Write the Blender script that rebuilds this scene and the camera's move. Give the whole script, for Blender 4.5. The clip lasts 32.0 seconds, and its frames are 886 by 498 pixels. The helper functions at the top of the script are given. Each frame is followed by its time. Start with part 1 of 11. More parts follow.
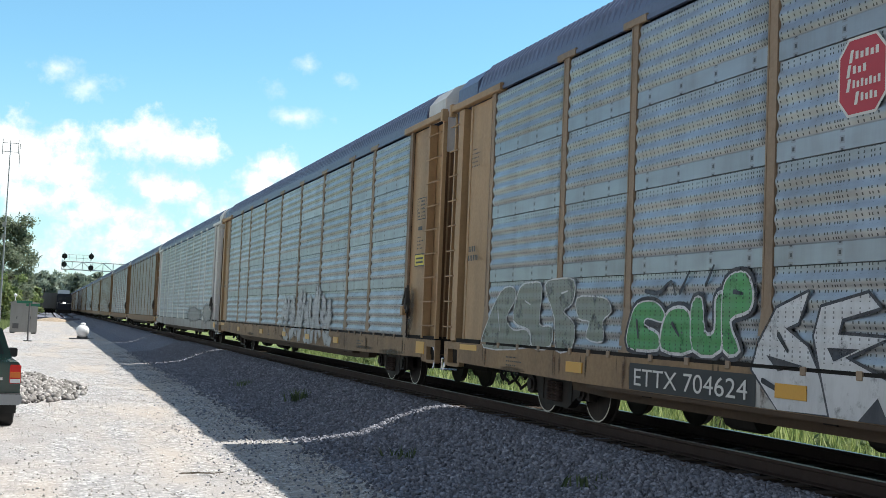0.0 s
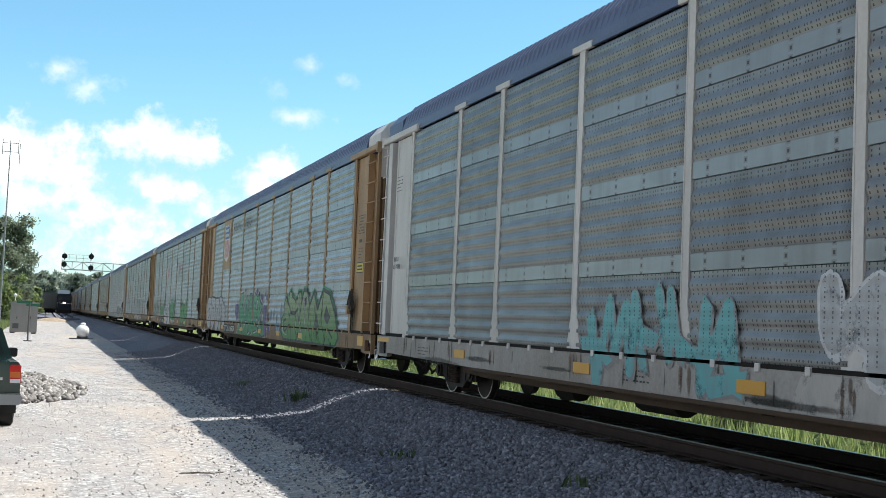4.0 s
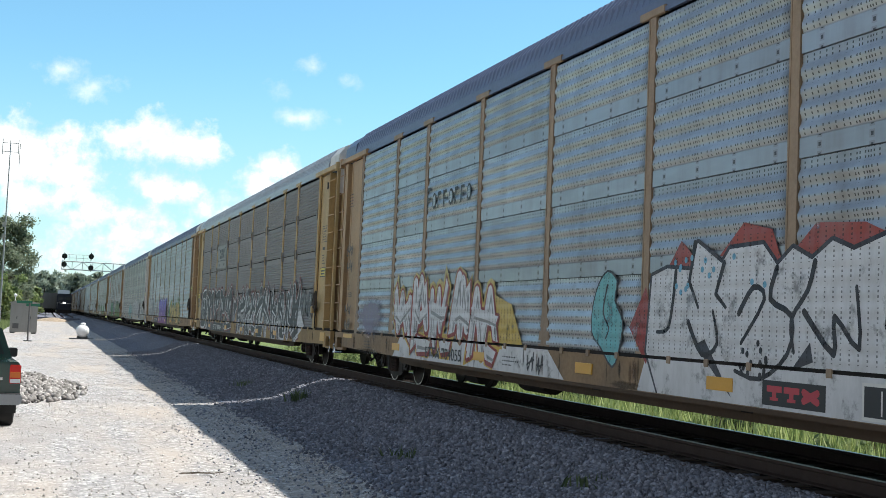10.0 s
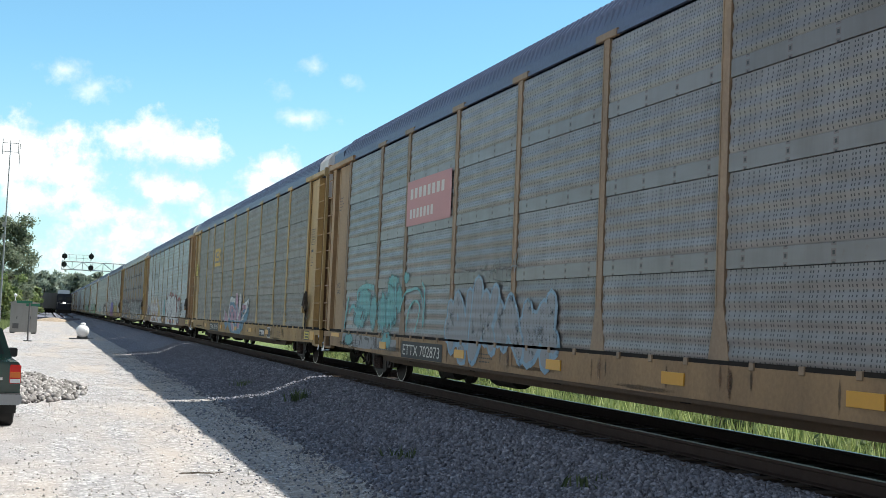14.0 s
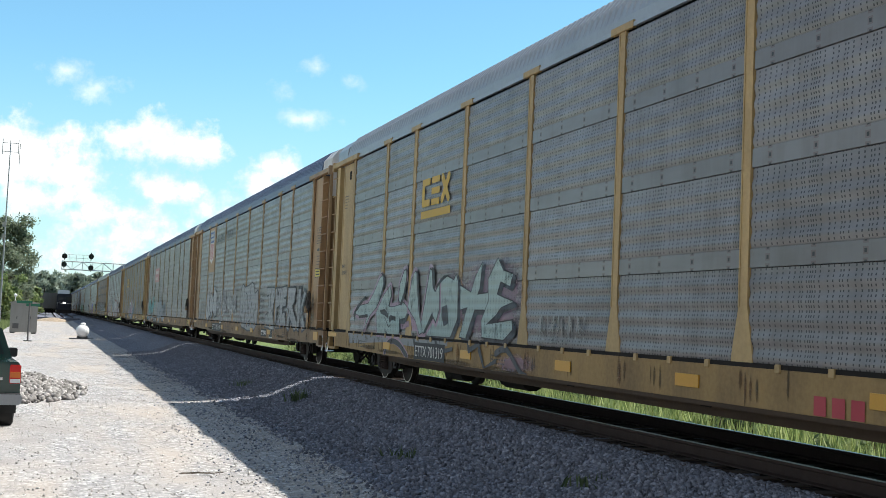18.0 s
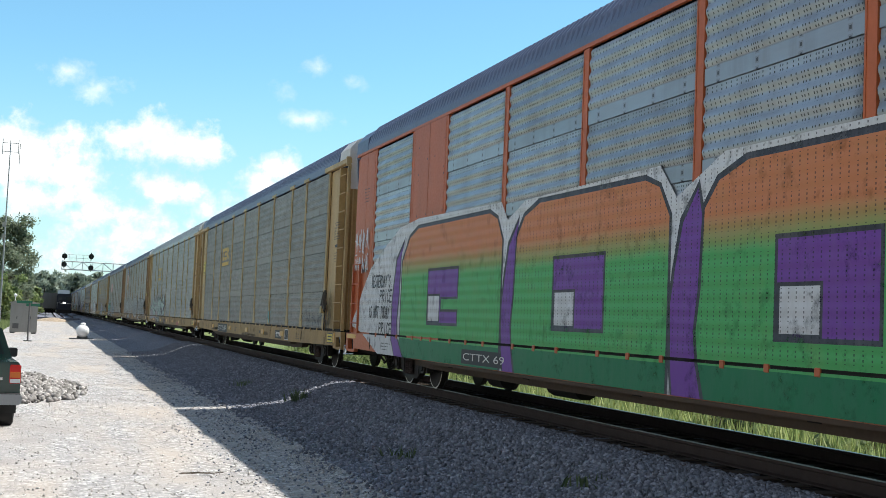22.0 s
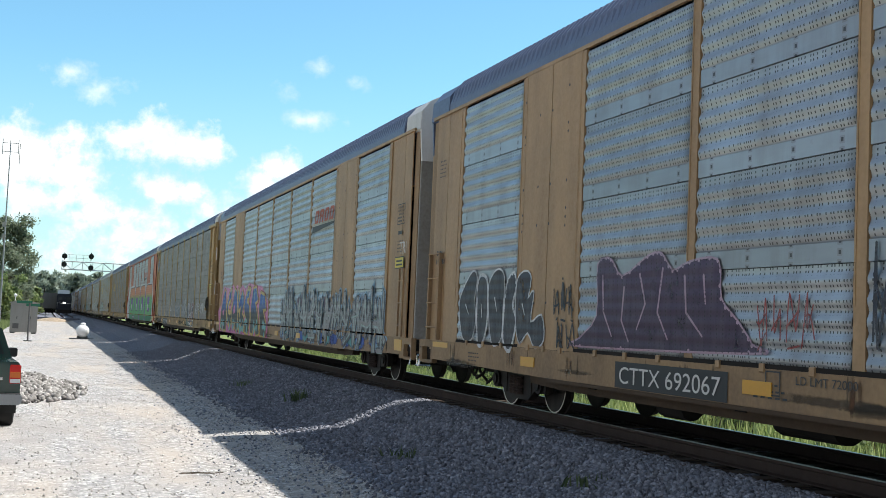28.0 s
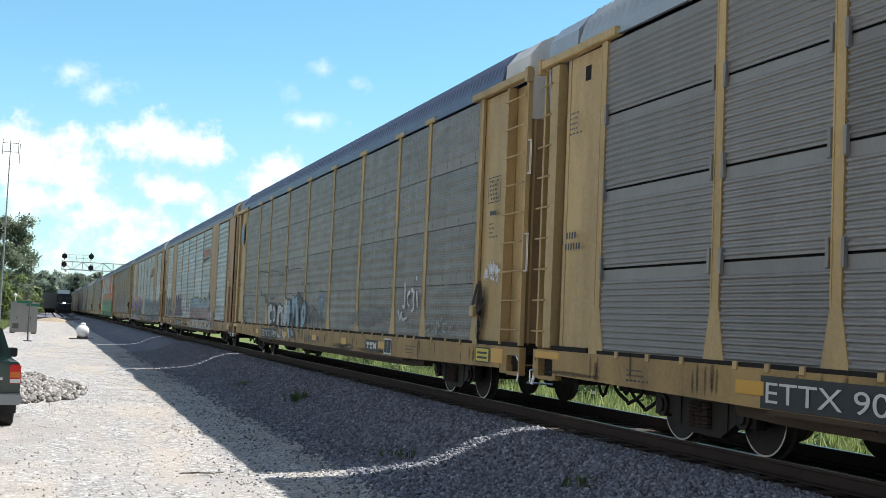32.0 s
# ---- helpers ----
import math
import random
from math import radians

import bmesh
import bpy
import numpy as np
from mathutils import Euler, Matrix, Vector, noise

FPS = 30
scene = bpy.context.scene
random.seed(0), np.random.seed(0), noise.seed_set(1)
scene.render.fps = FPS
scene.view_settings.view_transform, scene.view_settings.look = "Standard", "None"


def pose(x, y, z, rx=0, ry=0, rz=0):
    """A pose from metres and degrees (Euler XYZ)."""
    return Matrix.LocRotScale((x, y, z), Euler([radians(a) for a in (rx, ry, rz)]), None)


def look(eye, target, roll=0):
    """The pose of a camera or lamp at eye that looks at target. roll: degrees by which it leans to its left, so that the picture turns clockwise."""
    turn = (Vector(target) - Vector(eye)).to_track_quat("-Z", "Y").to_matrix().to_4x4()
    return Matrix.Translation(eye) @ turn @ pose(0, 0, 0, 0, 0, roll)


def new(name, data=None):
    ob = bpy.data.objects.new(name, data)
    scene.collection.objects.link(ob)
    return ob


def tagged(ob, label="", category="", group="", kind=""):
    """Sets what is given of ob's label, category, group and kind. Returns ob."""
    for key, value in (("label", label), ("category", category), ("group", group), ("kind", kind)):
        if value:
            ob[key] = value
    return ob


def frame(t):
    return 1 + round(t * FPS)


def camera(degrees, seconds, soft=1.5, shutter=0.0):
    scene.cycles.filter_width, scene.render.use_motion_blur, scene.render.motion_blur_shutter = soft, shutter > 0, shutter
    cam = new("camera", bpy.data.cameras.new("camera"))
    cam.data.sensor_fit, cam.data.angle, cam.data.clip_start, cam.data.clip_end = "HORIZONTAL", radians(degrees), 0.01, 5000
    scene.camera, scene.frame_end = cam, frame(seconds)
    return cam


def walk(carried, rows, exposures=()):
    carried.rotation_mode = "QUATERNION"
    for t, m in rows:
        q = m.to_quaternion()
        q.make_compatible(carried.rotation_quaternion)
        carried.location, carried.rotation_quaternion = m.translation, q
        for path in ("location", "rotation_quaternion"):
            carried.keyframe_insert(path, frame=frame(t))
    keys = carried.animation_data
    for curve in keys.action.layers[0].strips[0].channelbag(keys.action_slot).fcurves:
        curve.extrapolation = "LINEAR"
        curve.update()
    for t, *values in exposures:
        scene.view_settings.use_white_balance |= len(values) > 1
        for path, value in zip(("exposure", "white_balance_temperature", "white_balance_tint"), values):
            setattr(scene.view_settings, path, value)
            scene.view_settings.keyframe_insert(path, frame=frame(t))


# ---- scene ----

# The railhead is z = 0, the track runs along +Y, the train rolls away towards +Y.
EYE = (0.0, 0.0, 1.272)
YAW, PITCH, ROLL = 18.173, 3.555, 2.416
AHEAD = (math.sin(radians(YAW)) * math.cos(radians(PITCH)), math.cos(radians(YAW)) * math.cos(radians(PITCH)), math.sin(radians(PITCH)))
CAMERA_POSE = look(EYE, [e + 10 * a for e, a in zip(EYE, AHEAD)], ROLL)
cam = camera(40.605, 32.0, soft=0.85)
walk(cam, [(0.0, CAMERA_POSE), (32.0, CAMERA_POSE)], exposures=[(0.0, 0.62, 6500, 9), (32.0, 0.62, 6500, 9)])

# ---- light ----
SUN_ELEVATION, SUN_AZIMUTH = 58.0, 87.0  # azimuth clockwise from +Y
world = bpy.data.worlds.new("world")
scene.world = world
world.use_nodes = True
wn = world.node_tree
sky = wn.nodes.new("ShaderNodeTexSky")
sky.sky_type = "NISHITA"
sky.sun_disc = False
sky.sun_elevation = radians(SUN_ELEVATION)
sky.sun_rotation = radians(SUN_AZIMUTH)
sky.air_density, sky.dust_density, sky.ozone_density = 1.0, 0.25, 2.0
tone = wn.nodes.new("ShaderNodeMix")
tone.data_type, tone.blend_type = "RGBA", "MULTIPLY"
tone.inputs[0].default_value = 1.0
tone.inputs[7].default_value = (0.71, 1.03, 1.03, 1)   # hazy Gulf summer sky, a little towards cyan
wn.links.new(sky.outputs[0], tone.inputs[6])
# pale haze all round the horizon, where the cumulus stands
way = wn.nodes.new("ShaderNodeSeparateXYZ")
wn.links.new(wn.nodes.new("ShaderNodeTexCoord").outputs["Generated"], way.inputs[0])
low = wn.nodes.new("ShaderNodeMapRange")
low.interpolation_type = "SMOOTHSTEP"
low.inputs[1].default_value, low.inputs[2].default_value, low.inputs[3].default_value, low.inputs[4].default_value = -0.05, 0.22, 0.7, 0.0
wn.links.new(way.outputs[2], low.inputs[0])
haze_mix = wn.nodes.new("ShaderNodeMix")
haze_mix.data_type = "RGBA"
haze_mix.inputs[7].default_value = (3.5, 4.4, 4.75, 1)
wn.links.new(low.outputs[0], haze_mix.inputs[0])
wn.links.new(tone.outputs[2], haze_mix.inputs[6])
# white added to unseen sky behind the camera, fading northwards, to neutralise train light
fill_side = wn.nodes.new("ShaderNodeVectorMath")
fill_side.operation = "DOT_PRODUCT"
fill_side.inputs[1].default_value = (-0.9, -0.43, 0.1)
wn.links.new(wn.nodes["Texture Coordinate"].outputs["Generated"], fill_side.inputs[0])
fill_amount = wn.nodes.new("ShaderNodeMapRange")
fill_amount.interpolation_type = "SMOOTHSTEP"
fill_amount.inputs[1].default_value, fill_amount.inputs[2].default_value, fill_amount.inputs[3].default_value, fill_amount.inputs[4].default_value = -0.25, 0.6, 0.0, 0.9
wn.links.new(fill_side.outputs["Value"], fill_amount.inputs[0])
fill_mix = wn.nodes.new("ShaderNodeMix")
fill_mix.data_type = "RGBA"
fill_mix.inputs[7].default_value = (2.6, 2.85, 3.2, 1)
wn.links.new(fill_amount.outputs[0], fill_mix.inputs[0])
wn.links.new(haze_mix.outputs[2], fill_mix.inputs[6])
wn.links.new(fill_mix.outputs[2], wn.nodes["Background"].inputs[0])
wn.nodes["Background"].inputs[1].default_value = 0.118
sun_data = bpy.data.lights.new("sun", "SUN")
sun_data.energy, sun_data.angle, sun_data.color = 5.0, radians(0.53), (1.0, 0.95, 0.87)
sun = new("sun", sun_data)
_e, _a = radians(SUN_ELEVATION), radians(SUN_AZIMUTH)
sun.matrix_world = look((0, 0, 60), (-math.sin(_a) * math.cos(_e), -math.cos(_a) * math.cos(_e), 60 - math.sin(_e)))

# ---- the train's way along the track ----
PITCH_LENGTH = 29.0       # from coupler to coupler
JOINT_ONE = 20.159        # the first joint at 0 s
TRACK_X = 8.10


def rolled(t):
    """Metres that the train has rolled at t seconds."""
    q = t / 10
    return 0.966204 * (163.4819 * q - 4.2872 * q**2 - 0.4682 * q**3 + 0.2395 * q**4 - 0.0384 * q**5)


# slack running in and out of the couplers: metres ahead of the even roll, second by second
SLIP = {0: 0.07, 1: 0.07, 2: 0.01, 5: 0.03, 6: -0.03, 7: 0.16, 8: 0.08, 9: 0.10, 10: -0.12, 11: -0.06, 12: -0.05, 13: 0.08, 16: 0.25, 17: 0.20, 18: 0.24, 19: 0.26, 20: 0.36, 21: 0.27, 22: 0.17, 23: 0.21, 24: 0.07, 25: 0.18, 28: -0.16, 29: -0.12, 30: -0.07, 31: -0.02, 32: 0.0}


# ---- material helpers ----
BAND = 0.20               # height of the smooth bolted band along a sheet's foot


def nodes_of(name):
    m = bpy.data.materials.new(name)
    m.use_nodes = True
    return m, m.node_tree.nodes, m.node_tree.links, m.node_tree.nodes["Principled BSDF"]


def ramp(n, l, source, stops):
    r = n.new("ShaderNodeValToRGB")
    while len(r.color_ramp.elements) < len(stops):
        r.color_ramp.elements.new(0.5)
    for e, (at, c) in zip(r.color_ramp.elements, stops):
        e.position, e.color = at, (*c, 1)
    l.new(source, r.inputs[0])
    return r.outputs[0]


def noise_node(n, l, coord, scale, detail=4, rough=0.55, stretch=None):
    x = n.new("ShaderNodeTexNoise")
    x.inputs["Scale"].default_value, x.inputs["Detail"].default_value, x.inputs["Roughness"].default_value = scale, detail, rough
    if stretch:
        mp = n.new("ShaderNodeMapping")
        mp.inputs["Scale"].default_value = stretch
        l.new(coord, mp.inputs[0])
        coord = mp.outputs[0]
    l.new(coord, x.inputs["Vector"])
    return x.outputs["Fac"]


def maths(n, l, op, a, b=None, c=None, clamp=False):
    x = n.new("ShaderNodeMath")
    x.operation, x.use_clamp = op, clamp
    for i, v in enumerate((a, b, c)):
        if v is None:
            continue
        if isinstance(v, (int, float)):
            x.inputs[i].default_value = v
        else:
            l.new(v, x.inputs[i])
    return x.outputs[0]


def mix(n, l, fac, a, b, mode="MIX"):
    x = n.new("ShaderNodeMix")
    x.data_type, x.blend_type = "RGBA", mode
    for sock, v in ((x.inputs[0], fac), (x.inputs[6], a), (x.inputs[7], b)):
        if isinstance(v, (int, float)):
            sock.default_value = v
        elif isinstance(v, tuple):
            sock.default_value = (*v, 1)
        else:
            l.new(v, sock)
    return x.outputs[2]


def coords(n, kind="Object"):
    return n.new("ShaderNodeTexCoord").outputs[kind]


def relief(n, l, bsdf, height, strength, distance):
    b = n.new("ShaderNodeBump")
    b.inputs["Strength"].default_value, b.inputs["Distance"].default_value = strength, distance
    l.new(height, b.inputs["Height"])
    l.new(b.outputs[0], bsdf.inputs["Normal"])


def worn(name, colour, dirt, rough=0.6, metal=0.0, scale=1.5, amount=0.5, grain=18.0, bump=0.15, streak=(1, 1, 0.25), vary=0.12, gloss=0.4):
    """Painted or bare surface with stains that run down, grain and a little change from piece to piece."""
    m, n, l, b = nodes_of(name)
    co = coords(n)
    info = n.new("ShaderNodeObjectInfo")
    shift = n.new("ShaderNodeVectorMath")
    shift.operation = "ADD"
    l.new(co, shift.inputs[0])
    l.new(maths(n, l, "MULTIPLY", info.outputs["Random"], 37.0), shift.inputs[1])
    co = shift.outputs[0]
    stain = noise_node(n, l, co, scale, 6, 0.62, streak)
    fine = noise_node(n, l, co, grain, 3, 0.6)
    f = maths(n, l, "MULTIPLY", maths(n, l, "SUBTRACT", maths(n, l, "ADD", stain, maths(n, l, "MULTIPLY", fine, 0.3)), 0.5, clamp=True), 2.2 * amount, clamp=True)
    c = mix(n, l, f, colour, dirt)
    val = maths(n, l, "ADD", maths(n, l, "MULTIPLY", info.outputs["Random"], vary), 1 - vary / 2)
    hsv = n.new("ShaderNodeHueSaturation")
    l.new(val, hsv.inputs["Value"])
    l.new(c, hsv.inputs["Color"])
    l.new(hsv.outputs[0], b.inputs["Base Color"])
    b.inputs["Metallic"].default_value = metal
    b.inputs["Specular IOR Level"].default_value = gloss
    l.new(maths(n, l, "ADD", maths(n, l, "MULTIPLY", fine, 0.25), rough - 0.12, clamp=True), b.inputs["Roughness"])
    relief(n, l, b, fine, bump, 0.004)
    return m


def plain(name, colour, rough=0.5, metal=0.0, emit=0.0):
    m, n, l, b = nodes_of(name)
    fine = noise_node(n, l, coords(n), 30, 3)
    l.new(mix(n, l, maths(n, l, "MULTIPLY", fine, 0.35), colour, tuple(v * 0.62 for v in colour)), b.inputs["Base Color"])
    b.inputs["Roughness"].default_value, b.inputs["Metallic"].default_value = rough, metal
    if emit:
        b.inputs["Emission Color"].default_value = (*colour, 1)
        b.inputs["Emission Strength"].default_value = emit
    return m


def perforated(name, light, dark, dirt, holes=1.0, metal=0.35, rust=0.25, band=(0.36, 0.39, 0.41), dust_and_sheen=0.0):
    """Galvanised steel sheet with columns of small round holes, single and in pairs, rusty seams and reflected tan
    light painted along the ribs.
    """
    m, n, l, b = nodes_of(name)
    raw = coords(n)
    info = n.new("ShaderNodeObjectInfo")
    sep = n.new("ShaderNodeSeparateXYZ")
    l.new(raw, sep.inputs[0])
    Y_, Z_ = sep.outputs["Y"], sep.outputs["Z"]
    whole = n.new("ShaderNodeSeparateXYZ")
    l.new(coords(n, "Generated"), whole.inputs[0])
    shift = n.new("ShaderNodeVectorMath")
    shift.operation = "ADD"
    l.new(raw, shift.inputs[0])
    l.new(maths(n, l, "MULTIPLY", info.outputs["Random"], 53.0), shift.inputs[1])
    co = shift.outputs[0]
    spangle = noise_node(n, l, co, 1.3, 5, 0.6, (1, 1.2, 5))
    streak = noise_node(n, l, co, 2.2, 5, 0.65, (1, 1.0, 0.16))
    above = maths(n, l, "GREATER_THAN", Z_, BAND + 0.012)
    c = mix(n, l, ramp_fac(n, l, spangle, 0.30, 0.75), light, dark)
    # tan ground reflection painted in stripes along the ribs, broken up along their length
    if dust_and_sheen:
        wave = maths(n, l, "SINE", maths(n, l, "MULTIPLY", Z_, 2 * math.pi / 0.184))
        along_rib = noise_node(n, l, co, 3.0, 4, 0.6, (1, 0.5, 6))
        f = maths(n, l, "MULTIPLY", ramp_fac(n, l, maths(n, l, "ADD", wave, maths(n, l, "MULTIPLY", maths(n, l, "SUBTRACT", along_rib, 0.5), 1.6)), 0.0, 0.9), dust_and_sheen)
        c = mix(n, l, maths(n, l, "MULTIPLY", f, above), c, (0.40, 0.39, 0.345))
    c = mix(n, l, maths(n, l, "MULTIPLY", maths(n, l, "SUBTRACT", 1.0, above), 0.75), c, band)
    c = mix(n, l, maths(n, l, "MULTIPLY", ramp_fac(n, l, streak, 0.46, 0.8), 0.6), c, dirt)
    edge = noise_node(n, l, co, 5.0, 4, 0.7)
    c = mix(n, l, maths(n, l, "MULTIPLY", ramp_fac(n, l, edge, 0.66, 0.8), rust), c, (0.16, 0.07, 0.03))
    # grime along the rear end of each sheet
    rim = maths(n, l, "ADD", maths(n, l, "SUBTRACT", 0.055, whole.outputs["Y"]), maths(n, l, "MULTIPLY", maths(n, l, "SUBTRACT", edge, 0.5), 0.09))
    c = mix(n, l, maths(n, l, "MULTIPLY", maths(n, l, "MULTIPLY", ramp_fac(n, l, rim, 0.0, 0.05), above), 0.55), c, (0.085, 0.07, 0.062))

    def tooth(v, period, width):
        fr = maths(n, l, "FRACT", maths(n, l, "DIVIDE", maths(n, l, "ADD", v, 40.0), period))
        return maths(n, l, "LESS_THAN", maths(n, l, "ABSOLUTE", maths(n, l, "SUBTRACT", fr, 0.5)), width)
    cell = maths(n, l, "DIVIDE", maths(n, l, "ADD", Y_, 40.0), 0.098)
    chance = n.new("ShaderNodeTexWhiteNoise")
    chance.noise_dimensions = "1D"
    l.new(maths(n, l, "FLOOR", cell), chance.inputs["W"])
    pick = n.new("ShaderNodeSeparateColor")
    l.new(chance.outputs["Color"], pick.inputs[0])
    off = maths(n, l, "ADD", maths(n, l, "MULTIPLY", maths(n, l, "SUBTRACT", maths(n, l, "FRACT", cell), 0.5), 0.098), maths(n, l, "MULTIPLY", maths(n, l, "SUBTRACT", pick.outputs[0], 0.5), 0.03))
    away = maths(n, l, "ABSOLUTE", off)
    single = maths(n, l, "LESS_THAN", away, 0.0095)
    double = maths(n, l, "LESS_THAN", maths(n, l, "ABSOLUTE", maths(n, l, "SUBTRACT", away, 0.021)), 0.0085)
    twin = maths(n, l, "GREATER_THAN", pick.outputs[1], 0.68)
    column = maths(n, l, "ADD", maths(n, l, "MULTIPLY", twin, double), maths(n, l, "MULTIPLY", maths(n, l, "SUBTRACT", 1.0, twin), single))
    dot = maths(n, l, "MULTIPLY", column, tooth(Z_, 0.046, 0.25))
    if dust_and_sheen:
        dot = maths(n, l, "MULTIPLY", dot, tooth(maths(n, l, "SUBTRACT", Z_, 0.02), 0.184, 0.43))
    dot = maths(n, l, "MULTIPLY", dot, above)
    # bolts along both edges of the smooth band
    low = maths(n, l, "LESS_THAN", Z_, BAND)
    row = tooth(maths(n, l, "ADD", Z_, 0.05), 0.10, 0.19)
    bolt = maths(n, l, "MULTIPLY", tooth(Y_, 0.74, 0.024), maths(n, l, "MULTIPLY", row, low))
    halo = maths(n, l, "MULTIPLY", tooth(Y_, 0.74, 0.05), maths(n, l, "MULTIPLY", tooth(maths(n, l, "ADD", Z_, 0.05), 0.10, 0.36), low))
    c = mix(n, l, maths(n, l, "MULTIPLY", halo, rust), c, (0.12, 0.045, 0.025))
    marks = maths(n, l, "MAXIMUM", maths(n, l, "MULTIPLY", dot, 0.93 * holes), maths(n, l, "MULTIPLY", bolt, 0.93))
    c = mix(n, l, marks, c, (0.014, 0.015, 0.018))
    val = maths(n, l, "ADD", maths(n, l, "MULTIPLY", info.outputs["Random"], 0.24), 0.88)
    hsv = n.new("ShaderNodeHueSaturation")
    l.new(val, hsv.inputs["Value"])
    l.new(c, hsv.inputs["Color"])
    l.new(hsv.outputs[0], b.inputs["Base Color"])
    l.new(maths(n, l, "MULTIPLY", maths(n, l, "SUBTRACT", 1.0, marks), metal), b.inputs["Metallic"])
    l.new(maths(n, l, "ADD", maths(n, l, "MULTIPLY", spangle, 0.3), 0.26 if metal > 0.1 else 0.34), b.inputs["Roughness"])
    b.inputs["Specular IOR Level"].default_value = 0.5 if metal > 0.1 else 0.40
    relief(n, l, b, edge, 0.14, 0.008)
    return m


def ramp_fac(n, l, v, lo, hi):
    x = n.new("ShaderNodeMapRange")
    x.inputs[1].default_value, x.inputs[2].default_value = lo, hi
    l.new(v, x.inputs[0])
    return x.outputs[0]


def gravel(name, stops, size, second, relief_by=0.9, patch=None, patch_scale=0.25):
    """Crushed stone: a colour to each stone, dark gaps between them, dusty patches."""
    m, n, l, b = nodes_of(name)
    co = coords(n)
    vo = n.new("ShaderNodeTexVoronoi")
    vo.inputs["Scale"].default_value = 1 / size
    l.new(co, vo.inputs["Vector"])
    sep = n.new("ShaderNodeSeparateColor")
    l.new(vo.outputs["Color"], sep.inputs[0])
    c = ramp(n, l, sep.outputs[0], stops)
    gap = ramp_fac(n, l, vo.outputs["Distance"], 0.45, 0.75)
    c = mix(n, l, maths(n, l, "MULTIPLY", gap, 0.55), c, second)
    if patch:
        big = noise_node(n, l, co, patch_scale, 5, 0.6)
        mid = noise_node(n, l, co, patch_scale * 9, 4, 0.6)
        f = ramp_fac(n, l, maths(n, l, "ADD", maths(n, l, "MULTIPLY", big, 0.8), maths(n, l, "MULTIPLY", mid, 0.25)), 0.42, 0.62)
        c = mix(n, l, maths(n, l, "MULTIPLY", f, 0.8), c, patch)
    l.new(c, b.inputs["Base Color"])
    b.inputs["Roughness"].default_value = 0.92
    b.inputs["Specular IOR Level"].default_value = 0.15
    h = maths(n, l, "SUBTRACT", 1.0, vo.outputs["Distance"])
    relief(n, l, b, h, relief_by, size * 0.6)
    return m


def road_surface():
    """Packed limestone: fine grit, dusty strips along the wheel tracks and washed-out patches of coarser stone."""
    m, n, l, b = nodes_of("packed_limestone_gravel")
    co = coords(n)

    def stonework(size, stops):
        vo = n.new("ShaderNodeTexVoronoi")
        vo.inputs["Scale"].default_value = 1 / size
        l.new(co, vo.inputs["Vector"])
        sep = n.new("ShaderNodeSeparateColor")
        l.new(vo.outputs["Color"], sep.inputs[0])
        c = ramp(n, l, sep.outputs[0], stops)
        return mix(n, l, maths(n, l, "MULTIPLY", ramp_fac(n, l, vo.outputs["Distance"], 0.4, 0.8), 0.5), c, (0.17, 0.16, 0.155)), vo.outputs["Distance"]
    coarse, d1 = stonework(0.058, [(0.0, (0.19, 0.19, 0.195)), (0.35, (0.30, 0.297, 0.298)), (0.75, (0.43, 0.42, 0.415)), (1.0, (0.66, 0.645, 0.63))])
    fine, d2 = stonework(0.022, [(0.0, (0.285, 0.272, 0.265)), (0.5, (0.35, 0.333, 0.323)), (1.0, (0.415, 0.393, 0.38))])
    patches = maths(n, l, "ADD", maths(n, l, "MULTIPLY", noise_node(n, l, co, 0.55, 6, 0.65, (1, 0.45, 1)), 0.8), maths(n, l, "MULTIPLY", noise_node(n, l, co, 6.0, 4, 0.6), 0.2))
    where = ramp_fac(n, l, patches, 0.38, 0.52)
    c = mix(n, l, where, fine, coarse)
    dust_and_sheen = noise_node(n, l, co, 0.4, 5, 0.6, (1.6, 0.3, 1))
    c = mix(n, l, maths(n, l, "MULTIPLY", ramp_fac(n, l, dust_and_sheen, 0.47, 0.64), 0.75), c, (0.40, 0.35, 0.305))
    stain = noise_node(n, l, co, 0.9, 5, 0.65)
    c = mix(n, l, maths(n, l, "MULTIPLY", ramp_fac(n, l, stain, 0.52, 0.72), 0.45), c, (0.24, 0.22, 0.205))
    l.new(c, b.inputs["Base Color"])
    b.inputs["Roughness"].default_value = 0.95
    b.inputs["Specular IOR Level"].default_value = 0.15
    h = maths(n, l, "ADD", maths(n, l, "MULTIPLY", maths(n, l, "SUBTRACT", 1.0, d1), where), maths(n, l, "MULTIPLY", maths(n, l, "SUBTRACT", 1.0, d2), 0.4))
    relief(n, l, b, h, 0.6, 0.025)
    return m


# ---- materials ----
GALV = perforated("galvanised_perforated_steel", (0.385, 0.415, 0.46), (0.275, 0.292, 0.325), (0.175, 0.16, 0.15), 1.0, 0.62, 0.25, (0.30, 0.325, 0.36), 0.38)
GREY = perforated("weathered_grey_perforated_steel", (0.213, 0.191, 0.176), (0.158, 0.141, 0.128), (0.10, 0.079, 0.064), 1.0, 0.04, 0.45, (0.187, 0.172, 0.163), 0.0)
MIDGREY = perforated("dull_grey_perforated_steel", (0.27, 0.25, 0.25), (0.195, 0.18, 0.18), (0.125, 0.105, 0.094), 1.0, 0.25, 0.35, (0.20, 0.192, 0.192), 0.0)
BLUEGREY = perforated("blue_grey_perforated_steel", (0.24, 0.245, 0.255), (0.17, 0.178, 0.185), (0.12, 0.108, 0.10), 1.0, 0.45, 0.3, (0.32, 0.345, 0.36), 0.25)
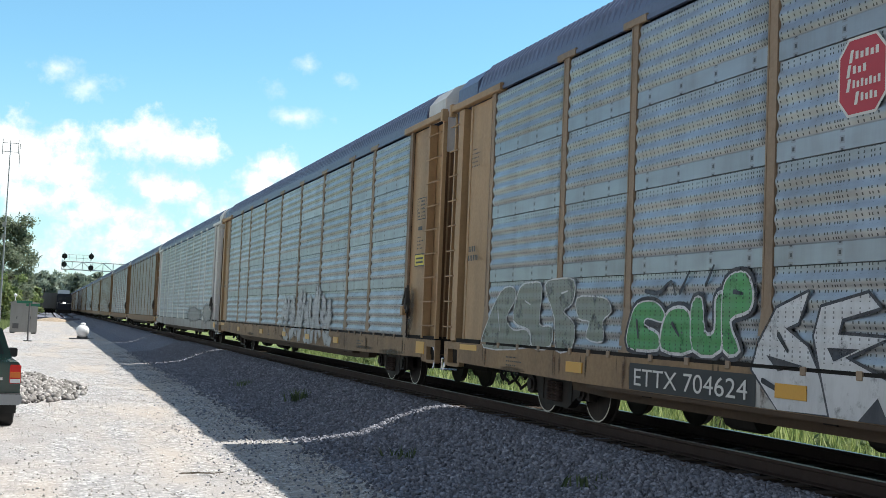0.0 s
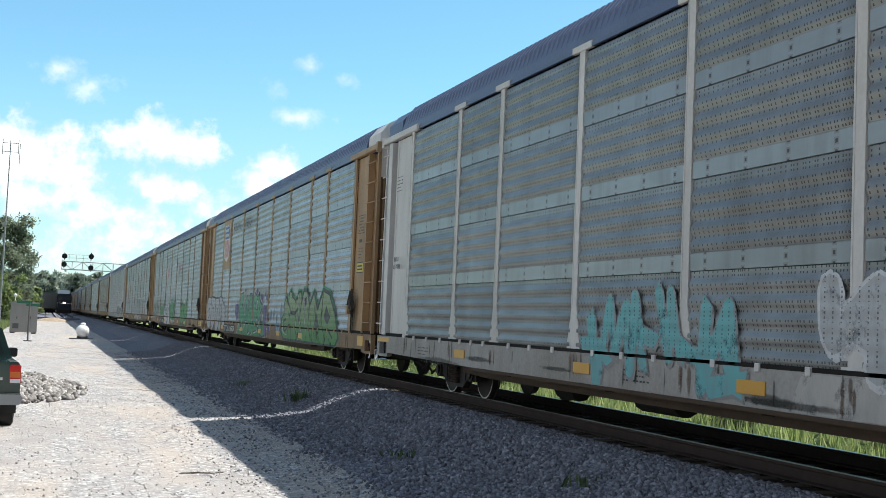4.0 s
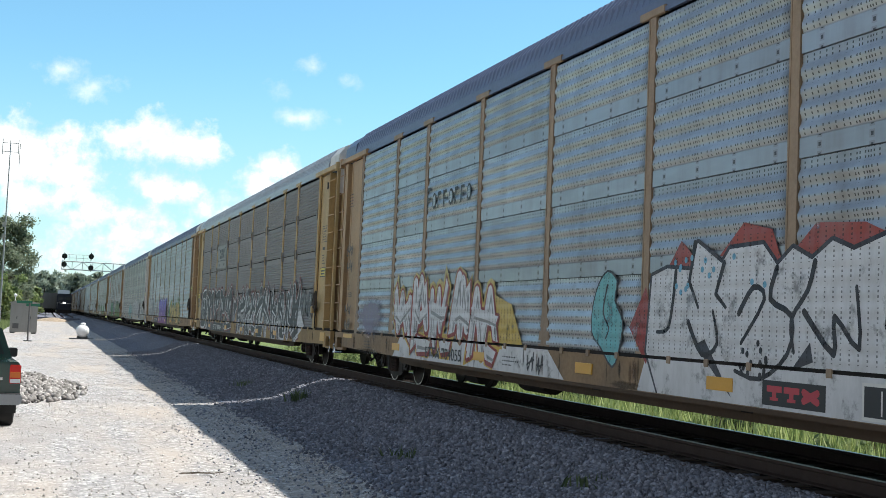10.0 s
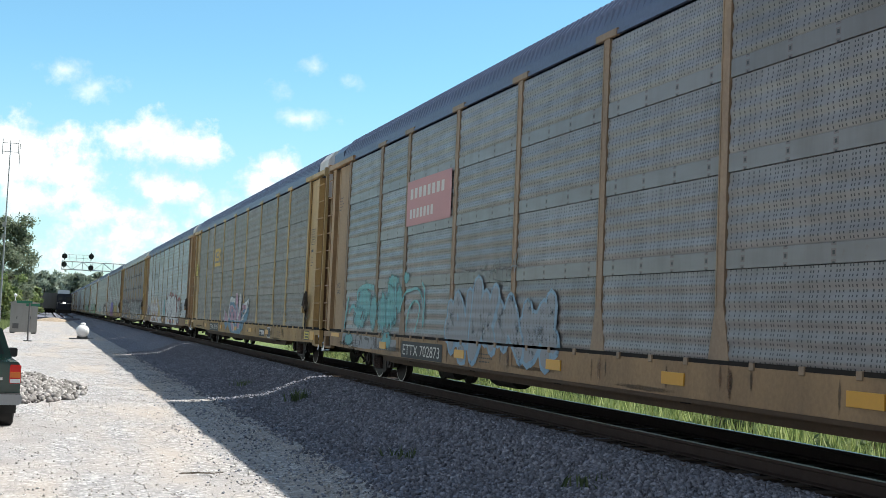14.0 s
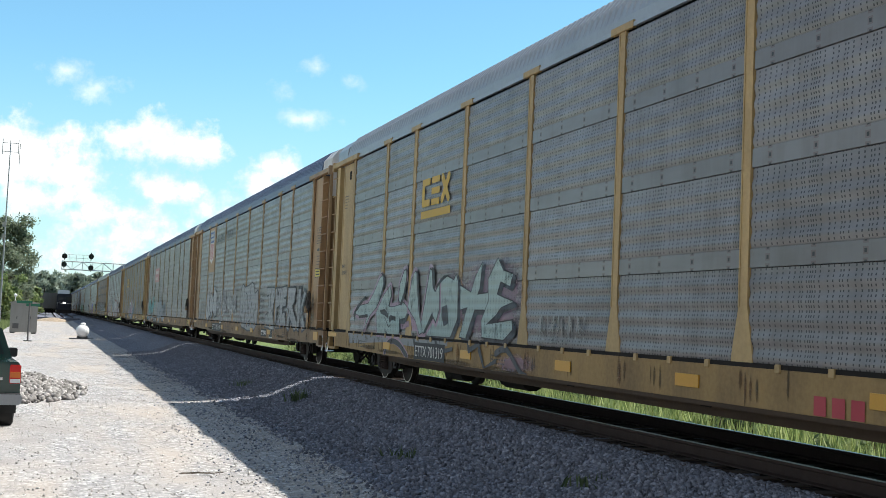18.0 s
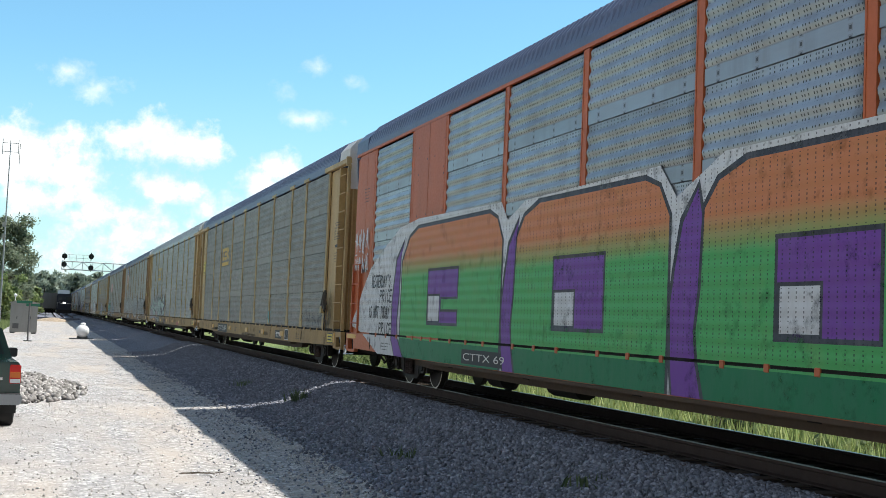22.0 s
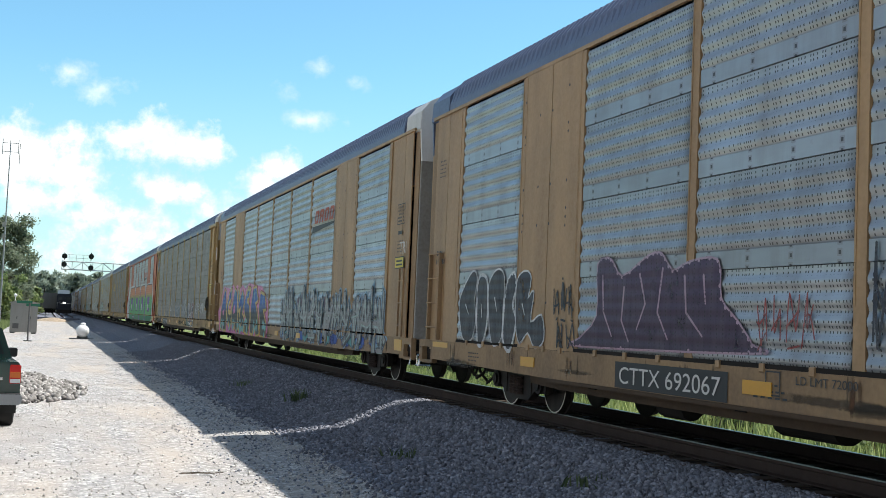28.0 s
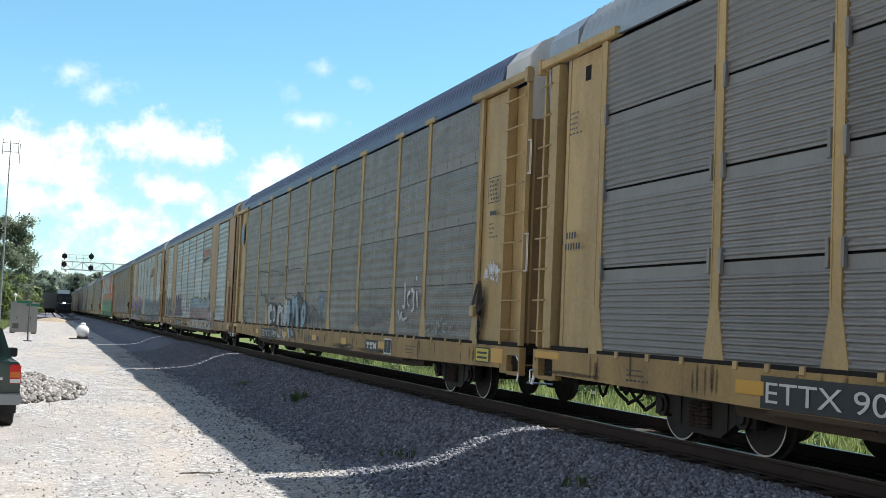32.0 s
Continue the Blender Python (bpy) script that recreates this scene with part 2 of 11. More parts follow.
RIBBED = worn("grey_ribbed_steel", (0.20, 0.184, 0.182), (0.125, 0.113, 0.108), 0.55, 0.15, vary=0.2)
RIBBED_LIGHT = worn("light_grey_ribbed_steel", (0.235, 0.22, 0.212), (0.15, 0.135, 0.125), 0.5, 0.2, vary=0.2)
TAN = worn("faded_tan_yellow_paint", (0.395, 0.25, 0.128), (0.12, 0.07, 0.041), 0.55, amount=0.62)
DULL_TAN = worn("weathered_brown_tan_paint", (0.31, 0.222, 0.148), (0.115, 0.075, 0.052), 0.6, amount=0.75)
YELLOW = worn("faded_mustard_yellow_paint", (0.485, 0.335, 0.15), (0.14, 0.088, 0.046), 0.55, amount=0.65)
ORANGE = worn("orange_red_paint", (0.46, 0.11, 0.035), (0.20, 0.05, 0.025), 0.5, amount=0.45)
WHITEPAINT = worn("dirty_white_paint", (0.62, 0.60, 0.585), (0.28, 0.24, 0.19), 0.5, amount=0.5)
GRIME = worn("grimy_tan_paint", (0.24, 0.14, 0.065), (0.11, 0.07, 0.04), 0.65)
BROWN = worn("brown_rusted_paint", (0.16, 0.085, 0.04), (0.08, 0.045, 0.03), 0.7)
SILL_TAN = worn("grimy_tan_sill_paint", (0.32, 0.205, 0.105), (0.075, 0.047, 0.034), 0.65, scale=1.1, amount=0.75, streak=(1, 1, 0.4), vary=0.35)
SILL_YELLOW = worn("grimy_mustard_sill_paint", (0.37, 0.237, 0.09), (0.085, 0.052, 0.03), 0.65, scale=1.1, amount=0.75, streak=(1, 1, 0.4), vary=0.3)
SILL_WHITE = worn("grimy_white_sill_paint", (0.36, 0.35, 0.335), (0.15, 0.11, 0.08), 0.6, scale=0.9, amount=0.95, streak=(1, 1, 0.4))
SILL_PAINT = {TAN: SILL_TAN, DULL_TAN: SILL_TAN, YELLOW: SILL_YELLOW, WHITEPAINT: SILL_WHITE}
ROOF = worn("grey_roof_steel", (0.115, 0.14, 0.225), (0.075, 0.085, 0.125), 0.45, 0.25)
ROOF_LIGHT = worn("pale_grey_roof_steel", (0.36, 0.385, 0.42), (0.22, 0.23, 0.25), 0.42, 0.3)
IRON = worn("dark_rusty_cast_iron", (0.022, 0.018, 0.017), (0.085, 0.066, 0.054), 0.65, 0.1, scale=4, gloss=0.2)
# also stands in for the shade in gaps, slots and openings
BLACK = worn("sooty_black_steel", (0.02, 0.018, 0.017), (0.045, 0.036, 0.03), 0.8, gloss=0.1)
BRAKE_IRON = worn("greasy_grey_iron", (0.085, 0.076, 0.066), (0.03, 0.026, 0.023), 0.6, 0.2, scale=5, amount=0.7, gloss=0.3)
FLANGE = worn("brown_rusted_flange_steel", (0.075, 0.048, 0.03), (0.035, 0.025, 0.02), 0.75, gloss=0.2)
STEEL = plain("polished_wheel_steel", (0.42, 0.41, 0.40), 0.28, 0.9)
RAIL_SIDE = worn("rusty_rail_steel", (0.062, 0.044, 0.038), (0.036, 0.026, 0.023), 0.85, 0.0, scale=3, streak=(1, 1, 1), gloss=0.15)
RAIL_TOP = plain("polished_rail_top", (0.30, 0.30, 0.31), 0.35, 1.0)
WOOD = worn("creosoted_tie_wood", (0.075, 0.055, 0.042), (0.035, 0.028, 0.024), 0.9, scale=6, streak=(0.3, 2, 2))
PLATE_BLACK = plain("black_number_panel", (0.02, 0.021, 0.024), 0.6)
LETTER_WHITE = plain("white_lettering_paint", (0.62, 0.61, 0.58), 0.6)
LETTER_DARK = plain("dark_lettering_paint", (0.035, 0.04, 0.045), 0.6)
AMBER = plain("amber_reflector_tape", (0.60, 0.30, 0.02), 0.35)
SIGN_YELLOW = plain("yellow_notice_panel", (0.62, 0.49, 0.05), 0.5)
CHROME = plain("bright_chrome", (0.7, 0.7, 0.7), 0.15, 1.0)
# ---- mesh helpers ----
def mesh_from(name, verts, faces, material=None, smooth=False):
    me = bpy.data.meshes.new(name)
    me.from_pydata([tuple(v) for v in verts], [], faces)
    for mt in (material if isinstance(material, (list, tuple)) else [material] if material else []):
        me.materials.append(mt)
    if smooth:
        me.polygons.foreach_set("use_smooth", [True] * len(me.polygons))
    me.update()
    return me


class Build:
    """Collects boxes, prisms and rods into one mesh."""

    def __init__(self):
        self.v, self.f = [], []

    def box(self, x0, x1, y0, y1, z0, z1, bevel=0.0):
        if bevel <= 0:
            return self.prism([(x0, z0), (x1, z0), (x1, z1), (x0, z1)], y0, y1)
        c = bevel
        return self.prism([(x0 + c, z0), (x1 - c, z0), (x1, z0 + c), (x1, z1 - c), (x1 - c, z1), (x0 + c, z1), (x0, z1 - c), (x0, z0 + c)], y0, y1)

    def prism(self, xz, y0, y1):
        """A closed outline in x and z (anticlockwise seen from -Y), drawn from y0 to y1."""
        k, n = len(self.v), len(xz)
        self.v += [(x, y0, z) for x, z in xz] + [(x, y1, z) for x, z in xz]
        self.f += [tuple(range(k, k + n)), tuple(range(k + 2 * n - 1, k + n - 1, -1))]
        self.f += [(k + (i + 1) % n, k + i, k + n + i, k + n + (i + 1) % n) for i in range(n)]
        return self

    def slab(self, yz, x0, x1):
        """A closed outline in y and z, drawn from x0 to x1."""
        k, n = len(self.v), len(yz)
        self.v += [(x0, y, z) for y, z in yz] + [(x1, y, z) for y, z in yz]
        area = sum(yz[i][0] * yz[(i + 1) % n][1] - yz[(i + 1) % n][0] * yz[i][1] for i in range(n))
        a, b = tuple(range(k, k + n)), tuple(range(k + n, k + 2 * n))
        if area > 0:
            a = a[::-1]
        else:
            b = b[::-1]
        self.f += [a, b]
        for i in range(n):
            q = (k + i, k + (i + 1) % n, k + n + (i + 1) % n, k + n + i)
            self.f.append(q if area > 0 else q[::-1])
        return self

    def rod(self, p, q, r, sides=6, r2=None):
        p, q = Vector(p), Vector(q)
        w = (q - p).normalized()
        a = w.orthogonal().normalized()
        b = w.cross(a)
        k = len(self.v)
        for c, rr in ((p, r), (q, r if r2 is None else r2)):
            for i in range(sides):
                t = 2 * math.pi * i / sides
                self.v.append(tuple(c + rr * (math.cos(t) * a + math.sin(t) * b)))
        self.f += [(k + i, k + (i + 1) % sides, k + sides + (i + 1) % sides, k + sides + i) for i in range(sides)]
        self.f += [tuple(range(k + sides - 1, k - 1, -1)), tuple(range(k + sides, k + 2 * sides))]
        return self

    def lathe(self, centre, profile, sides=20, axis="x"):
        """profile: (along, radius) from one end to the other."""
        k = len(self.v)
        cx, cy, cz = centre
        for al, r in profile:
            for i in range(sides):
                t = 2 * math.pi * i / sides
                u, w = r * math.cos(t), r * math.sin(t)
                self.v.append((cx + al, cy + u, cz + w) if axis == "x" else (cx - u, cy + al, cz + w) if axis == "y" else (cx + u, cy + w, cz + al))
        for j in range(len(profile) - 1):
            for i in range(sides):
                a, b2 = k + j * sides + i, k + j * sides + (i + 1) % sides
                self.f.append((a, b2, b2 + sides, a + sides))
        e = k + (len(profile) - 1) * sides
        self.f += [tuple(range(k + sides - 1, k - 1, -1)), tuple(range(e, e + sides))]
        return self

    def mesh(self, name, material, smooth=False):
        return mesh_from(name, self.v, self.f, material, smooth)


def part(name, data, parent, at=(0, 0, 0), label=""):
    ob = new(name, data)
    ob.parent = parent
    ob.location = at
    return tagged(ob, label) if label else ob


SHARED = {}


def shared(key, make):
    if key not in SHARED:
        SHARED[key] = make()
    return SHARED[key]


# ---- the cars: u is metres back from the leading coupler, y = 14.5 - u ----
SIDE = 1.425            # centre line to the sheets' face
EAVE, SILL_TOP, SILL_BOTTOM = 5.03, 0.97, 0.575
POSTS = [2.29, 5.13, 7.17, 10.13, 13.02, 15.98, 18.87, 21.83, 23.87, 26.71]
ROWS = [(0.99, 1.955), (1.955, 2.965), (2.965, 3.965), (3.965, 4.985)]
RIBBED_ROWS = [(0.99, 2.06), (2.06, 3.06), (3.06, 4.03), (4.03, 4.985)]


def along(u):
    return PITCH_LENGTH / 2 - u


def sheet_mesh(width, height, material, fine=False, plain_foot=False):
    """One side sheet: a smooth bolted band below, horizontal ribs above; its origin is its lower middle."""
    depth = 0.0125 if material in (GALV, BLUEGREY) else 0.008 if material is MIDGREY else 0.006

    def make():
        prof = []
        if fine:
            pitch, deep, top = 0.075, 0.016, height - 0.05
        else:
            pitch, deep, top = 0.184, depth, height - 0.02
        z = 0.03
        prof.append((0.0, 0.0))
        if not fine and not plain_foot:
            prof += [(-0.016, 0.003), (-0.016, BAND - 0.008), (0.0, BAND)]
            z = BAND + 0.005
        if plain_foot:
            prof, z = [(0.0, BAND)], BAND + 0.005
        while not fine and z + pitch / 8 < top:
            prof.append((-deep * (1 - math.cos(2 * math.pi * z / pitch)), z))
            z += pitch / 8
        while fine and z + pitch < top:
            prof += [(0.0, z), (-deep, z + 0.22 * pitch), (-deep, z + 0.5 * pitch), (0.0, z + 0.72 * pitch)]
            z += pitch
        prof += [(0.0, height)]
        low = prof[0][1]
        h = width / 2
        n = len(prof)
        v = [(x, -h, z) for x, z in prof] + [(x, h, z) for x, z in prof] + [(0.02, -h, low), (0.02, h, low), (0.02, -h, height), (0.02, h, height)]
        f = [(i, i + n, i + n + 1, i + 1)[::-1] for i in range(n - 1)]
        b = 2 * n
        f += [(b, b + 1, b + 3, b + 2)[::-1], (0, n, b + 1, b), (n - 1, b + 2, b + 3, 2 * n - 1)]
        me = mesh_from("sheet", v, f, material)
        if not fine:
            me.polygons.foreach_set("use_smooth", [j > 3 and j < n - 2 for j in range(len(f))])
        return me
    return shared(("sheet", round(width, 3), round(height, 3), material.name, fine, plain_foot), make)


def post_mesh(material, flare=True, cap=True):
    def make():
        b = Build()
        w = 0.085
        base = [(-w - (0.17 if flare else 0), 0.62 if flare else SILL_TOP), (w + (0.17 if flare else 0), 0.62 if flare else SILL_TOP)]
        outline = base + [(w + (0.10 if flare else 0), 1.1), (w, 1.55), (w, EAVE - 0.02), (-w, EAVE - 0.02), (-w, 1.55), (-w - (0.10 if flare else 0), 1.1)]
        b.slab(outline, -0.02, 0.02)
        b.slab([(-w, 1.56), (-w + 0.025, 1.56), (-w + 0.025, EAVE - 0.03), (-w, EAVE - 0.03)], -0.026, -0.0201)
        b.slab([(w - 0.025, 1.56), (w, 1.56), (w, EAVE - 0.03), (w - 0.025, EAVE - 0.03)], -0.026, -0.0201)
        if cap:
            b.box(-0.041, 0.02, -0.30, 0.30, EAVE - 0.02, EAVE + 0.075, 0.01)
        return b.mesh("post", material)
    return shared(("post", material.name, flare, cap), make)


def clip_mesh():
    def make():
        b = Build()
        b.box(-0.045, -0.005, -0.022, 0.022, -0.14, 0.14, 0.012)
        return b.mesh("clip", RIBBED_LIGHT)
    return shared("clip", make)


def roof_mesh(material, u0, u1):
    def make():
        half = [(-1.43, 5.03), (-1.43, 5.20), (-1.37, 5.39), (-1.21, 5.59), (-0.93, 5.73), (-0.52, 5.82), (0.0, 5.86)]
        prof = half + [(-x, z) for x, z in half[-2::-1]]
        v, f = [], []
        y, n, k = along(u1), len(prof), 0
        step, lift = 0.045, (0.0, 0.04, 0.04, 0.0)
        rows = int((along(u0) - y) / step)
        for j in range(rows + 1):
            g = lift[j % 4]
            for i, (x, z) in enumerate(prof):
                e = 0 if i in (0, 1, n - 1, n - 2) else g
                v.append((x * (1 + e * 0.3), y + j * step, z + e))
        for j in range(rows):
            f += [(j * n + i, (j + 1) * n + i, (j + 1) * n + i + 1, j * n + i + 1)[::-1] for i in range(n - 1)]
        f += [tuple(range(n))[::-1], tuple(range(rows * n, rows * n + n))]
        return mesh_from("roof", v, f[:-2] + [f[-2][::-1], f[-1][::-1]], material)
    return shared(("roof", material.name, u0, u1), make)


def hood_mesh(material):
    """The smooth cap over a car's end, with its end wall's upper half."""
    def make():
        half = [(-1.36, 4.40), (-1.40, 5.02), (-1.38, 5.37), (-1.21, 5.585), (-0.93, 5.725), (-0.52, 5.815), (0.0, 5.86)]
        prof = half + [(-x, z) for x, z in half[-2::-1]]
        b = Build()
        b.prism([(x, z) for x, z in prof[::-1]], -0.02, 0.05)
        top = [(x * 1.012, z + 0.01) for x, z in prof[1:-1]]
        inner = [(x * 0.97, z - 0.03) for x, z in top]
        b.prism((top + inner[::-1])[::-1], -0.95, 0.04)
        return b.mesh("end_hood", material)
    return shared(("hood", material.name), make)


def wheelset_mesh():
    def make():
        b = Build()
        for s in (-1, 1):
            rim = [(-0.065, 0.30), (-0.065, 0.405), (-0.06, 0.415), (0.025, 0.420), (0.035, 0.445), (0.055, 0.447), (0.065, 0.43), (0.065, 0.30)]
            b.lathe((s * 0.755, 0, 0), [(-s * a, r) for a, r in (rim if s > 0 else rim)], 28)
            b.lathe((s * 0.755, 0, 0), [(-0.03, 0.31), (-0.015, 0.12), (0.015, 0.12), (0.03, 0.31)], 20)
            for j in range(5):
                t = 2 * math.pi * j / 5
                b.rod((s * 0.79, 0.19 * math.cos(t), 0.19 * math.sin(t)), (s * 0.80, 0.19 * math.cos(t), 0.19 * math.sin(t)), 0.03, 6)
        b.rod((-0.98, 0, 0), (0.98, 0, 0), 0.075, 10)
        return b.mesh("wheelset", IRON)
    return shared("wheelset", make)


def tyre_mesh():
    """The bright worn ring of one wheel's outer face."""
    def make():
        v, f, n = [], [], 28
        for r in (0.394, 0.414):
            v += [(0, r * math.cos(2 * math.pi * i / n), r * math.sin(2 * math.pi * i / n)) for i in range(n)]
        f = [(i, i + n, (i + 1) % n + n, (i + 1) % n) for i in range(n)]
        return mesh_from("tread_edge", v, f, STEEL)
    return shared("tyre", make)


def sideframe_mesh():
    def make():
        b = Build()
        o = [(-1.08, 0.30), (-1.08, 0.56), (-0.62, 0.60), (-0.35, 0.70), (0.35, 0.70), (0.62, 0.60), (1.08, 0.56), (1.08, 0.30), (0.72, 0.34), (0.40, 0.16), (-0.40, 0.16), (-0.72, 0.34)]
        b.slab(o, -0.06, 0.06)
        for s in (-1, 1):
            b.rod((-0.10, s * 0.87, 0.42), (0.06, s * 0.87, 0.42), 0.135, 14)
            b.rod((-0.13, s * 0.87, 0.42), (-0.10, s * 0.87, 0.42), 0.085, 8)
            b.box(-0.075, -0.055, s * 0.5 - 0.05, s * 0.5 + 0.05, 0.24, 0.62)
        return b.mesh("sideframe", IRON)
    return shared("sideframe", make)


def spring_mesh():
    def make():
        b = Build()
        coil = []
        for i in range(7):
            coil += [(i * 0.042, 0.048), (i * 0.042 + 0.012, 0.068), (i * 0.042 + 0.028, 0.066)]
        return b.lathe((-0.085, 0, 0.235), coil, 9, "z").mesh("spring", RAIL_SIDE)
    return shared("springs", make)


def bolster_mesh():
    return shared("bolster", lambda: Build().box(-1.0, 1.0, -0.2, 0.2, 0.46, 0.72, 0.03).box(-0.4, 0.4, -0.35, 0.35, 0.7, 0.82).mesh("bolster", IRON))


def coupler_mesh():
    def make():
        b = Build()
        b.box(-0.09, 0.09, -0.85, -0.1, 0.76, 0.95, 0.02)
        b.box(-0.19, 0.15, -0.16, 0.09, 0.70, 1.0, 0.04)
        b.rod((-0.12, 0.02, 0.62), (-0.12, 0.02, 1.05), 0.05, 8)
        return b.mesh("coupler", IRON)
    return shared("coupler", make)


def hose_mesh():
    def make():
        b = Build()
        pts = [Vector((-0.32, -0.35 + 0.07 * i, 0.62 - 0.30 * math.sin(i / 6 * math.pi))) for i in range(7)]
        for p in pts:
            b.v += [tuple(p + Vector((0.024 * math.cos(1.047 * i), 0, 0.024 * math.sin(1.047 * i)))) for i in range(6)]
        b.f += [(j * 6 + i, j * 6 + (i + 1) % 6, j * 6 + 6 + (i + 1) % 6, j * 6 + 6 + i) for j in range(6) for i in range(6)]
        b.f += [tuple(range(5, -1, -1)), tuple(range(36, 42))]
        return b.mesh("air_hose", BLACK)
    return shared("hose", make)


def pipe_mesh(x, y0, width, drop):
    """A looped brake pipe that hangs under the sill behind the leading steps."""
    def make():
        b = Build()
        for i in range(13):
            p = Vector((x + 0.03 * math.sin(i), y0 + width * (i / 12 - 0.5), 0.60 - drop * math.sin(i / 12 * math.pi)))
            b.v += [tuple(p + Vector((0.024 * math.cos(1.047 * k), 0, 0.024 * math.sin(1.047 * k)))) for k in range(6)]
        b.f += [(j * 6 + i, j * 6 + (i + 1) % 6, j * 6 + 6 + (i + 1) % 6, j * 6 + 6 + i) for j in range(12) for i in range(6)]
        b.f += [tuple(range(5, -1, -1)), tuple(range(72, 78))]
        return b.mesh("brake_pipe", BLACK)
    return shared(("brake_pipe", x), make)


GRABS, VENTED = (13, 16), (5, 10, 17)      # cars with pale grab irons, and with a small opening high in the end panel
MOVING, WHEELSETS = [], []


def add_truck(car, index, y):
    truck = part("truck", bolster_mesh(), car, (0, y, 0))
    for s in (-1, 1):
        f = part("sideframe", sideframe_mesh(), truck, (s * 1.0, 0, 0))
        if s > 0:
            f.rotation_euler = (0, 0, math.pi)
    for dy in (-0.15, 0, 0.15):
        part("spring", spring_mesh(), truck, (-1.0, dy, 0))
    for dy in (0.87, -0.87):
        w = part("wheelset", wheelset_mesh(), truck, (0, dy, 0.42))
        part("tread_edge", tyre_mesh(), truck, (-0.824, dy, 0.42), "worn bright edge of the wheel")
        WHEELSETS.append((index, w, dy))


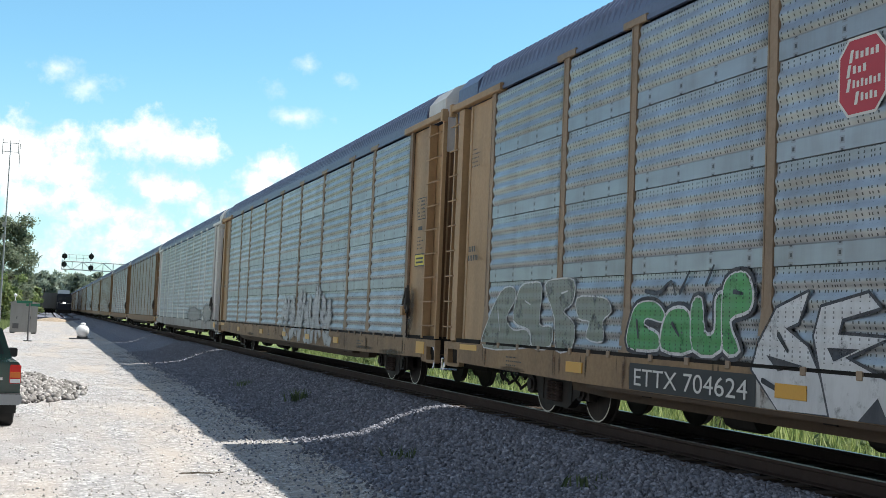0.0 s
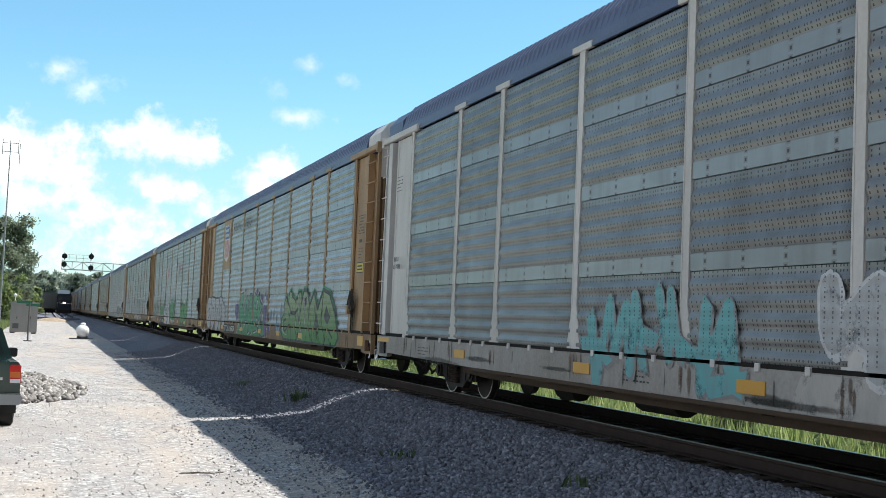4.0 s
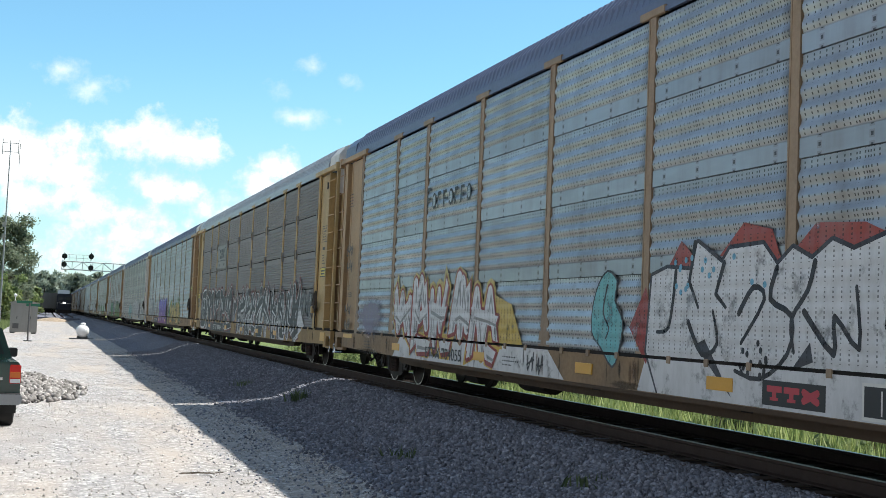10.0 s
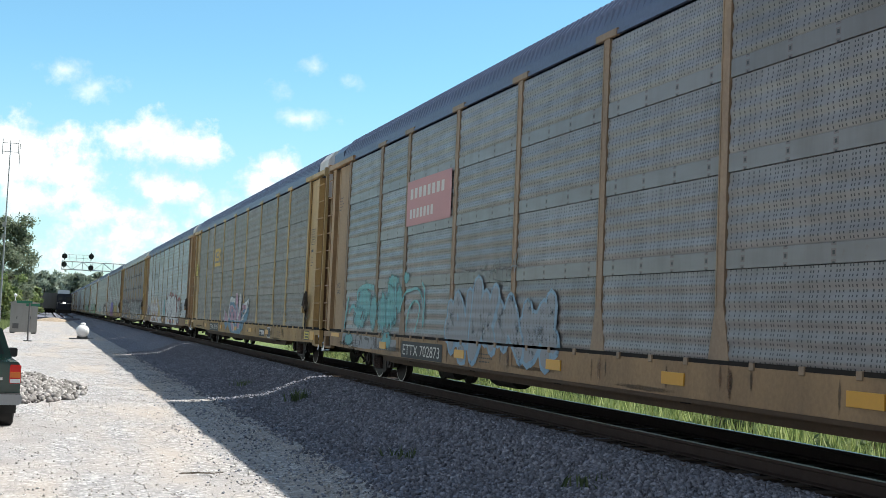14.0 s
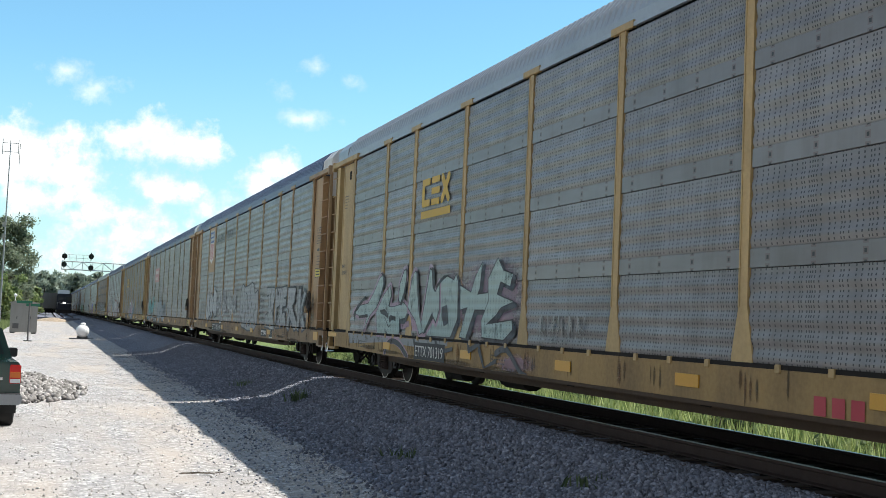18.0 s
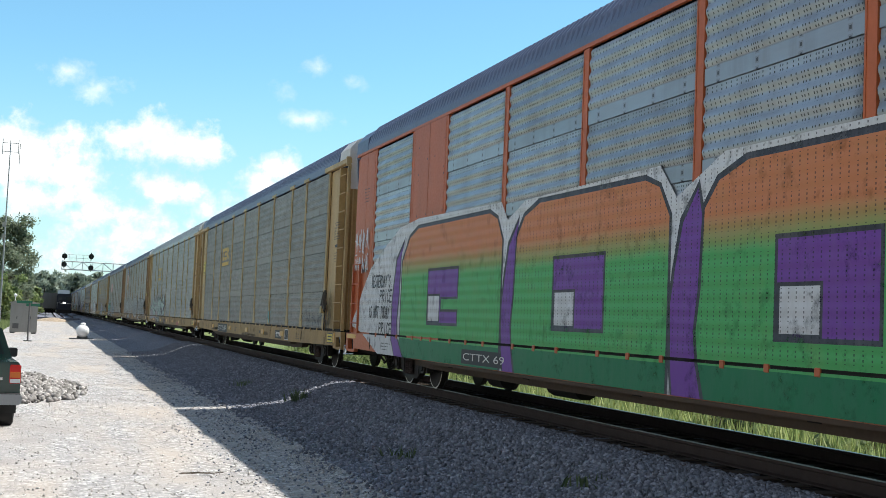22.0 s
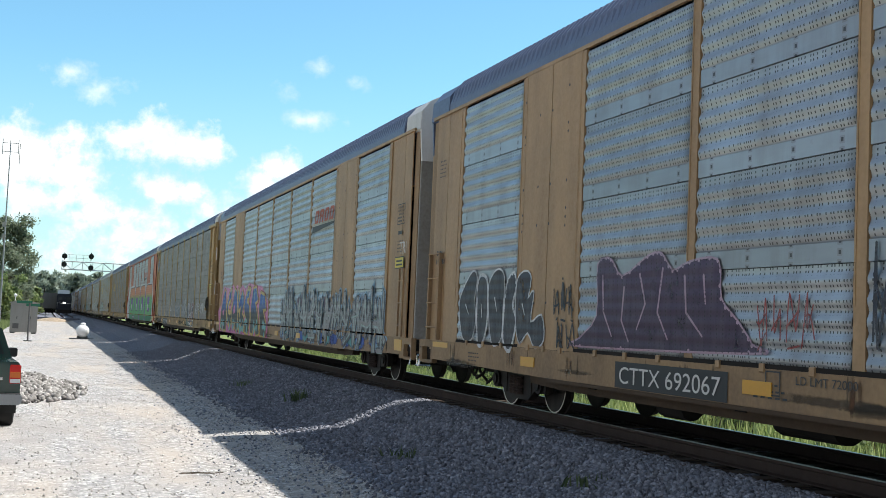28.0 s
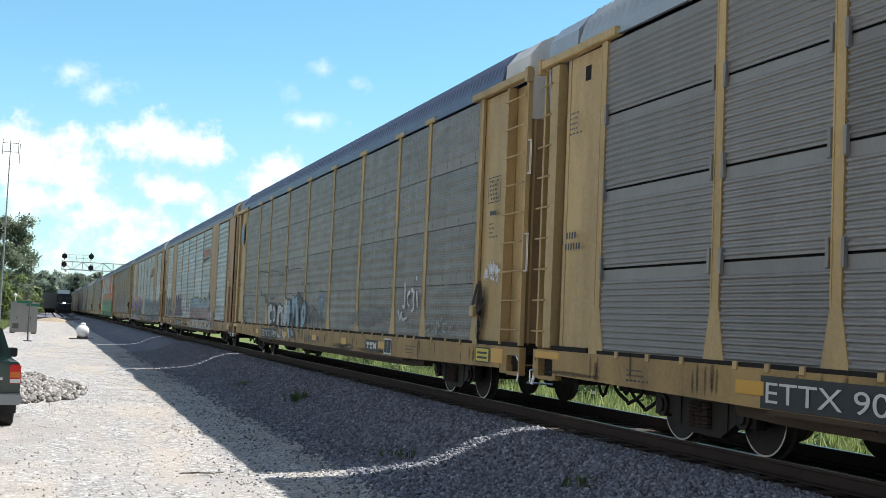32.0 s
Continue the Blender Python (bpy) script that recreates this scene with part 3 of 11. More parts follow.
def end_gear(car, index, lead, style):
    """Ladder, rails, recessed panels, head plate, door, sill step and coupler of one end; lead: the end that runs in front."""
    s = 1 if lead else -1
    paint = TAN if style["post"] is DULL_TAN else style["post"]
    grimy = SILL_PAINT.get(paint, paint)
    flush = style["type"] == "B"

    def Y(u):                       # metres in from this end's coupler
        return s * (PITCH_LENGTH / 2 - u)

    def span(u0, u1):
        return (Y(u1), Y(u0)) if s > 0 else (Y(u0), Y(u1))

    def plate(name, material, side, u0, u1, z0, z1, deep, out, bevel=0.0, label="", parent=None):
        """A box on one side, from deep inside the sheets' face to out beyond it."""
        y0, y1 = span(u0, u1)
        x0, x1 = sorted((side * (SIDE - deep), side * (SIDE + out)))
        return part(name, Build().box(x0, x1, y0, y1, z0, z1, bevel).mesh(name, material), parent or car, (0, 0, 0), label)
    # end wall and its hood
    b = Build()
    y0, y1 = span(0.37, 0.43)
    b.box(-1.36, 1.36, y0, y1, 0.95, 4.40)
    skin = paint if lead else style.get("end", BROWN)
    skin = SILL_PAINT.get(skin, skin)
    door = part("end_door", b.mesh("end_door", skin), car)
    y2, y3 = span(0.32, 0.37)
    rib = shared(("door_rib", s, skin.name), lambda: Build().box(-0.05, 0.05, y2, y3, 1.0, 4.38).mesh("door_rib", skin))
    for x in (-0.68, 0.0, 0.68):
        part("door_rib", rib, door, (x, 0, 0))
    if index == 13 and not lead:
        q = Build()
        yd, ye = span(0.362, 0.372)
        for i in range(5):
            for k in range(7):
                q.box(-1.30 + 0.06 * k, -1.265 + 0.06 * k, yd, ye, 2.62 + 0.085 * i, 2.665 + 0.085 * i)
        part("stencil_print", q.mesh("stencil_print", LETTER_DARK), door, (0, 0, 0), "dark stencilled bars")
        part("door_seam", Build().box(-1.36, 1.36, yd, ye, 3.24, 3.265).mesh("door_seam", BLACK), door, (0, 0, 0), "dark seam across the door")
    h = part("end_hood", hood_mesh(style["roof"] if lead else style["hood"]), car, (0, Y(0.40), 0))
    if not lead:
        h.rotation_euler = (0, 0, math.pi)
    top = EAVE - 0.05
    for side in (-1, 1):
        if flush:
            for ua, ub in ((0.83, 1.495), (1.51, 2.19)) if lead else ((0.76, 1.27), (1.285, 2.19)):
                plate("end_panel", paint, side, ua, ub, 0.80, EAVE, 0.02, 0.0, 0.004)
            plate("corner_return", grimy, side, 0.46, 0.82 if lead else 0.755, 0.86, EAVE - 0.02, 0.30, -0.055)
            rails, lo, hi, reach = (0.78, 1.35) if lead else (0.86, 1.14), 0.98, 2.52 if lead else 2.32, 0.05
            for uu in rails:
                plate("ladder_rail", grimy, side, uu, uu + (0.06 if lead else 0.035), lo, hi, -0.005 if lead else -0.035, 0.07, 0.006)
        else:
            plate("head_plate", paint, side, 0.24, 2.66, EAVE - 0.03, EAVE + 0.09, 0.05, 0.075, 0.015)
            plate("bracket", paint, side, 0.20, 0.30, EAVE - 0.10, EAVE + 0.12, 0.02, 0.085, 0.01)
            if lead:
                plate("end_panel", paint, side, 1.17, 2.20, 1.03, top, 0.058, -0.03)
                plate("panel_angle", paint, side, 1.08, 1.17, 1.0, top, 0.11, -0.02)
                plate("ladder_post", paint, side, 0.60, 0.86, 0.99, top, 0.10, 0.03, 0.008)
                plate("ladder_rail", paint, side, 0.27, 0.33, 1.0, top, 0.14, -0.01, 0.006)
                plate("inner_wall", grimy, side, 0.33, 0.62, 1.0, top, 0.30, -0.26)
                # back wall and ledge coloured black for the shade in the gaps
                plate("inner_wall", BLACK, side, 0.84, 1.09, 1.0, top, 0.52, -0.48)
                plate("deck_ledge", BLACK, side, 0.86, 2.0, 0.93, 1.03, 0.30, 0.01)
                rails, lo, hi, reach = (0.27, 0.62), 1.0, top, 0.03
            else:
                plate("end_panel", paint, side, 1.13, 2.22, 1.03, top, 0.058, -0.032)
                plate("ladder_post", paint, side, 1.06, 1.14, 0.99, top, 0.12, 0.03, 0.008)
                plate("inner_wall", paint, side, 0.36, 1.10, 1.0, top, 0.16, -0.13)
                plate("ladder_rail", paint, side, 0.28, 0.35, 0.99, top, 0.05, 0.02, 0.006)
                # ledge coloured black for the shade above the sill
                plate("deck_ledge", BLACK, side, 0.36, 2.1, 0.93, 1.03, 0.30, 0.005)
                rails, lo, hi, reach = (0.30, 1.06), 1.0, top, 0.045
        ua, ub = rails
        y0, y1 = span(ua - 0.03, ub + 0.05)
        rung = shared(("rung", round(y1 - y0, 3), paint.name), lambda: Build().rod((0, 0, 0), (0, y1 - y0, 0), 0.013, 6).mesh("rung", paint))
        for i in range(int((hi - lo - 0.2) / 0.44) + 1):
            part("rung", rung, car, (side * (SIDE + reach + 0.015), y0, lo + 0.22 + 0.44 * i))
        if index in GRABS and not lead and side < 0:
            for z0, z1 in ((3.55, 4.05), (2.1, 2.65)):
                yb = Y(0.27)
                q = Build().rod((-SIDE, yb, z0), (-SIDE, yb - 0.10, z0), 0.013).rod((-SIDE, yb, z1), (-SIDE, yb - 0.10, z1), 0.013).rod((-SIDE, yb - 0.10, z0 - 0.01), (-SIDE, yb - 0.10, z1 + 0.01), 0.014)
                part("grab_iron", q.mesh("grab_iron", WHITEPAINT), car, (0, 0, 0), "pale steel grab iron")
        if index in VENTED and side < 0:
            uv = 1.62 if lead else 1.45
            # no hole is cut: a black plate paints the dark of the opening
            plate("vent_hole", BLACK, side, uv, uv + 0.17, 4.60, 4.80, 0.05, -0.026 if lead else -0.028, label="black plate standing for a small dark opening")
        # sill step with its square hole
        q = Build()
        y0, y1 = span(0.26, 1.06)
        m0, m1 = span(0.46, 0.96) if lead else span(0.31, 0.77)
        x0, x1 = sorted((side * (SIDE - 0.08), side * (SIDE + 0.02)))
        q.box(x0, x1, y0, y1, 0.84, 0.965).box(x0, x1, y0, m0, 0.56, 0.84).box(x0, x1, m1, y1, 0.56, 0.84).box(x0, x1, m0, m1, 0.545, 0.60)
        part("sill_step", q.mesh("sill_step", grimy), car)
        # black plate behind the hole puts its shade into colour
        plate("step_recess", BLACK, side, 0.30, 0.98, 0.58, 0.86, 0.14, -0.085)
        if lead:
            u0 = 1.10 if paint is TAN else 0.36
            plate("reflector", AMBER, side, u0, u0 + 0.82, 0.85, 0.94, -0.020, 0.029)
        else:
            plate("reflector", AMBER, side, 0.92, 1.42, 0.70, 0.92, -0.020, 0.029)
    # platform floor, coupler, hose
    q = Build()
    y0, y1 = span(0.40, 0.85)
    q.box(-SIDE + 0.02, SIDE - 0.02, y0, y1, 0.86, 0.93)
    part("end_platform", q.mesh("end_platform", IRON), car)
    cp = part("coupler", coupler_mesh(), car, (0, Y(0.08), 0))
    lever = part("cut_lever", shared("cut_lever", lambda: Build().rod((-1.40, -0.22, 0.70), (-0.1, -0.22, 0.74), 0.022).rod((-1.40, -0.22, 0.71), (-1.46, -0.20, 0.46), 0.022).rod((-1.40, -0.22, 0.70), (-1.44, -0.30, 0.84), 0.018).mesh("cut_lever", CHROME)), car, (0, Y(0.08), 0), "worn bright uncoupling lever")
    hs = part("air_hose", hose_mesh(), car, (0, Y(0.12), 0))
    if lead:
        part("lever_rod", shared("lever_rod", lambda: Build().rod((-1.45, -0.02, 0.47), (-1.45, -0.95, 0.50), 0.016).rod((-1.45, -0.10, 0.47), (-1.47, -0.16, 0.66), 0.014).rod((-1.47, -0.16, 0.66), (-1.45, -0.24, 0.66), 0.014).mesh("lever_rod", CHROME)), car, (0, Y(0.08), 0), "worn bright lever rod")
        part("brake_pipe", pipe_mesh(-1.18, 0.0, 0.75, 0.22), car, (0, Y(2.75), 0), "black looped brake pipe")
        part("brake_pipe", pipe_mesh(-1.08, -0.25, 0.8, 0.28), car, (0, Y(2.75), 0), "black looped brake pipe")
    else:
        cp.rotation_euler = (0, 0, math.pi)
        lever.scale = (1, -1, 1)
        hs.rotation_euler = (0, 0, math.pi)
    if not lead and not flush:      # hand brake
        yb = Y(2.12)
        q = Build()
        q.box(-SIDE - 0.13, -SIDE - 0.02, yb - 0.05, yb + 0.12, 1.40, 1.58, 0.015)
        part("brake_box", q.mesh("brake_box", paint), car)
        q = Build()
        q.slab([(yb - 0.22, 1.52), (yb - 0.10, 1.44), (yb - 0.06, 1.62), (yb - 0.10, 1.88), (yb - 0.15, 1.98), (yb - 0.20, 1.84)], -SIDE - 0.09, -SIDE - 0.04)
        q.rod((-SIDE - 0.10, yb - 0.14, 1.93), (-SIDE - 0.13, yb - 0.03, 1.60), 0.022, 8).rod((-SIDE - 0.10, yb - 0.18, 1.86), (-SIDE - 0.14, yb - 0.25, 1.52), 0.018, 8)
        q.rod((-SIDE - 0.12, yb - 0.14, 1.66), (-SIDE - 0.02, yb - 0.14, 1.66), 0.07, 10)
        brake = part("hand_brake", q.mesh("hand_brake", BRAKE_IRON), car, (0, 0, 0), "greasy hand-brake lever")
        link = shared("chain_link", lambda: Build().rod((0, 0, 0), (0, 0.015, -0.085), 0.014, 6).mesh("chain_link", IRON))
        for i in range(6):
            part("chain_link", link, brake, (-SIDE - 0.06, yb - 0.14 - 0.015 * (i % 2), 1.46 - 0.08 * i))


def autorack(index, style, near=True):
    car = new("autorack_car")
    tagged(car, style["label"], "rail car", "cars of the train")
    tan, sheet, kind = style["post"], style["sheet"], style["type"]
    fine = kind == "C"
    # side sheets
    for side in (-1, 1):
        detailed = near and side < 0
        for bay, (a, c) in enumerate(zip(POSTS, POSTS[1:])):
            solid_bay = kind == "B" and bay in (1, 7)
            width, mid = c - a - (0.17 if solid_bay or not detailed else 0.20), along((a + c) / 2)
            if solid_bay:
                q = Build()
                for k in (0, 1):
                    y0 = mid - width / 2 - 0.05 + k * (width / 2 + 0.06)
                    q.slab([(y0, SILL_TOP), (y0 + width / 2 + 0.04, SILL_TOP), (y0 + width / 2 + 0.04, EAVE), (y0, EAVE)], -0.023, 0.02)
                ob = part("solid_panel", q.mesh("solid_panel", tan), car, (side * SIDE, 0, 0), "plain painted steel panel")
            elif detailed:
                for r, (z0, z1) in enumerate(RIBBED_ROWS if fine else ROWS):
                    mat = style.get("cells", {}).get((bay, r), sheet)
                    if mat is None:
                        continue
                    foot = r == 0 and not fine
                    part("sheet", sheet_mesh(width, z1 - z0 - (0.006 if not fine else 0.03) + (BAND if foot else 0), mat, fine, foot), car, (-SIDE, mid, z0 - (BAND if foot else 0)))
                    if fine and r:
                        part("clip", clip_mesh(), car, (-SIDE, along(a) - 0.115, z0 - 0.01))
                        part("clip", clip_mesh(), car, (-SIDE, along(c) + 0.115, z0 - 0.01))
                continue
            else:
                ob = part("sheet", sheet_mesh(width, ROWS[-1][1] - ROWS[0][0], sheet, fine), car, (side * SIDE, mid, ROWS[0][0]))
            if side > 0:
                ob.rotation_euler = (0, 0, math.pi)
                if solid_bay:
                    ob.rotation_euler = (0, 0, 0)
                    ob.scale = (-1, 1, 1)
        for i, u in enumerate(POSTS):
            thin = kind == "B"
            p = part("post", post_mesh(tan, not thin, not thin and i not in (0, 9)), car, (side * SIDE, along(u), 0))
            if side > 0:
                p.rotation_euler = (0, 0, math.pi)
        # sill: a deep beam with a lower flange, stepped up over the trucks
        q = Build()
        x0, x1 = sorted((side * (SIDE - 0.06), side * (SIDE + 0.025)))
        q.slab([(along(1.05), 0.63), (along(1.05), SILL_TOP - 0.005), (along(27.95), SILL_TOP - 0.005), (along(27.95), 0.63), (along(23), SILL_BOTTOM), (along(6), SILL_BOTTOM)], x0, x1)
        part("side_sill", q.mesh("side_sill", SILL_PAINT.get(tan, tan)), car)
        if near and side < 0:
            # black strip laid on to paint the shade inside the slot
            part("slot", shared("slot", lambda: Build().box(-SIDE - 0.0225, -SIDE + 0.01, along(26.66), along(2.34), SILL_TOP - 0.004, SILL_TOP + 0.042).mesh("slot", BLACK)), car, (0, 0, 0), "black strip standing for the shaded slot at the sheets' foot")
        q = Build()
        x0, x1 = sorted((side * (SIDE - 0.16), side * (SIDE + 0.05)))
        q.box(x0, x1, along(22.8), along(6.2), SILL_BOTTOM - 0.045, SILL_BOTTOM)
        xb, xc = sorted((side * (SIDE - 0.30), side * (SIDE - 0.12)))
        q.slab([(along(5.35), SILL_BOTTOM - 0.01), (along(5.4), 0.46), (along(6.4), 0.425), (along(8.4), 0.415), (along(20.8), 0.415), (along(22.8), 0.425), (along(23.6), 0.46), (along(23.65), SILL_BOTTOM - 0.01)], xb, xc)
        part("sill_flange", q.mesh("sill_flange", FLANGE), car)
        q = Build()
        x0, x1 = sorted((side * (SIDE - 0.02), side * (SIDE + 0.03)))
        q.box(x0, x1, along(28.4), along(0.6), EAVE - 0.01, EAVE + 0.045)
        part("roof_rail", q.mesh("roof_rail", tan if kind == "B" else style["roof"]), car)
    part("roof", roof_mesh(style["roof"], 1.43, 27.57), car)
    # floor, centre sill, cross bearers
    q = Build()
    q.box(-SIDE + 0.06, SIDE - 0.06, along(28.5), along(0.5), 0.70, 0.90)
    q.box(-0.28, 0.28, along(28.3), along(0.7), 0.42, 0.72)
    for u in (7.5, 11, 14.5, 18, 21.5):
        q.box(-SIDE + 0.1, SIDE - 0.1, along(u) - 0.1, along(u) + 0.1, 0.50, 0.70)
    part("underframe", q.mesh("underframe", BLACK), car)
    # added black sheets block daylight through the gaps and darken them
    part("inner_lining", shared("light_stop_pair", lambda: Build().box(-1.36, -1.33, along(27.8), along(1.2), 0.9, 5.0).box(1.33, 1.36, along(27.8), along(1.2), 0.9, 5.0).mesh("inner_lining", BLACK)), car)
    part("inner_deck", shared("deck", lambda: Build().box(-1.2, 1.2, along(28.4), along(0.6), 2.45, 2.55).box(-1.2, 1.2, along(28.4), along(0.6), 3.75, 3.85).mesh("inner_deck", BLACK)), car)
    q = Build()
    q.rod((-0.9, along(12.2), 0.48), (-0.9, along(11.2), 0.48), 0.2, 12)
    part("brake_reservoir", q.mesh("brake_reservoir", BLACK), car)
    part("brake_cylinder", Build().rod((-1.0, along(9.5), 0.42), (-1.0, along(8.9), 0.42), 0.15, 10).mesh("brake_cylinder", BLACK), car)
    end_gear(car, index, True, style)
    end_gear(car, index, False, style)
    add_truck(car, index, along(4.3))
    add_truck(car, index, along(24.7))
    if near:
        tab = shared(("tab", tan.name), lambda: Build().box(-0.03, 0.02, -0.04, 0.04, -0.04, 0.045, 0.008).mesh("tab", tan))
        for a, c in zip(POSTS, POSTS[1:]):
            for k in (0.22, 0.5, 0.78):
                part("tab", tab, car, (-SIDE - 0.012, along(a + (c - a) * k), SILL_TOP))
        mark = shared("mark", lambda: Build().box(-0.040, -0.026, -0.25, 0.25, 0, 0.14, 0.002).mesh("reflector", AMBER))
        for u in () if kind == "B" and tan is ORANGE else (5.6, 10.45 if index != 15 else 11.5, 14.4, 17.7, 21.0):
            part("reflector", mark, car, (-SIDE, along(u + 0.13 * (index % 3)), 0.70))
    car.location = (TRACK_X, 0, 0)
    MOVING.append((index, car))
    return car
# ---- ground, road, ballast, track ----
PROFILE = [(-7.0, -0.86), (-3.0, -0.87), (0.0, -0.88), (2.6, -0.87), (4.4, -0.80), (5.2, -0.71), (5.55, -0.58), (5.95, -0.40), (6.4, -0.25), (6.8, -0.215), (7.25, -0.205), (8.1, -0.20), (8.95, -0.205), (9.8, -0.22), (10.3, -0.40), (11.0, -0.72), (11.8, -0.80)]


def profile_z(x):
    return float(np.interp(x, [p[0] for p in PROFILE], [p[1] for p in PROFILE]))


def swell(x, y):
    """Shallow humps along the road's edge, where lorries have pushed the gravel up."""
    if not 0.0 < x < 4.0:
        return 0.0
    return math.sin(math.pi * x / 4.0) * (0.10 * noise.noise(Vector((x * 0.35, y * 0.3, 7.0))) + 0.04 * noise.noise(Vector((x * 1.1, y * 0.9, 3.0))))


def strip(name, xs, ys, lift, material, rough=0.0, seed=0):
    rng = np.random.default_rng(seed)
    v, f = [], []
    for y in ys:
        for x in xs:
            v.append((x, y, profile_z(x) + lift - (0.06 if x == xs[0] else 0.0) + swell(x, y) + (rough * (noise.noise(Vector((x * 1.3, y * 1.3, seed))) + 0.5 * noise.noise(Vector((x * 4, y * 4, seed)))))))
    n = len(xs)
    for j in range(len(ys) - 1):
        f += [(j * n + i, j * n + i + 1, (j + 1) * n + i + 1, (j + 1) * n + i) for i in range(n - 1)]
    return mesh_from(name, v, f, material, True)


def earth_material():
    m, n, l, b = nodes_of("meadow_earth")
    co = coords(n)
    a = noise_node(n, l, co, 0.08, 6, 0.6)
    g = noise_node(n, l, co, 9.0, 5, 0.7)
    c = ramp(n, l, maths(n, l, "ADD", maths(n, l, "MULTIPLY", a, 0.6), maths(n, l, "MULTIPLY", g, 0.4)), [(0.3, (0.05, 0.085, 0.02)), (0.5, (0.11, 0.15, 0.035)), (0.7, (0.20, 0.21, 0.07))])
    l.new(c, b.inputs["Base Color"])
    b.inputs["Roughness"].default_value = 0.95
    relief(n, l, b, g, 0.8, 0.08)
    return m


EARTH = earth_material()
ROADSTONE = road_surface()
BALLAST = gravel("grey_granite_ballast", [(0.0, (0.106, 0.112, 0.137)), (0.4, (0.17, 0.18, 0.218)), (0.8, (0.253, 0.263, 0.315)), (1.0, (0.37, 0.38, 0.437))], 0.05, (0.02, 0.02, 0.02), 1.0)
# rust and oil stains, darkened further to paint in the train's shade
SHADED_STAINED = gravel("oil_and_rust_stained_ballast", [(0.0, (0.012, 0.010, 0.009)), (0.5, (0.03, 0.023, 0.019)), (1.0, (0.06, 0.042, 0.032))], 0.05, (0.008, 0.007, 0.006), 1.0)


def stone_material(name, stops):
    m, n, l, b = nodes_of(name)
    geo = n.new("ShaderNodeNewGeometry")
    c = ramp(n, l, geo.outputs["Random Per Island"], stops)
    g = noise_node(n, l, coords(n), 40, 3)
    l.new(mix(n, l, maths(n, l, "MULTIPLY", g, 0.4), c, (0.10, 0.095, 0.085)), b.inputs["Base Color"])
    b.inputs["Roughness"].default_value = 0.9
    b.inputs["Specular IOR Level"].default_value = 0.15
    return m


STONES_GREY = stone_material("broken_grey_stone", [(0.0, (0.112, 0.119, 0.146)), (0.5, (0.188, 0.199, 0.241)), (0.85, (0.262, 0.276, 0.329)), (1.0, (0.39, 0.40, 0.458))])
STONES_HEAP = stone_material("heaped_mixed_stone", [(0.0, (0.09, 0.085, 0.08)), (0.4, (0.24, 0.225, 0.215)), (0.8, (0.38, 0.36, 0.345)), (1.0, (0.60, 0.58, 0.56))])
STONES_PALE = stone_material("broken_pale_stone", [(0.0, (0.36, 0.34, 0.32)), (0.5, (0.46, 0.44, 0.415)), (0.85, (0.56, 0.53, 0.50)), (1.0, (0.66, 0.63, 0.60))])

far = [-150, -60, -20, -8, 0, 4, 8, 12, 16, 20, 26, 32, 40, 50, 62, 76, 92, 110, 135, 165, 200, 250, 300, 380, 500, 700, 1000]
# one sheet of earth to the horizon
xs = [-4200, -1500, -500, -150, -50, -20, -8.0, -4.0, 0, 3.0, 5.0, 8.1, 11.0, 11.8, 14, 20, 50, 150, 500, 1500, 4200]
ys = [-3000, -900, -300, -100, -30, 0, 30, 70, 120, 200, 300, 450, 700, 1200, 2500, 4600]
v, f = [], []
for y in ys:
    for x in xs:
        v.append((x, y, -1.02 if -7.5 < x < 11.5 else -0.86 if x < 0 else -0.80))
n_ = len(xs)
for j in range(len(ys) - 1):
    f += [(j * n_ + i, j * n_ + i + 1, (j + 1) * n_ + i + 1, (j + 1) * n_ + i) for i in range(n_ - 1)]
tagged(new("ground", mesh_from("ground", v, f, EARTH)), "green and straw-coloured grassy ground reaching to the horizon", "ground", kind="structure")
fine_y = list(np.arange(4, 40, 0.25)) + list(np.arange(40, 110, 1.0)) + list(np.arange(110, 300, 10.0))
tagged(new("gravel_road", strip("gravel_road", [-7.4, -5, -3] + list(np.arange(-2.5, 4.2, 0.3)), [-120, -30, 0] + fine_y, 0.0, ROADSTONE, 0.012, 3)), "pale sunlit limestone gravel road beside the track", "road", kind="structure")
# pale ground added out of view to bounce warm light onto the train
yard = [(-42.0, -0.85), (-20.0, -0.85), (-7.3, -0.862)]
v, f = [], []
for y in (-70, -30, 0, 20, 45, 64):
    v += [(x, y + (0.4 * x if y > 50 else 0), z) for x, z in yard]
for j in range(5):
    f += [(j * 3 + i, j * 3 + i + 1, j * 3 + i + 4, j * 3 + i + 3) for i in range(2)]
tagged(new("gravel_yard", mesh_from("gravel_yard", v, f, ROADSTONE)), "wide pale gravel added out of view to bounce light", "yard", kind="structure")
tagged(new("ballast_bed", strip("ballast_bed", list(np.arange(3.9, 12.0, 0.2)), [-140, -30, 0] + fine_y + [400, 560, 800, 1100], 0.006, BALLAST, 0.022, 5)), "grey crushed-stone ballast bed under the track", "ballast", kind="structure")


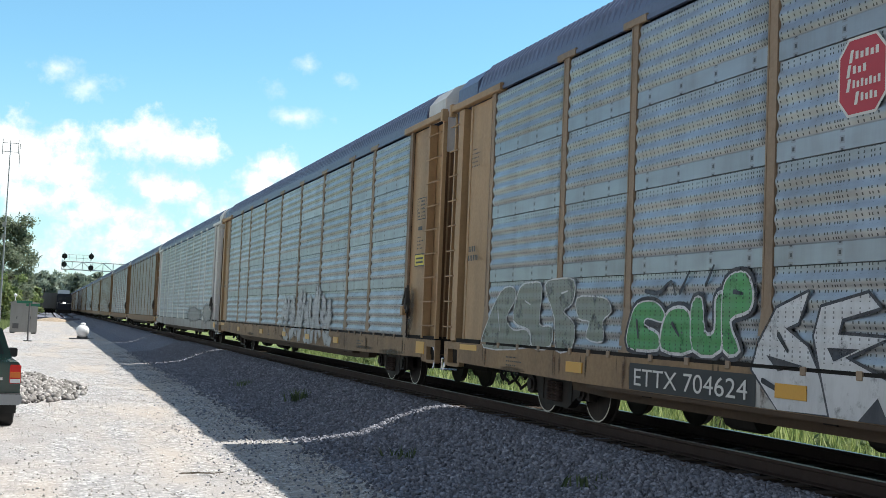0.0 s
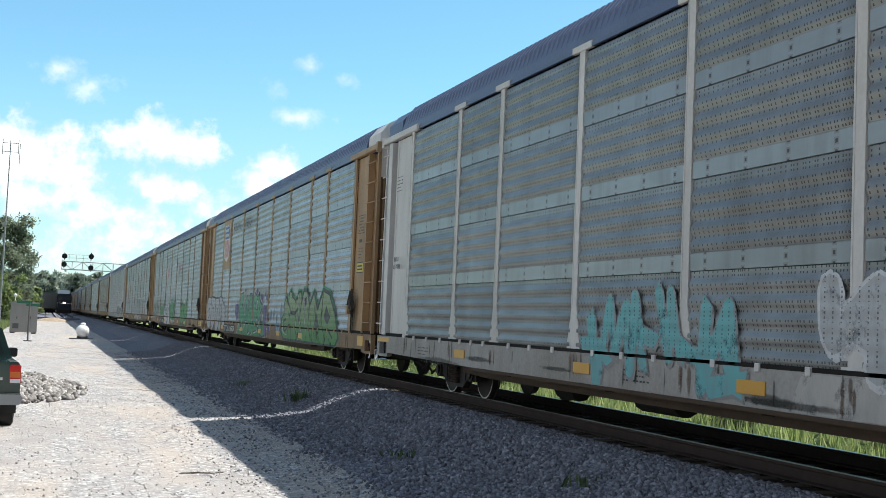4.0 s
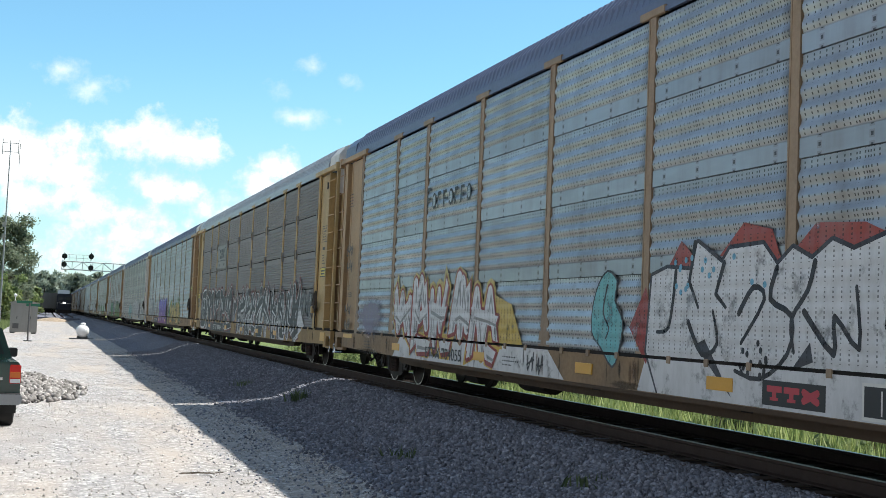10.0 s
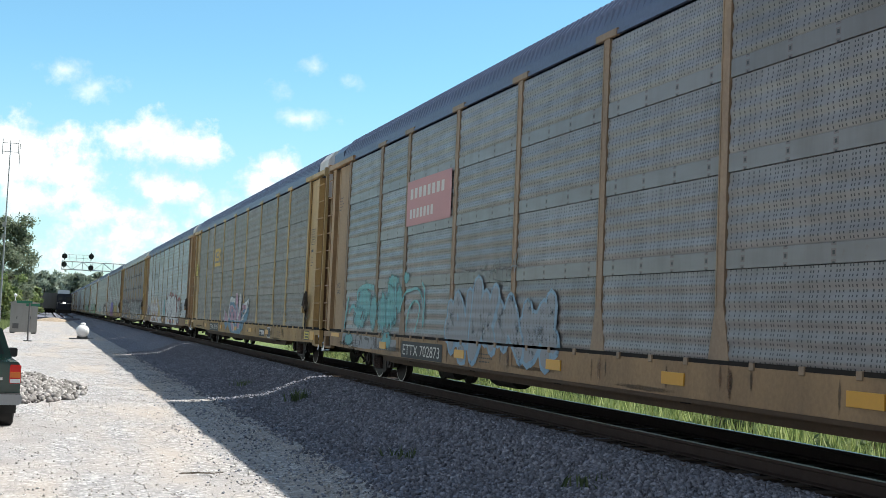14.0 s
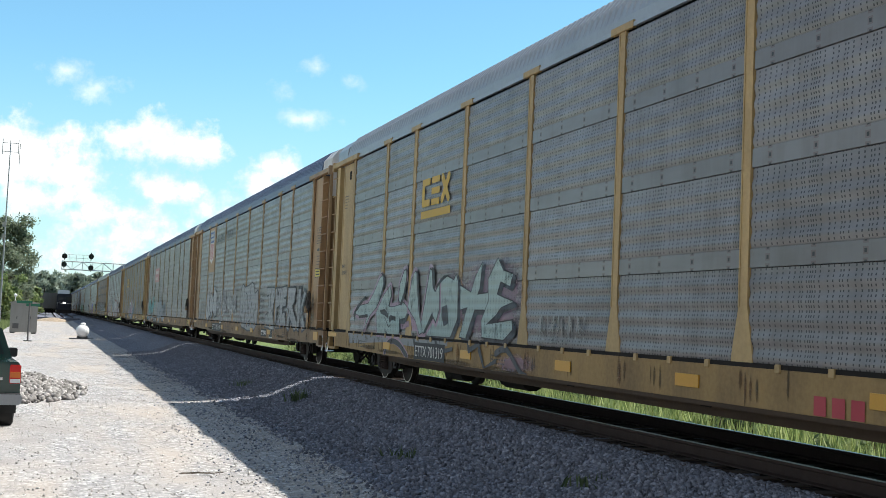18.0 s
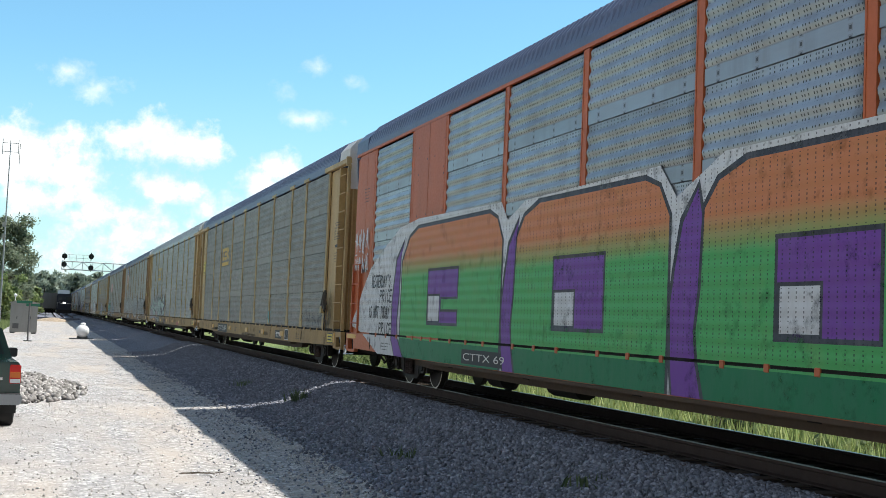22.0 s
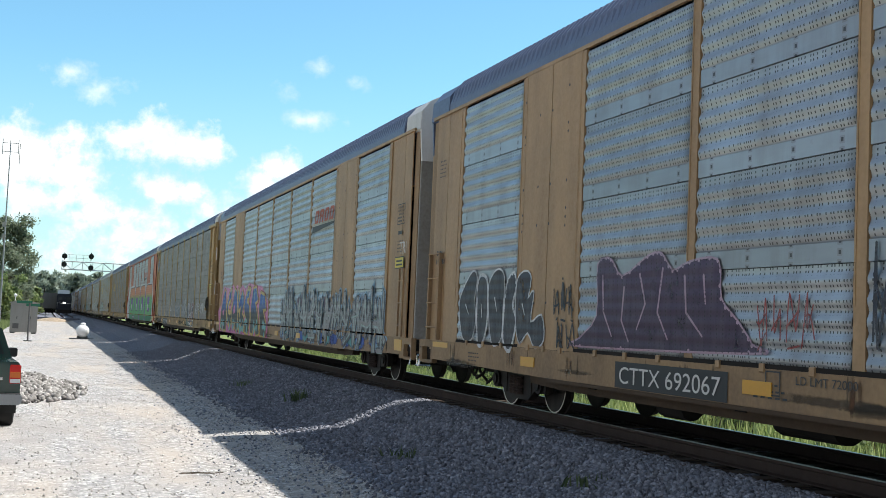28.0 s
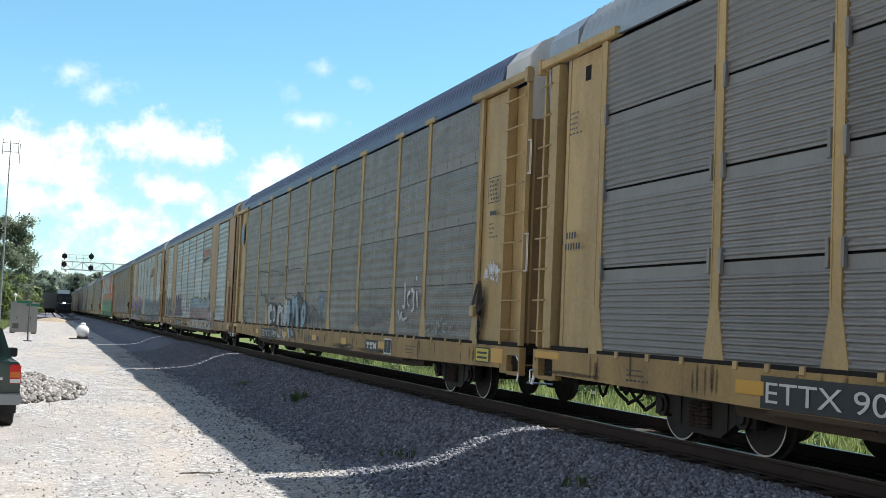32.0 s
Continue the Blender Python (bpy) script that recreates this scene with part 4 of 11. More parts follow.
def stones(name, count, place, size, material, seed):
    """Loose broken stones, all in one mesh."""
    rng = np.random.default_rng(seed)
    base = np.array([(x, y, z) for x in (-1, 1) for y in (-1, 1) for z in (-1, 1)], float)
    quads = np.array([(0, 1, 3, 2), (4, 6, 7, 5), (0, 4, 5, 1), (2, 3, 7, 6), (0, 2, 6, 4), (1, 5, 7, 3)])
    pts = place(rng, count)
    k = len(pts)
    sz = rng.uniform(size[0], size[1], (k, 1, 1)) * rng.uniform(0.55, 1.0, (k, 1, 3)) * 0.5
    vv = base[None] * sz * rng.uniform(0.55, 1.1, (k, 8, 3))
    ang = rng.uniform(0, 6.283, (k, 3))
    for ax in range(3):
        cth, sth = np.cos(ang[:, ax])[:, None], np.sin(ang[:, ax])[:, None]
        i, j = [(0, 1), (1, 2), (0, 2)][ax]
        a, b = vv[:, :, i].copy(), vv[:, :, j].copy()
        vv[:, :, i], vv[:, :, j] = a * cth - b * sth, a * sth + b * cth
    vv = (vv + pts[:, None, :]).reshape(-1, 3)
    ff = (quads[None] + (np.arange(k) * 8)[:, None, None]).reshape(-1, 4)
    me = bpy.data.meshes.new(name)
    me.vertices.add(len(vv))
    me.vertices.foreach_set("co", vv.ravel())
    me.loops.add(ff.size)
    me.loops.foreach_set("vertex_index", ff.ravel().astype(np.int32))
    me.polygons.add(len(ff))
    me.polygons.foreach_set("loop_start", np.arange(0, ff.size, 4, dtype=np.int32))
    me.materials.append(material)
    me.update(calc_edges=True)
    me.validate()
    return new(name, me)


PX, PZ = np.array([p[0] for p in PROFILE]), np.array([p[1] for p in PROFILE])


def spread(x0, x1, y0, y1, power=1.0, lift=0.012):
    def place(rng, k):
        x = rng.uniform(x0, x1, k)
        y = y0 + (y1 - y0) * rng.uniform(0, 1, k) ** power
        lumps = np.array([swell(a, b) for a, b in zip(x, y)])
        return np.stack([x, y, np.interp(x, PX, PZ) + lumps + lift + rng.uniform(-0.008, 0.014, k)], 1)
    return place


def fringe(rng, k):
    """Strays between the shoulder and the road, fewer and fewer outwards."""
    x = 4.0 - np.abs(rng.normal(0, 0.75, k))
    y = 6.5 + 55.5 * rng.uniform(0, 1, k) ** 2.0
    lumps = np.array([swell(a, b) for a, b in zip(x, y)])
    return np.stack([x, y, np.interp(x, PX, PZ) + lumps + rng.uniform(-0.006, 0.006, k)], 1)


def shoulder(rng, k):
    """Thick on the shoulder, thinning out towards the road."""
    x = 6.95 - 3.2 * rng.uniform(0, 1, k) ** 1.35 * rng.uniform(0.55, 1.0, k) ** 0.8
    y = 6.5 + 55.5 * rng.uniform(0, 1, k) ** 2.1
    lumps = np.array([swell(a, b) for a, b in zip(x, y)])
    return np.stack([x, y, np.interp(x, PX, PZ) + lumps + 0.012 + rng.uniform(-0.008, 0.014, k)], 1)


tagged(stones("ballast_stones", 66000, shoulder, (0.03, 0.07), STONES_GREY, 11), "loose broken grey ballast stones on the shoulder", "stones", kind="stuff")
tagged(stones("rolled_stones", 4000, fringe, (0.015, 0.05), STONES_GREY, 15), "grey ballast stones that rolled out towards the road", "stones", kind="stuff")
tagged(stones("edge_stones", 5000, fringe, (0.012, 0.042), STONES_PALE, 14), "small loose stones along the road's edge", "stones", kind="stuff")
tagged(stones("road_stones", 10000, spread(-1.4, 4.4, 11, 75, 1.8, -0.004), (0.012, 0.042), STONES_PALE, 12), "small loose pale stones scattered on the road", "stones", kind="stuff")


def heap(rng, k):
    t, r = rng.uniform(0, 6.283, k), rng.uniform(0, 1, k) ** 0.62 * rng.choice((1.0, 1.0, 1.25), k)
    x, y = -0.72 + 1.5 * r * np.cos(t), 33.0 + 4.2 * r * np.sin(t)
    lumps = 0.75 + 0.3 * np.sin(3.1 * x + 1.3) * np.sin(1.7 * y)
    return np.stack([x, y, -0.87 + 0.52 * np.clip(1 - r, 0, 1) * lumps * rng.uniform(0.7, 1.05, k) + 0.03], 1)


tagged(stones("stone_heap", 4200, heap, (0.05, 0.17), STONES_HEAP, 13), "low heap of pale broken stones beside the road", "stone heap", kind="stuff")

# dark strip carries painted shade from under the train besides the stains
tagged(new("stained_bed", strip("stained_bed", [6.85, 7.1, 7.35, 7.8, 8.1, 8.5, 8.85, 9.2, 9.7], [-140, -30, 0] + fine_y + [400, 560, 800, 1100], 0.014, SHADED_STAINED, 0.018, 6)), "stained ballast between and beside the rails, blackened for the train's shade", "ballast", kind="structure")

# rails, ties, spikes
for x in (7.35, 8.85):
    rail = tagged(new("rail"), "rusty steel rail with a polished running top", "rail", "rails", "structure")
    q = Build()
    for y0, y1 in ((-150, 60), (60, 1100)):
        q.prism([(x - 0.07, -0.175), (x + 0.07, -0.175), (x + 0.07, -0.16), (x + 0.012, -0.145), (x + 0.012, -0.045), (x + 0.036, -0.035), (x + 0.036, -0.004), (x - 0.036, -0.004), (x - 0.036, -0.035), (x - 0.012, -0.045), (x - 0.012, -0.145), (x - 0.07, -0.16)], y0, y1)
    part("rail_body", q.mesh("rail_body", RAIL_SIDE), rail)
    part("running_top", Build().box(x - 0.030, x + 0.030, -150, 1100, -0.004, 0.0).mesh("running_top", RAIL_TOP), rail, (0, 0, 0), "polished rail top")
tie = Build().box(-1.3, 1.3, -0.11, 0.11, -0.36, -0.176, 0.015).mesh("tie", WOOD)
tie_row = tagged(new("tie_row"), "dark creosoted wooden ties under the rails", "ties", kind="structure")
for i in range(150):
    o = part("tie", tie, tie_row, (TRACK_X + random.uniform(-0.03, 0.03), 5 + i * 0.53, random.uniform(-0.01, 0.0)))
# ---- plants ----
def leaf_material(name, a, b_, c_):
    m, n, l, b = nodes_of(name)
    geo = n.new("ShaderNodeNewGeometry")
    c = ramp(n, l, geo.outputs["Random Per Island"], [(0.0, a), (0.5, b_), (1.0, c_)])
    big = noise_node(n, l, coords(n), 0.5, 3)
    l.new(mix(n, l, maths(n, l, "MULTIPLY", big, 0.4), c, a), b.inputs["Base Color"])
    b.inputs["Roughness"].default_value = 0.6
    b.inputs["Subsurface Weight"].default_value = 0.0
    tr = n.new("ShaderNodeBsdfTranslucent")
    l.new(c, tr.inputs[0])
    ms = n.new("ShaderNodeMixShader")
    ms.inputs[0].default_value = 0.5
    l.new(b.outputs[0], ms.inputs[1])
    l.new(tr.outputs[0], ms.inputs[2])
    l.new(ms.outputs[0], n["Material Output"].inputs[0])
    return m


# lightened with extra blue, which paints some distance haze into the leaves
LEAF_DARK = leaf_material("dark_oak_leaves", (0.125, 0.16, 0.10), (0.215, 0.255, 0.17), (0.315, 0.355, 0.25))
LEAF_LIGHT = leaf_material("light_shrub_leaves", (0.11, 0.155, 0.055), (0.19, 0.25, 0.09), (0.29, 0.34, 0.14))
GRASS = leaf_material("sunlit_grass_blades", (0.14, 0.19, 0.055), (0.27, 0.335, 0.11), (0.46, 0.50, 0.22))
WEED = leaf_material("dull_weed_leaves", (0.05, 0.075, 0.035), (0.09, 0.125, 0.055), (0.15, 0.19, 0.085))
# distance haze is mixed into this leaf colour, paler and bluer
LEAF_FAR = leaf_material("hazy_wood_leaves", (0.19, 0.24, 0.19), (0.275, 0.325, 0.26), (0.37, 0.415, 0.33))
BARK = worn("grey_brown_bark", (0.11, 0.085, 0.065), (0.05, 0.04, 0.03), 0.9, scale=5, streak=(1, 1, 0.2))


def blades(points, normals, size, rng, aspect=1.0):
    """Flat leaves as quads, one island each."""
    k = len(points)
    a = rng.normal(size=(k, 3))
    a /= np.linalg.norm(a, axis=1)[:, None]
    b = np.cross(a, normals + 0.3 * rng.normal(size=(k, 3)))
    b /= np.linalg.norm(b, axis=1)[:, None] + 1e-9
    s = size * rng.uniform(0.6, 1.3, (k, 1))
    v = np.stack([points - a * s, points + b * s * 0.6 * aspect, points + a * s, points - b * s * 0.6 * aspect], 1).reshape(-1, 3)
    f = np.arange(4 * k).reshape(-1, 4)
    return v, f


def crown_mesh(name, rng, clumps, leaves, size, material):
    """clumps: (centre, radius) of leafy boughs; leaves sit in their shells, denser outside."""
    P, N = [], []
    per = leaves // len(clumps)
    for c, r in clumps:
        d = rng.normal(size=(per, 3))
        d /= np.linalg.norm(d, axis=1)[:, None]
        rad = r * rng.uniform(0.25, 1.0, (per, 1)) ** 0.7 * np.where(rng.uniform(0, 1, (per, 1)) < 0.3, 1.45, 1.0)
        P.append(np.array(c) + d * rad * np.array([1, 1, 0.8]))
        N.append(d)
    v, f = blades(np.concatenate(P), np.concatenate(N), size, rng)
    return mesh_from(name, v, [tuple(q) for q in f.tolist()], material)


def tree(at, height, width, seed, leaves, material, label, size=0.35, low=0.18):
    rng = np.random.default_rng(seed)
    t = tagged(new("tree"), label, "tree")
    t.location = at
    q = Build()
    p = Vector((0, 0, -0.3))
    r = height * 0.028
    tops = []
    for i in range(6):
        nxt = p + Vector((rng.uniform(-0.25, 0.25), rng.uniform(-0.25, 0.25), height * 0.13))
        q.rod(p, nxt, r, 8, r * 0.82)
        p, r = nxt, r * 0.82
        for s in range(2):
            az = rng.uniform(0, 6.28)
            e = p + Vector((math.cos(az), math.sin(az), rng.uniform(0.2, 0.9))) * width * rng.uniform(0.22, 0.42)
            q.rod(p, e, r * 0.55, 6, r * 0.15)
            tops.append(e)
    part("trunk", q.mesh("trunk", BARK), t)
    clumps = []
    for i in range(96):
        h = rng.uniform(low, 1.0)
        prof = math.sin(math.pi * min(1, max(0.08, (h - low + 0.12) / (1.12 - low)))) ** 0.5
        az, rr = rng.uniform(0, 6.28), width * 0.5 * prof * math.sqrt(rng.uniform(0.1, 1))
        clumps.append(((rr * math.cos(az), rr * math.sin(az), h * height * 0.93), width * rng.uniform(0.05, 0.115)))
    clumps += [((e.x, e.y, e.z), width * 0.13) for e in tops]
    part("crown", crown_mesh("crown", rng, clumps, leaves, size, material), t)
    return t


tree((-5.9, 168, -0.9), 14.4, 9.4, 21, 46000, LEAF_DARK, "tall dark green leafy tree beside the mast", 0.17, 0.02)
tree((-13.5, 176, -0.9), 12.0, 9.0, 22, 8000, LEAF_DARK, "broad dark green tree behind the road", 0.32, 0.1)
tree((-5.6, 150, -0.9), 5.8, 5.5, 23, 7000, LEAF_LIGHT, "light green bushy young tree by the road", 0.22, 0.02)
tree((-4.4, 190, -0.9), 5.6, 5.5, 24, 6000, LEAF_LIGHT, "light green roadside thicket", 0.24, 0.02)
tree((-2.6, 262, -0.9), 6.5, 4.2, 26, 5000, LEAF_LIGHT, "light green roadside thicket", 0.24, 0.02)
tree((-4.6, 250, -0.9), 7.0, 7.0, 25, 6000, LEAF_LIGHT, "light green roadside thicket", 0.24, 0.02)
rng = random.Random(4)
for i in range(30):
    x = -18 + i * 2.6 + rng.uniform(-2, 2)
    y = 400 + rng.uniform(-40, 90) - abs(x) * 0.4
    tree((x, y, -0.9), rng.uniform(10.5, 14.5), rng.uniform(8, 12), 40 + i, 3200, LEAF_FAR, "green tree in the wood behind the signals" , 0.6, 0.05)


def tuft(at, count, height, seed, name, label, spread_by=0.25, material=None):
    rng = np.random.default_rng(seed)
    v, f = [], []
    for i in range(count):
        x, y = rng.normal(0, spread_by, 2)
        h, lean, w = height * rng.uniform(0.5, 1.1), rng.normal(0, 0.35 * height, 2), 0.012 + 0.01 * height
        az = rng.uniform(0, 6.28)
        dx, dy = w * math.cos(az), w * math.sin(az)
        k = len(v)
        v += [(x - dx, y - dy, 0), (x + dx, y + dy, 0), (x + lean[0] * 0.4 + dx * 0.7, y + lean[1] * 0.4 + dy * 0.7, h * 0.6), (x + lean[0] * 0.4 - dx * 0.7, y + lean[1] * 0.4 - dy * 0.7, h * 0.6), (x + lean[0], y + lean[1], h)]
        f += [(k, k + 1, k + 2, k + 3), (k + 3, k + 2, k + 4)]
    o = new(name, mesh_from(name, v, f, material or LEAF_LIGHT))
    o.location = at
    return tagged(o, label, "weed", kind="stuff")


for at, c, h, s in (((5.55, 26.6, -0.60), 60, 0.30, 1), ((5.1, 16.9, -0.70), 40, 0.16, 2), ((5.8, 12.2, -0.46), 40, 0.15, 3), ((5.3, 33.0, -0.68), 40, 0.2, 4)):
    tuft(at, c, h, s, "weed_tuft", "small green weed growing in the ballast", 0.16, WEED)


def meadow(name, x0, x1, y0, y1, count, height, seed, material):
    rng = np.random.default_rng(seed)
    x, y = rng.uniform(x0, x1, count), rng.uniform(y0, y1, count)
    h = height * rng.uniform(0.5, 1.2, count)
    az, w = rng.uniform(0, 6.28, count), rng.uniform(0.012, 0.03, count) * (height / 0.4)
    dx, dy = w * np.cos(az), w * np.sin(az)
    lx, ly = rng.normal(0, 0.25, count) * h, rng.normal(0, 0.25, count) * h
    z = np.full(count, -0.82) if x0 > 0 else np.full(count, -0.9)
    v = np.stack([np.stack([x - dx, y - dy, z], 1), np.stack([x + dx, y + dy, z], 1), np.stack([x + lx, y + ly, z + h], 1)], 1).reshape(-1, 3)
    return tagged(new(name, mesh_from(name, v, [tuple(t) for t in np.arange(3 * count).reshape(-1, 3).tolist()], material)), "tall sunlit grass beyond the track", "grass", kind="stuff")


meadow("meadow_grass", 11.2, 17.0, 6, 60, 30000, 0.65, 31, GRASS)
meadow("meadow_grass", 17.0, 60.0, 20, 140, 30000, 0.7, 32, GRASS)
meadow("verge_grass", -9.0, -3.4, 70, 150, 9000, 0.6, 33, LEAF_LIGHT)
SHRUB_DARK = leaf_material("deep_green_weed_leaves", (0.035, 0.06, 0.025), (0.07, 0.11, 0.04), (0.14, 0.19, 0.07))
for i in range(26):
    rngb = np.random.default_rng(70 + i)
    bx, by = rngb.uniform(11.4, 14.5), 11 + i * 1.9 + rngb.uniform(-1, 1)
    s = tagged(new("shrub"), "leafy green shrub beyond the track", "shrub")
    s.location = (bx, by, -0.82)
    cl = [((rngb.normal(0, 0.5), rngb.normal(0, 0.5), rngb.uniform(0.2, 1.0)), rngb.uniform(0.25, 0.45)) for _ in range(7)]
    q = Build()
    for (c, r) in cl[:4]:
        q.rod((0, 0, -0.05), c, 0.03, 5, 0.01)
    part("stem", q.mesh("stem", BARK), s)
    part("leaves", crown_mesh("leaves", rngb, cl, 900, 0.07, SHRUB_DARK if i % 3 else LEAF_LIGHT), s)
POST_GREY = worn("weathered_grey_post", (0.42, 0.41, 0.39), (0.22, 0.2, 0.18), 0.8)
for i in range(12):
    fp = Build().box(-0.05, 0.05, -0.05, 0.05, 0, 1.15, 0.01).prism([(-0.05, 1.15), (0.05, 1.15), (0.0, 1.2)], -0.05, 0.05).mesh("fence_post", POST_GREY)
    o = tagged(new("fence_post", fp), "pale weathered post in the grass beyond the track", "post", "posts beyond the track")
    o.location = (15.2, 12 + i * 4.2, -0.83)

# ---- equipment shelter, sign, mast, tank ----
SHELTER = worn("grey_aluminium_shelter", (0.30, 0.29, 0.27), (0.19, 0.175, 0.155), 0.55, 0.2)
SHELTER_DARK = worn("dark_grey_metal", (0.10, 0.10, 0.10), (0.06, 0.055, 0.05), 0.6)
GREEN_SIGN = plain("green_sign_sheet", (0.02, 0.16, 0.09), 0.5)
WHITE_TANK = plain("white_tank_paint", (0.74, 0.74, 0.74), 0.4)
MAST_GREY = worn("galvanised_mast", (0.30, 0.31, 0.32), (0.2, 0.19, 0.18), 0.5, 0.4)
sh = tagged(new("equipment_shelter"), "grey metal railway equipment shelter beside the road", "shelter")
sh.location = (-1.62, 99.5, -0.9)
part("body", Build().box(-1.0, 1.0, -0.75, 0.75, 0.12, 2.38, 0.02).mesh("body", SHELTER), sh)
part("roof", Build().prism([(-1.08, 2.38), (1.08, 2.38), (1.08, 2.43), (0, 2.60), (-1.08, 2.43)], -0.85, 0.85).mesh("roof", SHELTER), sh)
for x in (-0.78, 0.78):
    part("skid", Build().box(x - 0.17, x + 0.17, -0.7, 0.7, -0.05, 0.12).mesh("skid", SHELTER_DARK), sh)
for x in (-0.5, 0.5):
    d = part("door", Build().box(x - 0.46, x + 0.46, -0.775, -0.751, 0.25, 2.25, 0.005).mesh("door", SHELTER), sh)
    part("handle", Build().box(x - 0.03, x + 0.03, -0.81, -0.776, 1.15, 1.35).mesh("handle", SHELTER_DARK), d)
part("vent", Build().box(-0.8, -0.35, -0.79, -0.776, 0.4, 0.8).mesh("vent", SHELTER_DARK), sh)
part("lamp_globe", Build().lathe((-0.72, 0, 2.56), [(0, 0.03), (0.3, 0.03), (0.32, 0.1), (0.42, 0.15), (0.52, 0.1), (0.55, 0.02)], 12, "z").mesh("lamp_globe", WHITE_TANK), sh, (0, 0, 0), "white globe on a short stem")

sp = tagged(new("sign_post"), "dark steel post with green sign blades on top", "sign")
sp.location = (-0.97, 77.5, -0.88)
part("pole", Build().rod((0, 0, -0.1), (0, 0, 2.35), 0.05, 8).mesh("pole", SHELTER_DARK), sp)
part("sign_blade", Build().box(-0.75, 0.15, -0.015, 0.015, 2.30, 2.46).mesh("sign_blade", GREEN_SIGN), sp)
part("sign_blade", Build().box(-0.2, 0.6, 0.02, 0.05, 2.14, 2.29).mesh("sign_blade", GREEN_SIGN), sp)
part("base_plate", Build().rod((0, 0, -0.02), (0, 0, 0.06), 0.25, 10).mesh("base_plate", SHELTER_DARK), sp)

ma = tagged(new("antenna_mast"), "slender grey steel mast with a folded dipole aerial", "mast")
ma.location = (-4.5, 131, -0.9)
part("pole", Build().rod((0, 0, -0.2), (0, 0, 10), 0.11, 10, 0.08).rod((0, 0, 10), (0, 0, 19.2), 0.08, 8, 0.04).mesh("pole", MAST_GREY), ma)
for z in (18.9, 18.0):
    part("cross_arm", Build().rod((-0.75, 0, z), (0.8, 0, z), 0.03).mesh("cross_arm", MAST_GREY), ma)
for x, z0, z1 in ((-0.75, 17.7, 19.3), (0.8, 17.8, 19.3), (0.95, 16.4, 18.9)):
    part("dipole", Build().rod((x, 0, z0), (x, 0, z1), 0.035).mesh("dipole", MAST_GREY), ma)
for z in (9.0, 10.2):
    part("lamp_box", Build().box(-0.3, 0.05, -0.15, 0.15, z, z + 0.5, 0.05).mesh("lamp_box", SHELTER), ma)

tk = tagged(new("gas_tank"), "white round-ended gas tank with a domed cap", "tank")
tk.location = (2.53, 88.2, -0.87)
part("vessel", Build().lathe((0, 0, 0.53), [(-0.56, 0.05), (-0.52, 0.22), (-0.43, 0.34), (-0.27, 0.425), (0.0, 0.445), (1.0, 0.445), (1.22, 0.34), (1.32, 0.05)], 22, "y").mesh("vessel", WHITE_TANK, True), tk)
part("dome_cap", Build().lathe((0, 0.2, 0.93), [(0, 0.18), (0.13, 0.18), (0.18, 0.13), (0.2, 0.02)], 14, "z").mesh("dome_cap", WHITE_TANK), tk)
for y in (-0.15, 0.95):
    part("foot", Build().box(-0.35, 0.35, y - 0.06, y + 0.06, -0.02, 0.18).mesh("foot", SHELTER_DARK), tk)
part("skid", Build().box(-0.9, 0.75, -0.5, -0.42, -0.02, 0.05).mesh("skid", SHELTER_DARK), tk)

# ---- signal bridge ----
sg = tagged(new("signal_bridge"), "silver lattice cantilever signal bridge over two tracks", "signal")
sg.location = (0, 203, 0)
SILVER = worn("aluminium_lattice", (0.55, 0.56, 0.57), (0.38, 0.38, 0.37), 0.45, 0.4)
LENS_OFF = plain("dark_signal_lens", (0.015, 0.02, 0.02), 0.2)
x0, x1, zb, zt = 1.95, 13.2, 7.45, 8.75
for y in (-0.6, 0.6):
    for z in (zb, zt):
        part("chord", Build().rod((x0, y, z), (x1, y, z), 0.07, 6).mesh("chord", SILVER), sg)
    q = Build()
    for i in range(7):
        xa, xb = x0 + i * 1.607, x0 + (i + 1) * 1.607
        q.rod((xa, y, zb if i % 2 else zt), (xb, y, zt if i % 2 else zb), 0.04, 5).rod((xa, y, zb), (xa, y, zt), 0.04, 5)
    part("lattice", q.mesh("lattice", SILVER), sg)
q = Build()
for i in range(8):
    q.rod((x0 + i * 1.607, -0.6, zb), (x0 + i * 1.607, 0.6, zb), 0.03, 5)
part("walkway", q.box(x0, x1, -0.45, 0.45, zb + 0.02, zb + 0.06).mesh("walkway", SILVER), sg)
q = Build()
for z in (9.3, 9.85):
    q.rod((x0, -0.7, z), (6.4, -0.7, z), 0.025, 5)
for i in range(5):
    q.rod((x0 + i * 1.1, -0.7, zt), (x0 + i * 1.1, -0.7, 9.85), 0.025, 5)
part("railing", q.mesh("railing", SILVER), sg)
part("mast", Build().rod((12.9, 0, -0.9), (12.9, 0, 9.2), 0.3, 12, 0.24).mesh("mast", SILVER), sg)
for x in (2.3, 6.45):
    for z in (9.55, 8.2) if x < 5 else (9.7, 7.85):
        h = part("signal_head", Build().lathe((x, -0.86, z), [(-0.03, 0.40), (0.0, 0.43), (0.05, 0.43), (0.3, 0.3), (0.5, 0.2)], 18, "y").box(x - 0.06, x + 0.06, -0.5, -0.3, z - 0.6, z + 0.6).mesh("signal_head", BLACK), sg, (0, 0, 0), "round black signal target")
        for dz in (0.0, 0.22, -0.22):
            part("lens_hood", Build().lathe((x, -1.1, z + dz), [(0.0, 0.10), (0.2, 0.11)], 10, "y").mesh("lens_hood", LENS_OFF), h)

